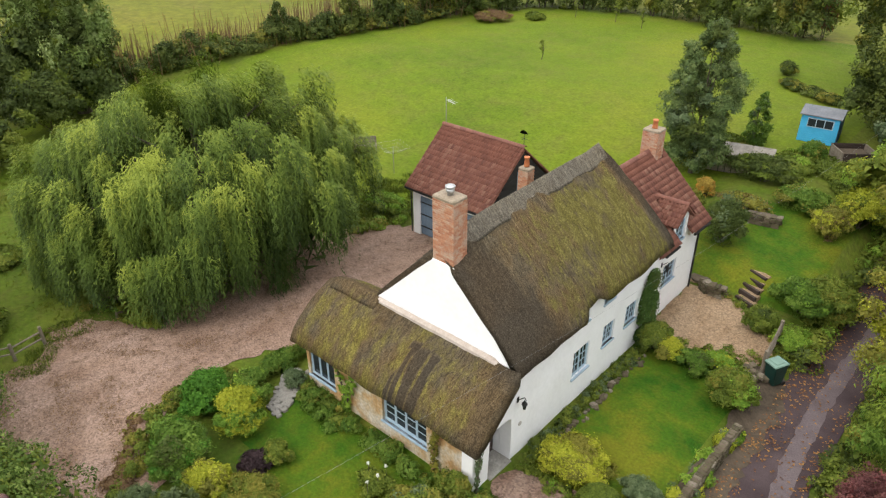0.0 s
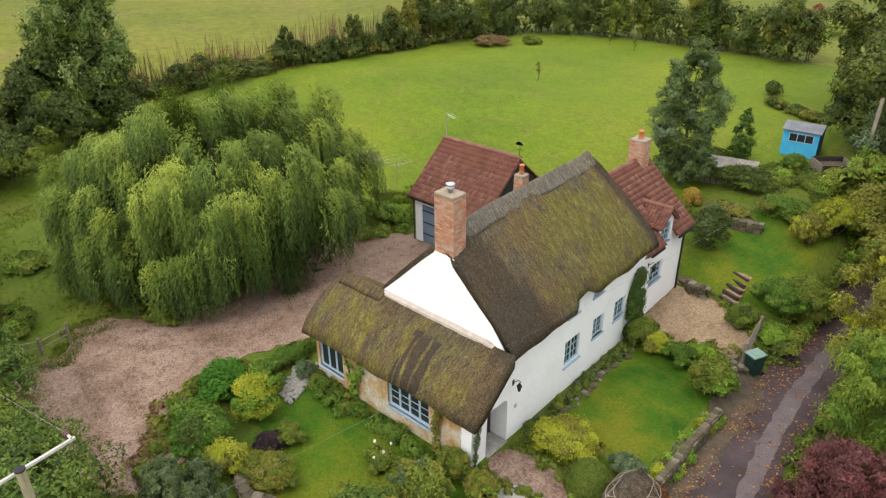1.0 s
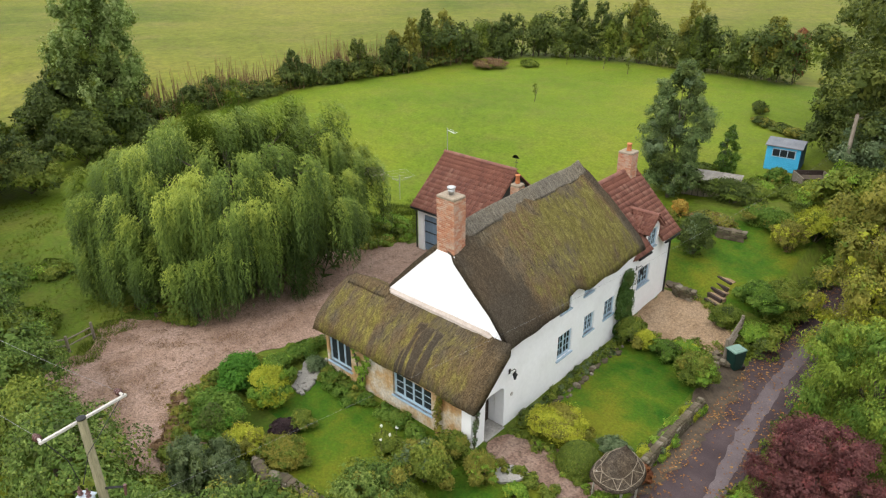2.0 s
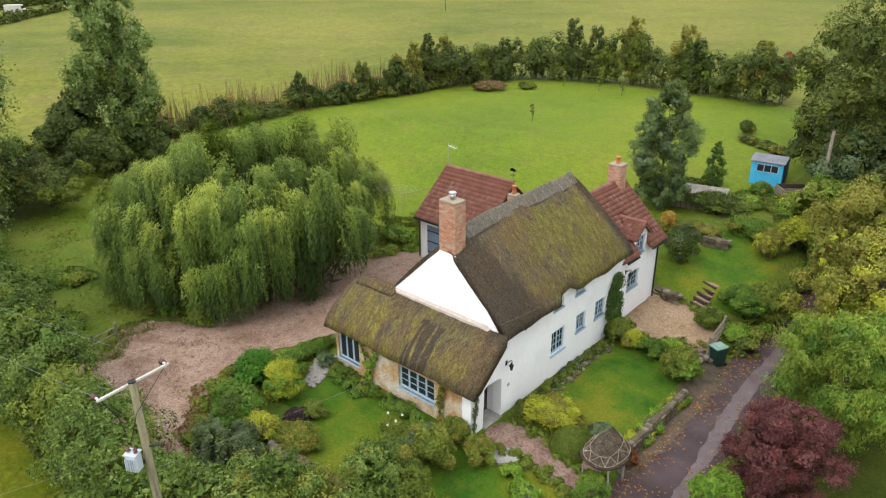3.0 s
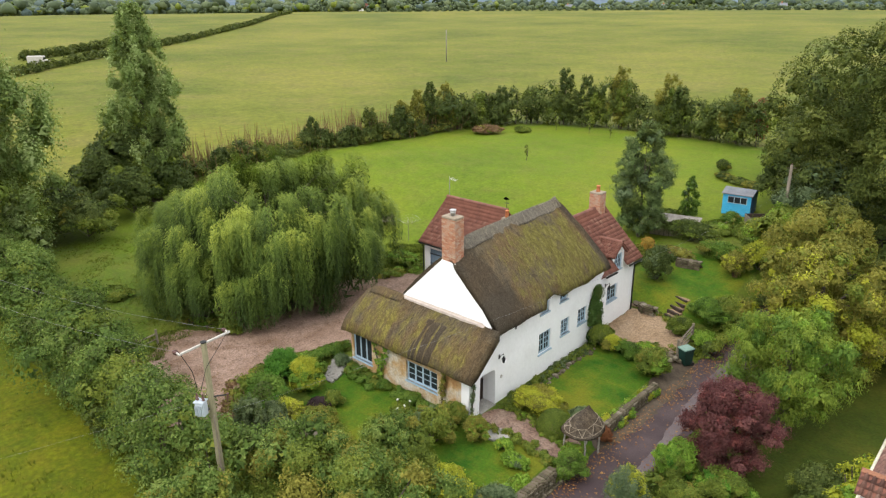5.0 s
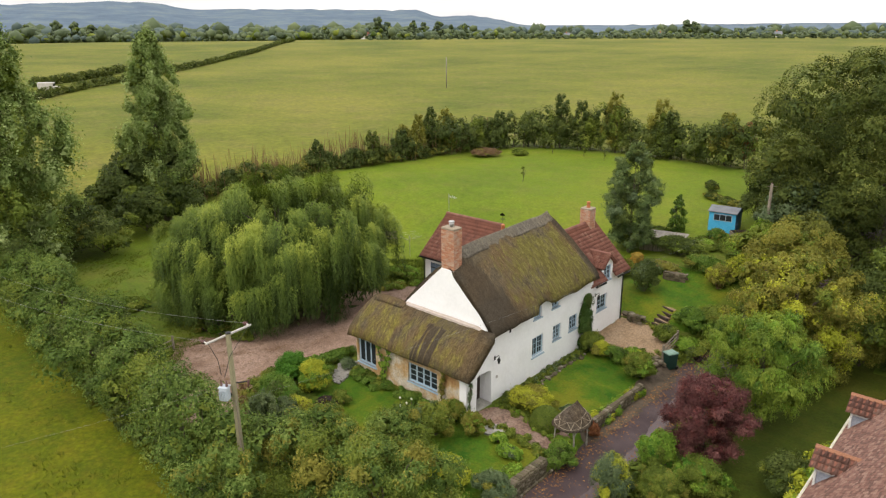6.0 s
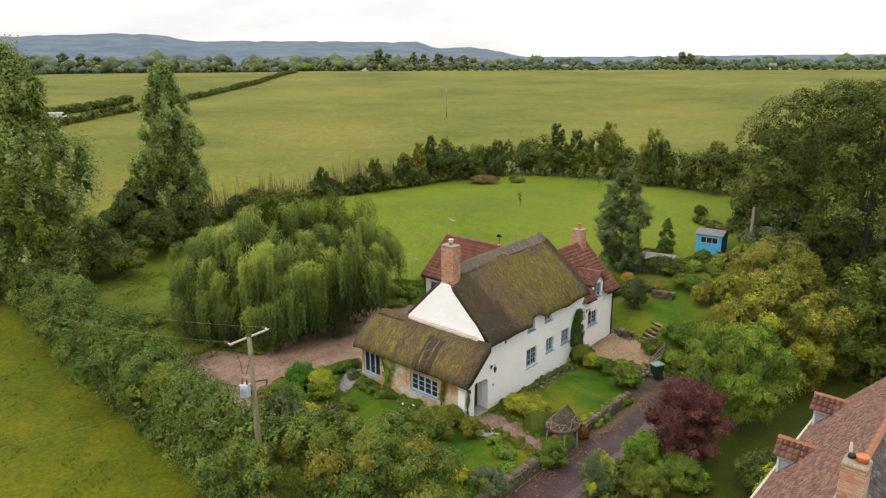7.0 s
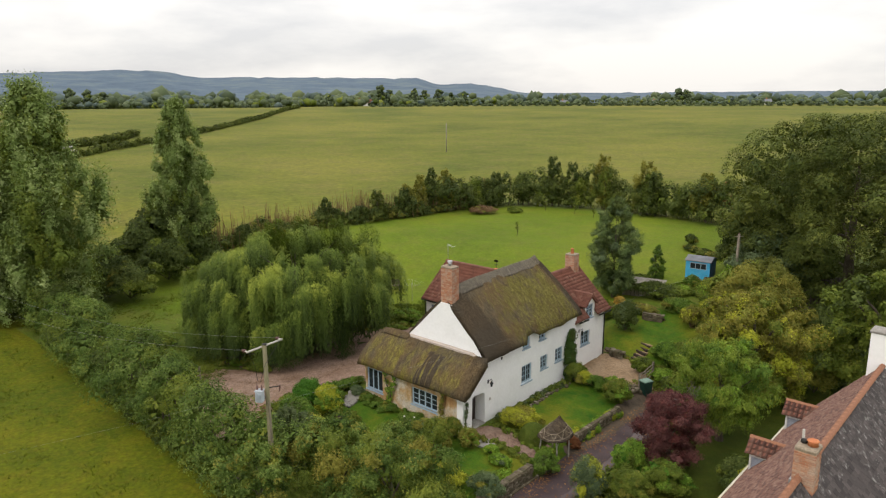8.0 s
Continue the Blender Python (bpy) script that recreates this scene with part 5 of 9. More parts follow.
# ---- the garage ----
def build_garage():
    g = thing("garage", -21.0, 26.3, 0.3, "garage with a red pantile roof and blue doors", "garage")
    x0, x1, y0, y1, zr, ze = -23.75, -18.4, 23.3, 29.3, 5.35, 2.8
    ym = (y0 + y1) / 2
    part("front_wall", slab([(x0 + 0.2, -0.3), (x1 - 0.1, -0.3), (x1 - 0.1, 2.9), (x0 + 0.2, 2.9)], [rect(-23.05, -18.7, -0.2, 2.35)], lambda u, v, d: (u, y0 + 0.35 + d, v), 0.25, 1, 1), WHITE_WALL, g)
    part("side_wall", slab([(y0 + 0.62, -0.3), (y1 - 0.3, -0.3), (y1 - 0.3, 2.75), (ym, zr - 0.12), (y0 + 0.62, 2.75)], [rect(25.9, 26.7, 2.6, 4.2)], lambda u, v, d: (x1 - 0.12 - d, u, v), 0.2, 1, 1), DARK_BOARD, g, "black tarred weatherboard gable")
    part("far_wall", slab([(y0 + 0.62, -0.3), (y1 - 0.3, -0.3), (y1 - 0.3, 2.75), (ym, zr - 0.12), (y0 + 0.62, 2.75)], [], lambda u, v, d: (x0 + 0.2 + d, u, v), 0.2, 1, 1), WHITE_WALL, g)
    part("back_wall", box(x0 + 0.2, x1 - 0.1, y1 - 0.5, y1 - 0.3, -0.3, 2.8), DARK_BOARD, g)
    for k in range(14):
        z = 0.2 + k * 0.34
        half = (ym - y0 - 0.4) if z < 2.6 else max(0.1, (zr - 0.2 - z) / (zr - 2.75) * (ym - y0 - 0.4))
        if z > 2.5 and half < 0.45:
            continue
        part("board", box(x1 - 0.12, x1 - 0.085, ym - half, ym + half if not 2.5 < z < 4.3 else ym - 0.42, z, z + 0.32), DARK_BOARD, g)
    window(g, x1 - 0.10, 25.9, 26.7, 2.6, 4.2, 1, 4, 3, 0.02, False, "x", GARAGE_BLUE)
    for i in range(2):
        a = -23.05 + i * 2.18
        d = part("door", box(a + 0.01, a + 2.16, y0 + 0.40, y0 + 0.46, 0.1, 2.34, 0.008), GARAGE_BLUE, g, "slate blue boarded garage door")
        for k in range(9):
            part("board", box(a + 0.03 + k * 0.235, a + 0.25 + k * 0.235, y0 + 0.385, y0 + 0.40, 0.12, 2.32, 0.004), GARAGE_BLUE, d)
        for z in (0.55, 1.25, 1.95):
            part("strap_hinge", box(a + 0.02 if i == 0 else a + 0.75, a + 1.4 if i == 0 else a + 2.14, y0 + 0.36, y0 + 0.384, z, z + 0.07, 0.005), BLACK_IRON, d, "black iron strap hinge")
    roof = roof_plate("roof", [(x0, y0, ze), (x1, y0, ze), (x1, ym, zr), (x0, ym, zr)], 0.07, CLAY, g, "weathered red clay pantiles")
    roof_plate("rear_slope", [(x0, ym, zr), (x1, ym, zr), (x1, y1, ze), (x0, y1, ze)], 0.07, CLAY, roof)
    up = Vector((0, ym - y0, zr - ze))
    tiled_slope(roof, (x0, y0, ze), (1, 0, 0), up, x1 - x0, up.length, 32, 13, None, 300)
    ridge_tiles(roof, (x0, ym, zr + 0.03), (x1, ym, zr + 0.03), 13, None, 0.14)
    part("gutter", tube([(x0, y0 - 0.02, ze - 0.06), (x1, y0 - 0.02, ze - 0.08)], [0.06, 0.06], 8), BLACK_IRON, g, "black gutter")
    part("downpipe", tube([(x0 + 0.15, y0 + 0.05, ze - 0.1), (x0 + 0.15, y0 + 0.28, ze - 0.4), (x0 + 0.15, y0 + 0.28, 0.1)], [0.04] * 3, 8), BLACK_IRON, g, "black downpipe")
    # television aerial on the ridge end
    aer = thing("aerial", x0 + 0.2, ym, zr, "thin metal television aerial on the ridge", "aerial")
    part("mast", tube([(x0 + 0.2, ym, zr - 0.1), (x0 + 0.2, ym, zr + 1.5)], [0.018, 0.018], 6), GALV, aer)
    part("boom", tube([(x0 + 0.2, ym, zr + 1.4), (x0 + 0.75, ym + 0.1, zr + 1.25)], [0.012, 0.012], 5), GALV, aer)
    for k in range(4):
        t = k / 3
        part("rod", tube([(x0 + 0.3 + 0.42 * t, ym - 0.15, zr + 1.38 - 0.1 * t), (x0 + 0.3 + 0.42 * t, ym + 0.3, zr + 1.38 - 0.1 * t)], [0.008, 0.008], 4), GALV, aer)


build_garage()
# ---- trees and hedges ----
def G(x, y):
    return ground_h(x, y)


def willow():
    """Weeping willow: boughs in three tiers, each arching outwards and hung with a curtain of leafy strands, open and dark between them."""
    rng = np.random.default_rng(11)
    cx, cy = -28.9, 14.9
    ob = thing("willow_tree", cx, cy, 0, "large weeping willow with long hanging pale green strands", "tree")
    ca, sa = math.cos(radians(44)), math.sin(radians(44))

    def turned(px, py):
        return cx + px * ca - py * sa, cy + px * sa + py * ca

    def height(px, py):
        """The crown's upper outline, taller towards one side and the back."""
        q = ((px + 0.2) / 8.6) ** 2 + (py / (6.2 if py < 0 else 7.4)) ** 2
        lump = 0.8 * noise.noise((px * 0.33, py * 0.33, 2.0)) + 0.7 * noise.noise((px * 0.8, py * 0.8, 5.0))
        return (8.55 + 0.07 * px + 0.10 * py) * (1 - 0.42 * min(1.15, q) ** 2.1) + lump

    boughs = []
    for tier, count, q0, q1, lift in ((0, 40, 0.0, 0.62, 1.0), (1, 62, 0.40, 0.88, 0.85), (2, 62, 0.70, 1.0, 0.62)):
        made = 0
        for _ in range(4000):
            if made >= count:
                break
            a, q = rng.uniform(0, 2 * math.pi), math.sqrt(rng.uniform(q0 * q0, q1 * q1))
            px, py = 7.7 * q * math.cos(a) - 0.5, 5.4 * q * math.sin(a)
            if tier and noise.noise((px * 0.42, py * 0.42, 8.3)) < -0.17:
                continue
            if any(b[5] == tier and math.hypot(px - b[0], py - b[1]) < (1.2, 1.05, 0.95)[tier] for b in boughs):
                continue
            made += 1
            boughs.append((px, py, min(9.3, height(px, py) * (lift + (1 - lift) * 0.62 * smooth(2.5, 5.0, px)) * rng.uniform(0.82, 1.09)) - 0.15, a + rng.normal(0, 0.4), q, tier))
    P, N, T, limbs = [], [], [], []
    for px, py, pz, a, q, tier in boughs:
        wx, wy = turned(px, py)
        lx, ly = math.cos(a), math.sin(a) * 7.3 / 5.2
        ln = math.hypot(lx, ly)
        ox, oy = (lx * ca - ly * sa) / ln, (lx * sa + ly * ca) / ln
        reach, wide = rng.uniform(0.8, 1.9) * (0.8, 0.85, 0.5)[tier], rng.uniform(0.5, 1.15)
        gold = rng.uniform(0, 1) ** 1.4
        # the curtains hang to the ground on the near side and stop higher at the tall end
        low = rng.uniform(0.2, 1.9) + 2.9 * smooth(4.4, 6.6, px) + (0.9 if py > 1 else 0.0)
        drop = rng.uniform(1.3, 3.5) + 0.7 * tier
        tails = rng.uniform(0.5, 1.15, 9), rng.uniform(0, 1, 9)
        for s in range(int(50 * (0.5 + wide))):
            v = np.clip(rng.normal(0, 0.5), -1.15, 1.15)
            start = rng.uniform(0.05, 1.0) ** 0.8 if tier else rng.uniform(-0.7, 1.0)
            # strands gather into tails along the curtain
            t = int(np.clip(round(v * 3.4 + rng.normal(0, 0.2)), -4, 4))
            tail = t / 3.4
            side = wide * (0.22 * v + 0.78 * tail)
            top = pz + 0.42 * math.sin(abs(start) * 2.2) - 0.55 * start ** 2 - 0.75 * side * side / wide + rng.normal(0, 0.07)
            length = min(top - low * rng.uniform(0.5, 1.3), drop * (1.0 - 0.2 * abs(v)) * tails[0][t + 4] * rng.uniform(0.75, 1.15))
            if length < 0.4:
                continue
            k = int((length + 0.3) / 0.075)
            d = np.linspace(0, 1, k) * (length + 0.3)
            arch = 0.28 * (1 - np.exp(-d / 0.28))
            h = reach * start + arch * rng.uniform(0.5, 1.2)
            z = top + 0.12 * np.sin(np.clip(d / 0.3, 0, 1) * math.pi) - np.maximum(0, d - 0.22)
            gather = 1 - rng.uniform(-0.1, 0.3) * (d / (length + 0.3)) ** 1.5
            sway = np.sin(d * rng.uniform(0.8, 1.6) + rng.uniform(0, 6)) * 0.08 + rng.normal(0, 0.05) * d
            lat = side * gather + sway
            pts = np.stack([wx + ox * h - oy * lat, wy + oy * h + ox * lat, z], 1) + rng.normal(0, 0.06, (k, 3))
            P.append(pts)
            nn = rng.normal(size=(k, 3)) * 0.34 + np.array([ox * 0.65 - oy * v * 0.5, oy * 0.65 + ox * v * 0.5, 0.0]) + np.outer(0.42 + 1.4 * np.exp(-d * 1.1), [0, 0, 1])
            N.append(nn / np.linalg.norm(nn, axis=1, keepdims=True))
            # tint pales at strand tops and darkens below: self-shading put into the colour
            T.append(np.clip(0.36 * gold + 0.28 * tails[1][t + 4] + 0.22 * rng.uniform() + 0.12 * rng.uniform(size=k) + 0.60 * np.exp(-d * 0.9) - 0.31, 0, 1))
    P, N, T = np.concatenate(P), np.concatenate(N), np.concatenate(T)
    gz = np.array([G(x, y) for x, y in P[:, :2]])
    keep = P[:, 2] > gz + 0.1
    P, N, T = P[keep], N[keep], T[keep]
    v, f = leaf_quads(P, N, 0.20, 0.22, rng, 2.6)
    # dense growth well behind the hanging curtains, inner shade given by darker leaf colour
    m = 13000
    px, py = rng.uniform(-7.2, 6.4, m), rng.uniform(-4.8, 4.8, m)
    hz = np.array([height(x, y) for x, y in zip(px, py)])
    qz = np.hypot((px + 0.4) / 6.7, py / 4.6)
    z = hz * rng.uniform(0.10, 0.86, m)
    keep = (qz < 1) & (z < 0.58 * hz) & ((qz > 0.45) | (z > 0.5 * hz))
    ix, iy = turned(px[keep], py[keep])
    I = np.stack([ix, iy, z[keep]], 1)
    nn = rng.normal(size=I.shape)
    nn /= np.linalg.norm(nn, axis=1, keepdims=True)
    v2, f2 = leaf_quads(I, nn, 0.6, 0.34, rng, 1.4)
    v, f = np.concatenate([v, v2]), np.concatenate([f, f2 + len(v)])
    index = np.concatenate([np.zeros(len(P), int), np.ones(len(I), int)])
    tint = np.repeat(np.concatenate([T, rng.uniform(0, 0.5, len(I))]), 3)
    for i in rng.permutation(len(boughs))[:26]:
        bx, by = turned(*boughs[i][:2])
        bz = boughs[i][2] - 1.3
        s = (cx + (bx - cx) * 0.06, cy + (by - cy) * 0.06, 1.2 + bz * rng.uniform(0.15, 0.3))
        mid = (s[0] * 0.45 + bx * 0.55, s[1] * 0.45 + by * 0.55, bz * 0.86)
        limbs.append(tube([s, mid, (bx, by, bz)], [0.15, 0.09, 0.02], 6))
    tr = tube([(cx, cy, -0.3), (cx, cy, 0.3), (cx + 0.2, cy, 2.2), (cx + 0.1, cy + 0.2, 4.6)], [0.75, 0.55, 0.45, 0.25], 10)
    part("trunk", joined([tr] + limbs), BARK, ob)
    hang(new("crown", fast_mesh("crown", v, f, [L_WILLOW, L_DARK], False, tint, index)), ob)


willow()
# tall poplars beyond the willow
tree("poplar_tree", "tall poplar with a ragged pale green crown", -56.5, 20.5, 0.6, 17.6, 4.0, 100000, 0.165, [L_POPLAR, L_MID], 21, "poplar", 190, 0.06, 0.4, 0.14, 0.75, loose=8.0)
tree("poplar_tree", "tall broad poplar with a ragged crown", -51.4, 5.2, 0.2, 19.2, 6.0, 150000, 0.17, [L_POPLAR, L_MID], 22, "poplar", 260, 0.03, 0.45, 0.15, 0.75, loose=8.0)
tree("poplar_tree", "tall broad poplar with a ragged crown", -54.5, 1.0, 0.2, 16.6, 6.0, 80000, 0.19, [L_POPLAR, L_MID], 23, "poplar", 200, 0.03, 0.45, 0.13, 0.75, loose=8.0)
shrub("dense dark thicket under the poplars", -57.5, 20.0, 0.8, 11, 10, 8.0, 22000, 0.32, [L_DARK, L_MID], 24, count=26, lobe=0.34)
shrub("dense dark thicket under the poplars", -60.5, 17.5, 0.6, 7, 6, 5.0, 9000, 0.32, [L_DARK, L_MID], 26, count=20, lobe=0.34)
shrub("dense dark thicket beside the field hedge", -53, 10, 0.4, 8, 7, 4.2, 9000, 0.30, [L_DARK, L_MID, L_OLIVE], 25, count=22, lobe=0.34)
shrub("dense dark thicket under the poplars", -54.0, 17.0, 0.5, 6.5, 5.5, 4.6, 12000, 0.26, [L_DARK, L_MID], 27, count=22, lobe=0.34)
shrub("dense dark thicket between the poplars", -50.5, 11.5, 0.4, 6.0, 5.0, 3.4, 11000, 0.24, [L_DARK, L_MID, L_OLIVE], 28, count=22, lobe=0.34)
shrub("dense dark thicket under the poplars", -54.2, 21.2, 0.7, 4.5, 4.5, 3.2, 8000, 0.24, [L_DARK, L_MID], 29, count=18, lobe=0.34)
# hedges
hedge("field_hedge", "overgrown mixed hedge along the pasture", [(-13.0, 0.9), (-20, 1.3), (-28, 1.7), (-36, 2.9), (-45, 4.0), (-56, 4.6)], 3.3, 3.4, 235000, 0.115, [L_HEDGE, L_DARK, L_MID], 31, 0.25, 0.3, sub=30)
hedge("rear_hedge", "low dark hedge between field and meadow", HEDGE_REAR[:5], 2.6, 1.7, 70000, 0.17, [L_DARK, L_OAK, L_OLIVE], 32, 0.5, 0.36)
hedge("rear_hedge", "tall uneven hedge behind the meadow", HEDGE_REAR[4:], 4.0, 4.4, 90000, 0.19, [L_DARK, L_OAK, L_MID], 33, 0.4, 0.34)


def rear_trees():
    """Slim young trees of uneven height that stand in the rear hedge."""
    rng = np.random.default_rng(77)
    pts = along(HEDGE_REAR, 2.3, closed=False)
    for i, (x, y) in enumerate(pts):
        far = smooth(40, 68, y)
        if rng.uniform() < 0.25 and far < 0.5:
            continue
        h = rng.uniform(1.8, 3.8) + far * rng.uniform(0.6, 4.2)
        m = [L_DARK, L_OAK, L_OLIVE, L_DARK, L_MID][rng.integers(5)]
        tree("hedgerow_tree", "slim young tree standing in the rear hedge", x + rng.normal(0, 0.8), y + rng.normal(0, 0.8), G(x, y), h, rng.uniform(0.9, 1.6) + far * 0.7, int(2200 + 700 * h), 0.17, m, 800 + i, "slender", 26, 0.1, 0.09, 0.24, group="hedgerow trees", loose=3.0)


rear_trees()


def dry_stalks():
    """Tall dead stalks on the field side of the hedge."""
    rng = np.random.default_rng(78)
    base = along([(-64, 20), (-58.5, 35), (-54.8, 46), (-53.2, 57), (-50.5, 66)], 0.09, closed=False)
    pcs = []
    for x, y in base:
        if noise.noise((x * 0.5, y * 0.5, 0)) + rng.uniform(-0.45, 0.4) < -0.08:
            continue
        for _ in range(4):
            bx, by = x + rng.normal(-0.4, 1.0), y + rng.normal(0, 1.0)
            z, h = G(bx, by), rng.uniform(1.2, 3.2) * (1.1 + 0.8 * noise.noise((x * 0.35, y * 0.35, 4)))
            pcs.append(tube([(bx, by, z - 0.1), (bx + rng.normal(0, 0.35), by + rng.normal(0, 0.35), z + h)], [0.04, 0.014], 3, False))
    v, f = joined(pcs)
    tagged(new("dry_stalks", fast_mesh("dry_stalks", v, f, L_BROWN, False, rng.uniform(size=len(v)))), "tall dry brown stalks along the field edge", "stalks", kind="stuff")


dry_stalks()
# trees behind and beside the house
tree("birch_tree", "slender dark green tree behind the cottage", -14.6, 37.8, G(-14.6, 37.8), 8.5, 2.35, 70000, 0.098, [L_BIRCH, L_GREYG, L_DARK], 41, "column", 74, 0.06, 0.12, 0.27, sub=22, loose=3.4)
tree("oak_tree", "large spreading dark green oak", 0.8, 50.0, 2.8, 14.0, 11.2, 230000, 0.15, [L_OAK, L_DARK], 42, "round", 260, -0.08, 0.4, 0.155, loose=0.8)
tree("oak_tree", "large spreading dark green oak", 14.5, 41, 2.6, 11.5, 8.5, 70000, 0.2, [L_OAK, L_MID], 43, "round", 130, 0.0, 0.5, 0.14, loose=0.75)
tree("oak_tree", "dark green oak at the meadow's corner", -8.0, 62, 3.0, 9.0, 6.5, 38500, 0.237, [L_OAK, L_DARK, L_OLIVE], 48, "round", 90, 0.0, 0.3, 0.16, loose=0.75)
tree("field_maple_tree", "broad yellow-green tree beside the lane", 0.6, 27.4, 0.2, 6.6, 4.1, 76000, 0.112, [L_OLIVE, L_MID, L_YELLOW], 44, "round", 110, 0.0, 0.28, 0.18, sub=22, loose=2.2)
tree("robinia_tree", "bright green tree with drooping sprays over the lane", 1.3, 21.0, 0.0, 5.6, 2.9, 56000, 0.112, [L_ROBINIA, L_BRIGHT, L_GREEN], 45, "round", 66, 0.2, 0.2, 0.22, 0.36, 24, droop=1.8, loose=3.2)
tree("copper_maple_tree", "dark purple-leaved maple beside the lane", 0.5, 16.3, 0.0, 4.0, 2.02, 80000, 0.062, [L_PURPLE, L_PURPLE_RED], 46, "round", 110, 0.08, 0.14, 0.2, sub=26, loose=3.4)
tree("ash_tree", "dark green tree in the garden across the lane", 7.0, 31.5, 1.0, 7.2, 4.6, 38500, 0.185, [L_MID, L_DARK], 47, "round", 80, 0.0, 0.3, 0.18, loose=0.8)
tree("ash_tree", "dark green tree in the garden across the lane", 12.5, 27, 1.0, 6.6, 4.2, 28000, 0.185, [L_DARK, L_MID], 49, "round", 70, 0.0, 0.3, 0.18, loose=0.8)
tree("hazel_tree", "yellow-green bushy tree over the far end of the lane", -1.0, 33.5, 1.6, 5.6, 3.4, 40000, 0.13, [L_OLIVE, L_MID, L_OLIVE_DARK], 60, "round", 32, 0.02, 0.2, 0.32)
tree("hazel_tree", "green bushy tree beside the garden's far edge", -4.4, 38.6, 2.0, 3.3, 2.5, 24500, 0.133, [L_MID, L_BRIGHT, L_YELLOW], 61, "round", 24, 0.02, 0.15, 0.34)
tree("hazel_tree", "dark bushy tree beside the compost bays", -4.2, 44.5, 2.3, 5.2, 3.2, 24500, 0.163, [L_GREYG, L_DARK], 62, "round", 26, 0.02, 0.18, 0.34)
tree("hazel_tree", "dark bushy tree behind the blue shed", -7.6, 50.5, 2.6, 5.4, 3.0, 22750, 0.178, [L_DARK, L_MID], 63, "round", 26, 0.02, 0.18, 0.34)
shrub("clipped round green bush beside the garden gate", -4.55, 12.75, G(-4.55, 12.75), 1.35, 1.35, 1.25, 9000, 0.075, [L_BRIGHT, L_MID], 164, count=26, lobe=0.3)
shrub("pale olive bush at the edge of the shaded lawn", 3.6, 30.4, 0.5, 3.0, 2.6, 2.2, 7000, 0.13, L_OLIVE, 64, count=16, lobe=0.36)
# small trees and bushes in the meadow and vegetable garden
tree("spindle_tree", "small tree with rust-red autumn leaves in the rear hedge", -18.1, 73.0, G(-18.1, 73.0), 5.2, 1.2, 5000, 0.16, [L_RED, L_OAK, L_PURPLE], 65, "round", 16, 0.15, 0.06, 0.36, loose=3.0)
tree("sapling_tree", "young slim tree in the garden", -12.9, 42.6, G(-12.9, 42.6), 3.4, 0.95, 9000, 0.10, [L_GREEN, L_GREYG], 66, "cone", 22, 0.0, 0.05, 0.36, loose=4.5)
for i, (x, y, w, h) in enumerate([(-16.3, 58.2, 1.6, 1.5), (-14.6, 54.8, 1.8, 0.7), (-13.2, 54.0, 2.2, 0.75), (-11.8, 53.0, 2.0, 0.85), (-15.4, 55.6, 1.6, 0.6)]):
    shrub("small dark bush in the meadow grass", x, y, G(x, y), w, w, h * 0.8, 2400, 0.13, [L_DARK, L_MID, L_OLIVE], 160 + i, count=8, group="meadow bushes")
shrub("round bed of rust-brown bushes in the meadow", -46.4, 59.0, G(-46.4, 59), 5.0, 2.7, 1.25, 16000, 0.12, [L_BROWN, L_OLIVE, L_BROWN], 67, count=70, lobe=0.17, turn=0.9, slim=0.3)
shrub("clipped green bush beside the brown bed", -43.6, 62.6, G(-43.6, 62.6), 2.4, 1.8, 0.8, 1500, 0.2, L_MID, 68, count=8)
for i, (x, y) in enumerate([(-41, 66.5), (-36.5, 67), (-33, 66), (-33.5, 49.5)]):
    tree("sapling_tree", "thin young sapling in the meadow", x, y, G(x, y), 1.7, 0.3, 300, 0.10, L_MID, 170 + i, "round", 6, 0.35, 0.03, 0.5, group="meadow saplings")

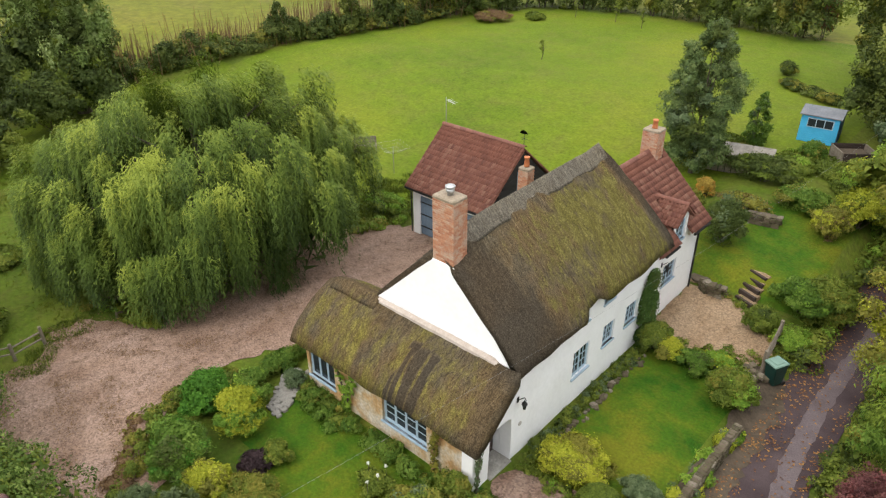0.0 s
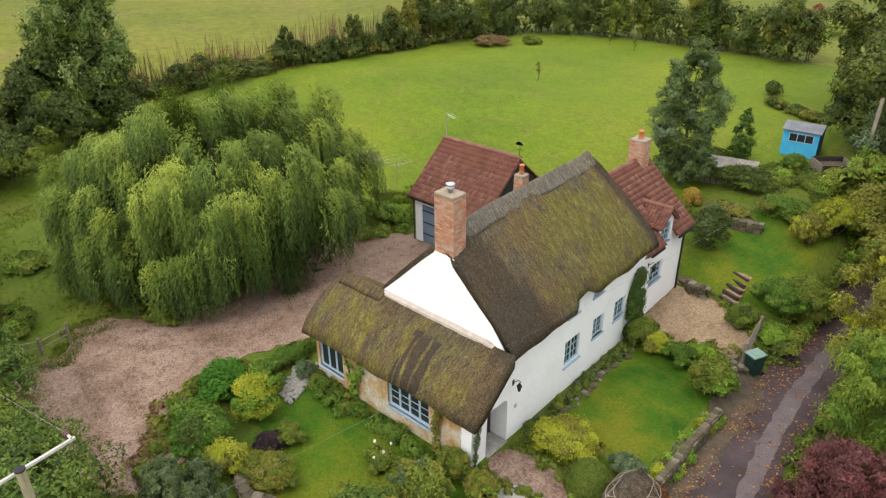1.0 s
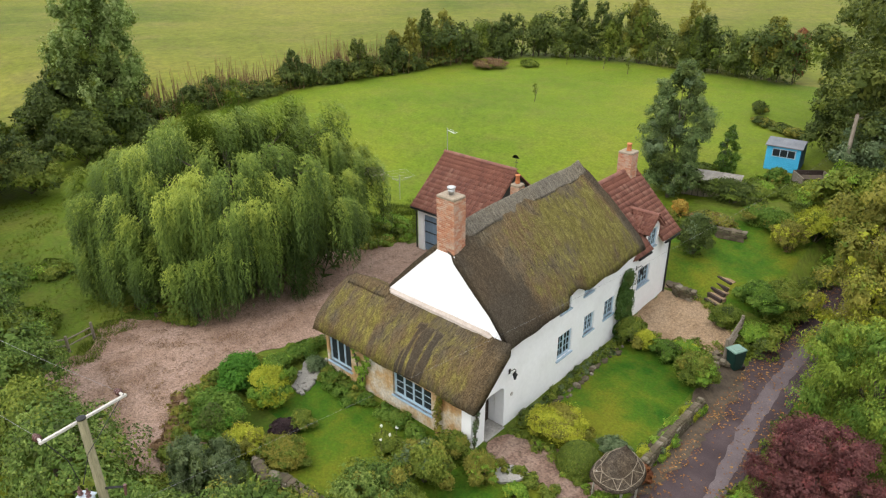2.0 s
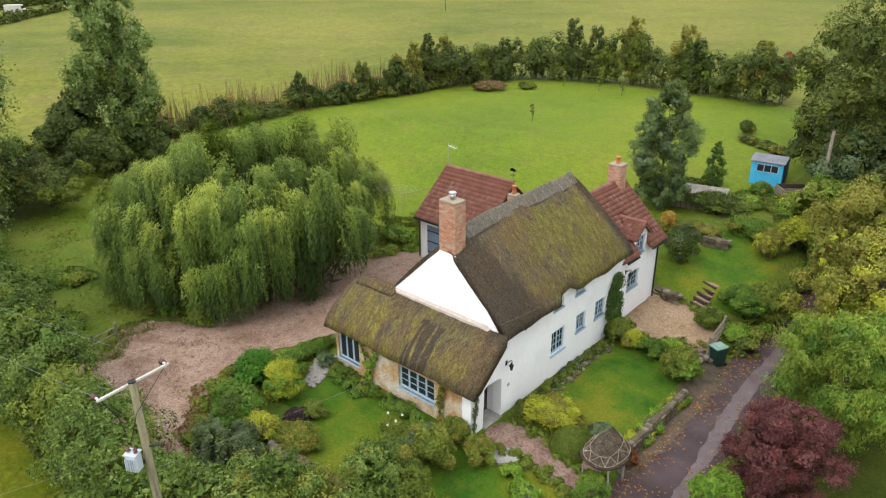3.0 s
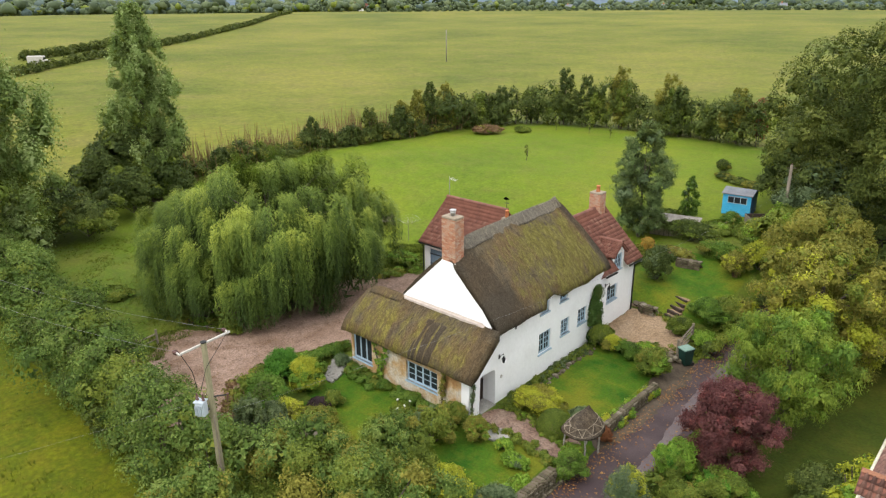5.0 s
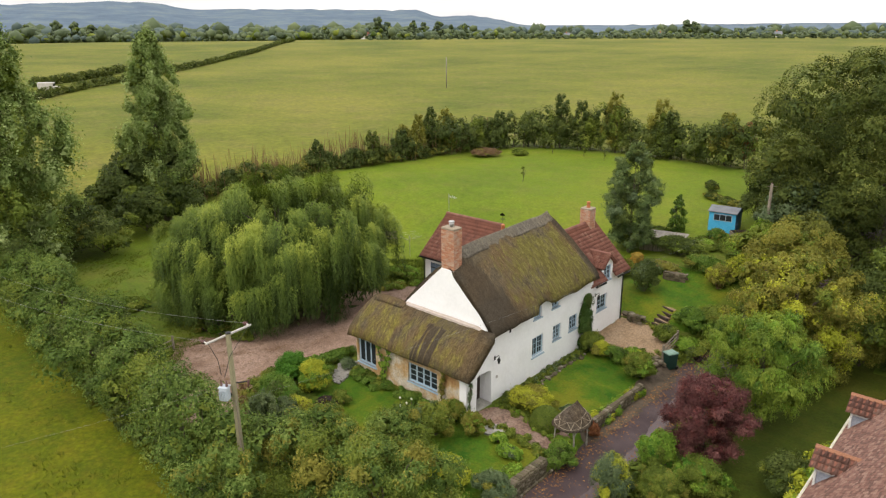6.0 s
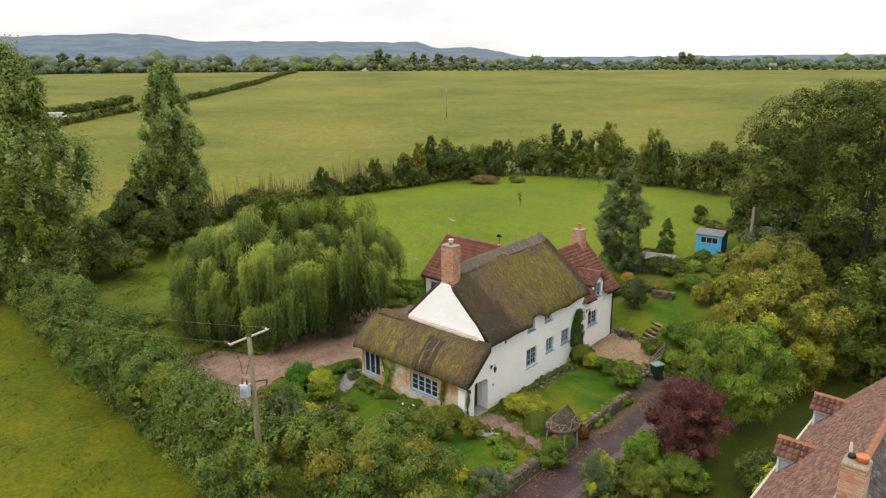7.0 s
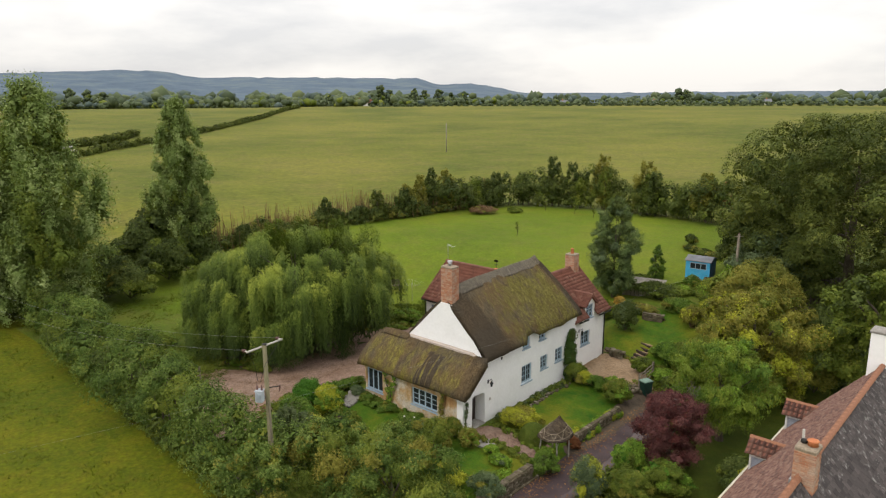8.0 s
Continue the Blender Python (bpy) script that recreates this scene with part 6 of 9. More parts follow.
# ---- garden shrubs: label, x, y, width, depth, height, leaves, leaf size, leaves, seed ----
SHRUBS = [
    ("rounded bright green shrub at the drive's edge", -19.57, 8.7, 2.1, 2.1, 1.75, 15000, 0.10, L_VIVID),
    ("loose light green shrub beside the pale stones", -18.9, 10.05, 1.9, 1.7, 1.3, 8000, 0.09, [L_GREEN, L_BRIGHT, L_MID]),
    ("lime shrub with cream-yellow tips", -17.85, 8.9, 2.3, 2.1, 1.7, 14000, 0.09, [L_BRIGHT, L_YELLOW, L_GREEN]),
    ("dense green shrub at the drive's edge", -17.9, 6.6, 2.7, 2.3, 1.8, 16000, 0.11, [L_GREEN, L_VIVID, L_DARK]),
    ("low dark purple shrub in the border", -15.95, 8.15, 1.4, 1.3, 0.5, 4000, 0.08, L_PLUM),
    ("cream-yellow variegated shrub in the mixed border", -16.2, 6.55, 1.7, 1.5, 1.2, 7000, 0.09, [L_YELLOW, L_OLIVE]),
    ("clipped olive dome above the stone edging", -14.65, 7.25, 2.3, 1.9, 0.95, 11000, 0.075, [L_MID, L_OLIVE, L_OLIVE, L_OLIVE]),
    ("low olive shrub at the lawn's edge", -15.6, 8.85, 1.2, 1.1, 0.8, 3500, 0.08, [L_MID, L_OLIVE]),
    ("low dense hedge plants above the drive", -19.6, 11.9, 1.4, 2.8, 0.7, 5000, 0.09, [L_GREEN, L_MID]),
    ("grey lavender-like mound below the wide window", -18.3, 11.6, 1.0, 0.9, 0.7, 2500, 0.08, L_GREYG),
    ("bright yellow-green dome-shaped shrub by the porch", -7.9, 15.05, 2.8, 2.4, 1.25, 18000, 0.085, [L_YELLOW, L_OLIVE, L_OLIVE]),
    ("silvery grey shrub beside the thatched gate", -5.7, 15.5, 1.5, 1.2, 0.8, 4000, 0.08, L_GREYG),
    ("rust-red shrub beside the thatched gate", -4.5, 15.3, 0.9, 0.8, 0.8, 2200, 0.08, L_RED),
    ("yellow-leaved bush at the lawn's far end", -8.3, 22.7, 1.7, 1.3, 1.0, 5000, 0.09, [L_YELLOW, L_OLIVE]),
    ("dark green mounded bush at the lawn's far end", -7.2, 22.5, 1.7, 1.5, 1.0, 6000, 0.09, [L_GREEN, L_DARK]),
    ("bright lime green bush beside the gravel yard", -6.5, 23.3, 1.5, 1.0, 0.9, 4500, 0.09, [L_BRIGHT, L_YELLOW]),
    ("tall mixed bush at the wall's end", -5.4, 21.7, 2.1, 2.0, 1.6, 9000, 0.10, [L_MID, L_BRIGHT, L_OLIVE]),
    ("leafy bush at the foot of the white wall", -9.05, 22.9, 1.5, 2.2, 1.3, 8000, 0.10, [L_MID, L_DARK]),
    ("large rounded shrub beside the sleeper steps", -5.4, 29.0, 2.6, 2.4, 1.6, 12000, 0.11, [L_GREEN, L_BRIGHT]),
    ("large rounded shrub above the lane", -4.6, 29.8, 3.0, 2.8, 2.0, 12000, 0.12, [L_MID, L_OLIVE]),
    ("dark green shrub beside the gate", -6.2, 27.0, 1.8, 1.6, 1.2, 6000, 0.10, [L_MID, L_DARK]),
    ("low green bush on the lane's bank", -4.9, 26.9, 1.6, 1.8, 0.8, 5000, 0.10, [L_BRIGHT, L_MID]),
    ("dark conifer bush at the cottage's far end", -10.0, 31.4, 2.3, 2.2, 2.4, 9000, 0.12, [L_DARK, L_GREYG]),
    ("loose green bush behind the cottage", -13.2, 33.8, 2.4, 2.2, 1.8, 6000, 0.12, [L_MID, L_OLIVE]),
    ("flowering border plants on the terrace", -10.4, 34.8, 3.4, 1.8, 0.8, 5000, 0.10, [L_OLIVE, L_GREYG, L_BROWN]),
    ("round green bush on the terrace", -8.0, 36.4, 3.2, 2.4, 1.3, 7000, 0.12, [L_GREEN, L_OLIVE]),
    ("dark hedge bush across the vegetable garden", -10.8, 38.3, 4.6, 1.8, 1.5, 8000, 0.13, [L_DARK, L_MID]),
    ("russet bush at the terrace's edge", -6.2, 34.6, 2.0, 2.2, 1.7, 6000, 0.11, [L_OLIVE, L_BROWN, L_YELLOW]),
    ("yellow-green bush at the terrace's edge", -5.2, 36.3, 2.4, 2.4, 1.9, 7000, 0.12, [L_YELLOW, L_OLIVE, L_MID]),
    ("green bush beside the shed", -9.5, 42.5, 1.7, 1.5, 1.4, 4500, 0.13, [L_GREEN, L_OLIVE]),
    ("dark thicket beside the log store", -15.0, 38.6, 3.0, 3.0, 2.2, 7000, 0.14, [L_DARK, L_MID, L_OLIVE]),
    ("overgrown brambles beside the garage", -26.6, 24.6, 3.6, 2.0, 1.0, 6000, 0.13, [L_MID, L_BRIGHT]),
    ("overgrown nettles at the drive's far edge", -28.6, 22.2, 2.6, 2.2, 0.9, 4500, 0.13, [L_MID, L_DARK]),
    ("weeds under the willow's skirts", -26.9, 9.8, 3.2, 1.6, 0.7, 4500, 0.12, [L_MID, L_OLIVE]),
    ("weeds under the willow's skirts", -27.3, 12.6, 2.0, 2.4, 0.8, 3500, 0.12, [L_MID, L_DARK]),
    ("nettle patch in the rough grass", -31.5, 4.9, 3.4, 2.6, 0.6, 4000, 0.13, [L_MID, L_BRIGHT]),
    ("nettle patch in the rough grass", -37.0, 7.5, 3.4, 2.6, 0.6, 3500, 0.13, [L_MID, L_BRIGHT]),
    # along the front of the garden
    ("tangled green bush in the front garden", -15.6, 4.5, 2.2, 2.0, 1.9, 7000, 0.12, [L_MID, L_GREYG]),
    ("loose leafy bush before the low wing", -10.0, 9.9, 2.6, 1.8, 1.9, 9000, 0.11, [L_MID, L_GREYG, L_OLIVE]),
    ("tall grassy clump beside the porch", -8.7, 11.3, 1.5, 1.3, 1.1, 5000, 0.14, [L_OLIVE, L_BRIGHT]),
    ("leafy bush beside the porch", -10.1, 11.5, 1.6, 1.0, 1.2, 5000, 0.10, [L_MID, L_OLIVE]),
    ("yellow-flecked shrub beside the small lawn", -7.2, 7.6, 2.3, 1.8, 1.3, 8500, 0.09, [L_YELLOW, L_OLIVE]),
    ("silvery shrub above the stone wall", -4.95, 8.1, 2.1, 1.8, 1.2, 7500, 0.09, [L_GREYG, L_OLIVE]),
    ("lime perennials beside the pale slab", -7.2, 11.5, 1.0, 0.8, 0.5, 2500, 0.09, [L_BRIGHT, L_YELLOW]),
    ("leafy perennials along the path", -6.2, 10.9, 1.6, 0.9, 0.5, 3500, 0.12, [L_BRIGHT, L_GREYG]),
    ("leafy perennials along the wall", -5.2, 9.6, 1.0, 1.8, 0.5, 3500, 0.12, [L_BRIGHT, L_MID]),
    ("clipped round dark green bush beside the gate", -4.25, 12.1, 1.5, 1.5, 1.3, 10000, 0.07, [L_GREEN, L_DARK]),
    ("white-flowered bush below the window", -12.2, 10.2, 1.4, 1.2, 0.7, 3000, 0.09, L_MID),
    ("orange and yellow autumn bush behind the cottage", -12.9, 36.0, 1.3, 1.2, 1.2, 3500, 0.10, [L_AMBER, L_OLIVE, L_ORANGE]),
    # across the lane
    ("lime green shrub beside the lane", -0.85, 14.6, 2.0, 1.8, 2.1, 12000, 0.10, [L_BRIGHT, L_MID, L_VIVID]),
    ("olive dome-shaped shrub across the lane", 0.4, 12.4, 2.3, 2.1, 1.6, 13000, 0.08, [L_MID, L_OLIVE]),
    ("glossy green shrub across the lane", 1.35, 14.2, 2.5, 2.2, 1.6, 13000, 0.095, [L_MID, L_BRIGHT, L_VIVID]),
    ("feathery green shrub beside the lane", -1.35, 11.4, 1.9, 1.9, 2.5, 10000, 0.12, [L_GREYG, L_MID, L_YELLOW]),
    ("dark rounded shrub against the neighbouring house", 4.1, 16.4, 2.5, 3.0, 2.0, 11000, 0.11, [L_DARK, L_MID]),
    ("dark rounded shrub on the shaded lawn", 4.6, 17.8, 1.6, 1.4, 1.2, 4500, 0.10, L_DARK),
]
for i, (label, x, y, w, d, h, n, leaf, mat) in enumerate(SHRUBS):
    shrub(label, x, y, G(x, y), w, d, h, n, leaf, mat, 300 + 3 * i, count=16, lobe=0.34, sub=22, slim=0.3 if "feathery" in label or "grassy" in label else 0.6)
for x, y in ((-12.6, 10.25), (-12.05, 9.7), (-12.0, 10.1), (-12.1, 10.55)):
    ob = thing("white_flower", x, y, G(x, y), "tall white flower head on a thin stem", "flower", "white garden flowers")
    part("stem", tube([(x, y, G(x, y) - 0.05), (x, y, G(x, y) + 0.82)], [0.012, 0.008], 4), BARK, ob)
    foliage("petals", [(x, y, G(x, y) + 0.85, 0.045, 0.045, 0.045)], 26, 0.045, L_WHITE, ob, int(-x * 100))
for i, (x, y, h, r) in enumerate([(-15.9, 4.4, 2.1, 0.8), (-15.2, 3.9, 2.7, 1.0), (-14.2, 3.6, 3.15, 1.05), (-14.9, 5.0, 2.2, 0.85), (-13.4, 4.2, 2.7, 0.95)]):
    tree("conifer_tree", "feathery blue-green conifer beside the pole", x, y, G(x, y), h, r, 20000, 0.105, [L_CONIFER, L_DARK], 380 + 3 * i, "slender", 34, 0.0, 0.06, 0.26, 0.2, 10, "garden conifers", loose=3.2, droop=-0.6)
tree("apple_tree", "bushy green garden tree among the shrubs", -9.2, 3.0, 0, 3.9, 2.7, 45500, 0.092, [L_HEDGE, L_MID, L_OLIVE], 51, "round", 34, 0.03, 0.15, 0.3, sub=28, loose=2.4)
tree("apple_tree", "bushy green garden tree among the shrubs", -5.4, 2.6, -0.1, 4.9, 2.7, 45500, 0.092, [L_HEDGE, L_MID, L_OLIVE], 52, "round", 34, 0.03, 0.15, 0.3, sub=28, loose=2.4)
tree("apple_tree", "loose leafy garden tree before the low wing", -9.2, 7.0, 0, 2.6, 1.8, 28000, 0.085, [L_HEDGE, L_MID, L_OLIVE], 58, "round", 26, 0.05, 0.1, 0.32, sub=28, loose=2.4)
tree("apple_tree", "bushy green garden tree beside the conifers", -10.1, -0.9, 0, 4.35, 1.9, 30000, 0.096, [L_HEDGE, L_MID, L_OLIVE], 59, "round", 26, 0.03, 0.12, 0.32, sub=28, loose=2.4)


def topiary():
    """A smooth clipped dome by the path."""
    rng = np.random.default_rng(5)
    ob = thing("clipped_bush", -6.35, 14.1, 0, "smooth clipped green dome beside the path", "shrub")
    d = rng.normal(size=(15000, 3))
    d[:, 2] = np.abs(d[:, 2])
    d /= np.linalg.norm(d, axis=1, keepdims=True)
    p = np.array([-6.35, 14.1, 0.05]) + d * np.array([0.85, 0.8, 1.0]) * rng.uniform(0.94, 1.01, (len(d), 1))
    n = d + rng.normal(size=d.shape) * 0.35
    n /= np.linalg.norm(n, axis=1, keepdims=True)
    v, f = leaf_quads(p, n, 0.06, 0.6, rng)
    part("stem", tube([(-6.35, 14.1, -0.1), (-6.35, 14.1, 0.8)], [0.05, 0.02], 6), BARK, ob)
    hang(new("foliage", fast_mesh("foliage", v, f, L_MID, False, np.repeat(rng.uniform(0, 0.7, len(d)), 3))), ob)


topiary()


def climber(name, label, pts, n, leaf, mat, seed, spread):
    """A plant that climbs a wall along points."""
    rng = np.random.default_rng(seed)
    ob = thing(name, *pts[0][:2], pts[0][2], label, "climbing plant")
    part("stem", tube(pts, [0.04] * len(pts), 5), BARK, ob)
    lb = [(x, y, z, spread[0], spread[1], spread[2]) for x, y, z in along3(pts, 0.35)]
    foliage("foliage", lb, n, leaf, mat, ob, seed, sub=8)


def along3(pts, step):
    out = []
    for a, b in zip(pts, pts[1:]):
        a, b = Vector(a), Vector(b)
        k = max(1, int((b - a).length / step))
        out += [tuple(a + (b - a) * j / k) for j in range(k + 1)]
    return out


hedge("garden_hedge", "yellow-green hedge against the neighbouring house", [(5.35, 10.5), (5.3, 17.2)], 1.3, 2.5, 14000, 0.12, [L_YELLOW, L_BRIGHT, L_MID], 35, 0.25, 0.4)
climber("wall_creeper", "dense green creeper on the white wall", [(-9.6, 23.0, 0.0), (-9.6, 23.0, 1.5), (-9.62, 23.15, 2.9)], 15000, 0.08, [L_CREEPER, L_DARK], 91, (0.30, 0.55, 0.45))
climber("climbing_rose", "thin climbing rose on the stone wall", [(-15.7, 11.95, 0.0), (-15.75, 11.95, 1.0), (-16.0, 11.9, 2.0)], 500, 0.09, L_BRIGHT, 92, (0.25, 0.08, 0.2))
climber("climbing_rose", "thin climbing rose on the stone wall", [(-15.7, 11.95, 0.0), (-15.45, 11.95, 1.1), (-15.1, 11.9, 1.9)], 450, 0.09, L_BRIGHT, 93, (0.25, 0.08, 0.2))
climber("climbing_rose", "thin climbing rose beside the window", [(-11.3, 11.95, 0.0), (-11.35, 11.95, 1.2), (-11.1, 11.9, 2.1)], 700, 0.09, [L_OLIVE, L_BROWN], 94, (0.2, 0.08, 0.25))
climber("climbing_rose", "thin pale climber at the porch corner", [(-9.7, 12.2, 0.0), (-9.68, 12.25, 1.0), (-9.66, 12.3, 1.7)], 500, 0.07, L_GREYG, 95, (0.06, 0.14, 0.2))


def border(name, label, path, width, height, n, leaf, mat, seed):
    """Low plants in a strip: too many to count."""
    rng = np.random.default_rng(seed)
    lb = []
    for x, y in along(path, width * 0.5, closed=False):
        for _ in range(2):
            r = width * rng.uniform(0.25, 0.5)
            h = height * rng.uniform(0.4, 1.3)
            lb.append((x + rng.normal(0, width * 0.22), y + rng.normal(0, width * 0.22), G(x, y) + h * 0.4, r, r, h * 0.6))
    ob = foliage(name, lb, n, leaf, mat, None, seed, label, sub=8)
    tagged(ob, label, "plants", kind="stuff")


border("border_plants", "low green plants along the foot of the white wall", [(-9.35, 14.6), (-9.35, 22.4)], 0.5, 0.24, 5500, 0.08, [L_MID, L_GREYG, L_DARK], 101)
border("border_plants", "low plants and herbs below the low wing's wall", [(-17.6, 11.55), (-14.5, 11.5), (-10.6, 11.4)], 0.9, 0.42, 13000, 0.08, [L_GREEN, L_MID, L_OLIVE], 102)
border("border_plants", "yellow-green plants along the lane wall", [(-4.72, 15.4), (-4.66, 20.4)], 0.8, 0.55, 11000, 0.08, [L_BRIGHT, L_YELLOW, L_GREYG], 103)
border("verge_plants", "rough plants on the lane's far verge", [(-1.2, 9), (-1.1, 18), (-1.0, 30), (0.5, 40)], 1.4, 0.6, 11000, 0.13, [L_MID, L_OLIVE, L_DARK], 104)
border("verge_plants", "rough plants between lane and garden", [(-4.5, 26.2), (-4.2, 33), (-3.4, 42)], 1.6, 0.8, 10000, 0.13, [L_MID, L_BRIGHT, L_DARK], 105)
border("verge_plants", "weeds along the edge of the drive", [(-20.9, 10.2), (-21.0, 7.8), (-18.6, 5.0), (-16.4, 3.6)], 0.8, 0.35, 9000, 0.09, [L_MID, L_OLIVE], 106)
border("verge_plants", "weeds along the willow side of the drive", [(-29.6, 8.2), (-28.0, 10.6), (-27.4, 13.4), (-28.7, 17.6), (-27, 21.4), (-24.8, 23.6)], 1.2, 0.4, 14000, 0.10, [L_MID, L_BRIGHT, L_OLIVE], 107)
border("verge_plants", "rough plants at the front of the garden", [(-16, 3), (-12, 5.4), (-7.5, 5.2), (-4.9, 4.5)], 2.4, 1.0, 13000, 0.12, [L_MID, L_OLIVE, L_DARK], 108)
border("verge_plants", "tussocks at the foot of the field hedge", [(-15, 0.0), (-28, 0.7), (-44, 2.2)], 0.8, 0.3, 9000, 0.10, [L_MID, L_DARK], 109)
border("verge_plants", "rough growth in the vegetable garden", [(-14.5, 41.5), (-10.5, 41.2), (-7.5, 40.2)], 3.0, 0.5, 12000, 0.14, [L_MID, L_OLIVE, L_BRIGHT], 110)
border("verge_plants", "small weeds round the gravel yard", [(-8.6, 23.6), (-6.8, 24.4), (-5.3, 24.9), (-4.6, 25.6), (-6.2, 27.5), (-8.4, 28.7)], 0.7, 0.25, 5000, 0.07, [L_MID, L_OLIVE], 112)
border("verge_plants", "small weeds along the gravel path", [(-9.3, 14.2), (-7.4, 14.0), (-5.6, 13.2)], 0.5, 0.25, 3000, 0.07, [L_MID, L_BRIGHT], 113)
border("verge_plants", "ferns and weeds along the front of the path", [(-9.3, 12.1), (-7.4, 12.5), (-5.2, 11.8)], 0.6, 0.3, 4000, 0.08, [L_MID, L_OLIVE], 114)
border("dry_weeds", "dry brown dead weeds along the drive's edge", [(-20.9, 6.4), (-19.7, 5.6), (-18.7, 4.9), (-17.6, 4.3)], 0.8, 0.22, 3500, 0.09, [L_BROWN, L_OLIVE, L_BROWN], 115)
border("ground_ivy", "dark undergrowth beneath the trees by the lane", [(6, 32), (5, 36), (2, 40), (-2, 46)], 5.0, 1.0, 12000, 0.2, [L_DARK, L_MID], 111)


def tufts(name, label, poly, n, size, mat, seed, patchy=0.5, skip=()):
    """Standing grass and weeds too many to count, thicker in patches."""
    rng = np.random.default_rng(seed)
    xs, ys = [q[0] for q in poly], [q[1] for q in poly]
    px, py = rng.uniform(min(xs), max(xs), n * 4), rng.uniform(min(ys), max(ys), n * 4)
    keep = inside(px, py, poly)
    for hole in skip:
        keep &= ~inside(px, py, hole)
    px, py = px[keep], py[keep]
    dens = np.array([noise.noise((a * 0.45, b * 0.45, seed)) + 0.7 * noise.noise((a * 1.5, b * 1.5, seed + 5)) for a, b in zip(px, py)])
    keep = rng.uniform(-0.5, 0.5, len(px)) * (1 - patchy) + dens > patchy * 0.35
    px, py = px[keep][:n], py[keep][:n]
    k = 4
    X, Y = np.repeat(px, k) + rng.normal(0, size * 0.5, len(px) * k), np.repeat(py, k) + rng.normal(0, size * 0.5, len(px) * k)
    Z = np.array([G(a, b) for a, b in zip(X, Y)])
    h = size * rng.uniform(0.5, 1.4, len(X))
    lean = rng.normal(0, 0.5, (len(X), 2)) * h[:, None]
    a = rng.uniform(0, math.pi, len(X))
    w = size * 0.16
    A = np.stack([X - w * np.cos(a), Y - w * np.sin(a), Z - 0.02], 1)
    B = np.stack([X + w * np.cos(a), Y + w * np.sin(a), Z - 0.02], 1)
    C = np.stack([X + lean[:, 0], Y + lean[:, 1], Z + h], 1)
    v = np.stack([A, B, C], 1).reshape(-1, 3)
    t = np.repeat(np.clip(rng.uniform(0, 0.8, len(px)).repeat(k) + rng.uniform(-0.1, 0.2, len(X)), 0, 1), 3)
    ob = new(name, fast_mesh(name, v, np.arange(len(v)).reshape(-1, 3), mat, False, t))
    tagged(ob, label, "grass", kind="stuff")


L_GRASS = leaf_mat("grass_blades", (0.060, 0.085, 0.008), (0.105, 0.135, 0.012), (0.19, 0.195, 0.03), 0.3)
tufts("grass_tufts", "dark tufts of grass in the pasture", [(-48, 0.6), (-30, -0.8), (-14, -1.4), (-10, -8), (-24, -26), (-60, -20)], 5000, 0.12, L_GRASS, 601, 0.6)
tufts("grass_tufts", "rough grass and weeds beside the willow", [(-50, 6), (-30, 3.6), (-28.6, 5.2), (-29.4, 8.4), (-36, 12), (-50, 16)], 2600, 0.11, L_GRASS, 602, 0.4)
tufts("grass_tufts", "rough grass beside the garage and drive", [(-29.5, 19), (-27.4, 20.6), (-25, 24.4), (-24, 29), (-27, 30), (-33, 24)], 7000, 0.22, L_MID, 603, 0.3)
tufts("grass_tufts", "grass and weeds creeping over the drive's edge", [(-28.8, 8.6), (-29.6, 6.4), (-27.4, 5.0), (-28.4, 3.6), (-25.2, 2.0), (-21.5, 1.8), (-17, 2.9), (-17.1, 3.9), (-21.4, 2.7), (-24.8, 3.0), (-26.6, 4.2), (-26.2, 5.5), (-27.8, 6.8), (-27.6, 8.0)], 5200, 0.13, L_MID, 604, 0.25)
# ---- stone walls, steps, gates and other things in the garden ----
def stone_meshes(count, seed, mat):
    """A few uneven stones about one metre across, to be scaled."""
    out = []
    for k in range(count):
        rng = np.random.default_rng(seed + k)
        bm = bmesh.new()
        bmesh.ops.create_cube(bm, size=1.0)
        bmesh.ops.bevel(bm, geom=list(bm.edges), offset=0.16, segments=1, affect="EDGES")
        for v in bm.verts:
            v.co += Vector(rng.normal(0, 0.045, 3))
        me = bpy.data.meshes.new("stone")
        bm.to_mesh(me)
        bm.free()
        me.materials.append(mat)
        out.append(me)
    return out


def stone_mat():
    m, nt, b = mat_base("wall_stone")
    oi = nt.nodes.new("ShaderNodeObjectInfo")
    col = ramp(nt, oi.outputs["Random"], [(0.0, (0.052, 0.036, 0.025)), (0.4, (0.092, 0.064, 0.045)), (0.75, (0.13, 0.098, 0.072)), (1.0, (0.24, 0.20, 0.165))])
    n = nz(nt, 3.0, 5.0)
    nt.links.new(mixc(nt, ramp(nt, n, [(0.4, grey(0)), (0.65, grey(0.75))]), col, (0.075, 0.085, 0.025)), b.inputs["Base Color"])
    b.inputs["Roughness"].default_value = 0.95
    bump(nt, b, nz(nt, 9.0, 4.0), 0.5, 0.05)
    return m


STONE = stone_mat()
STONES = stone_meshes(7, 900, STONE)
COBBLE = mottled("pale_cobble", [(0.3, (0.20, 0.185, 0.16)), (0.7, (0.37, 0.35, 0.31))], 5.0, 0.9, 20.0, 0.3, 0.01)
COBBLES = stone_meshes(5, 950, COBBLE)


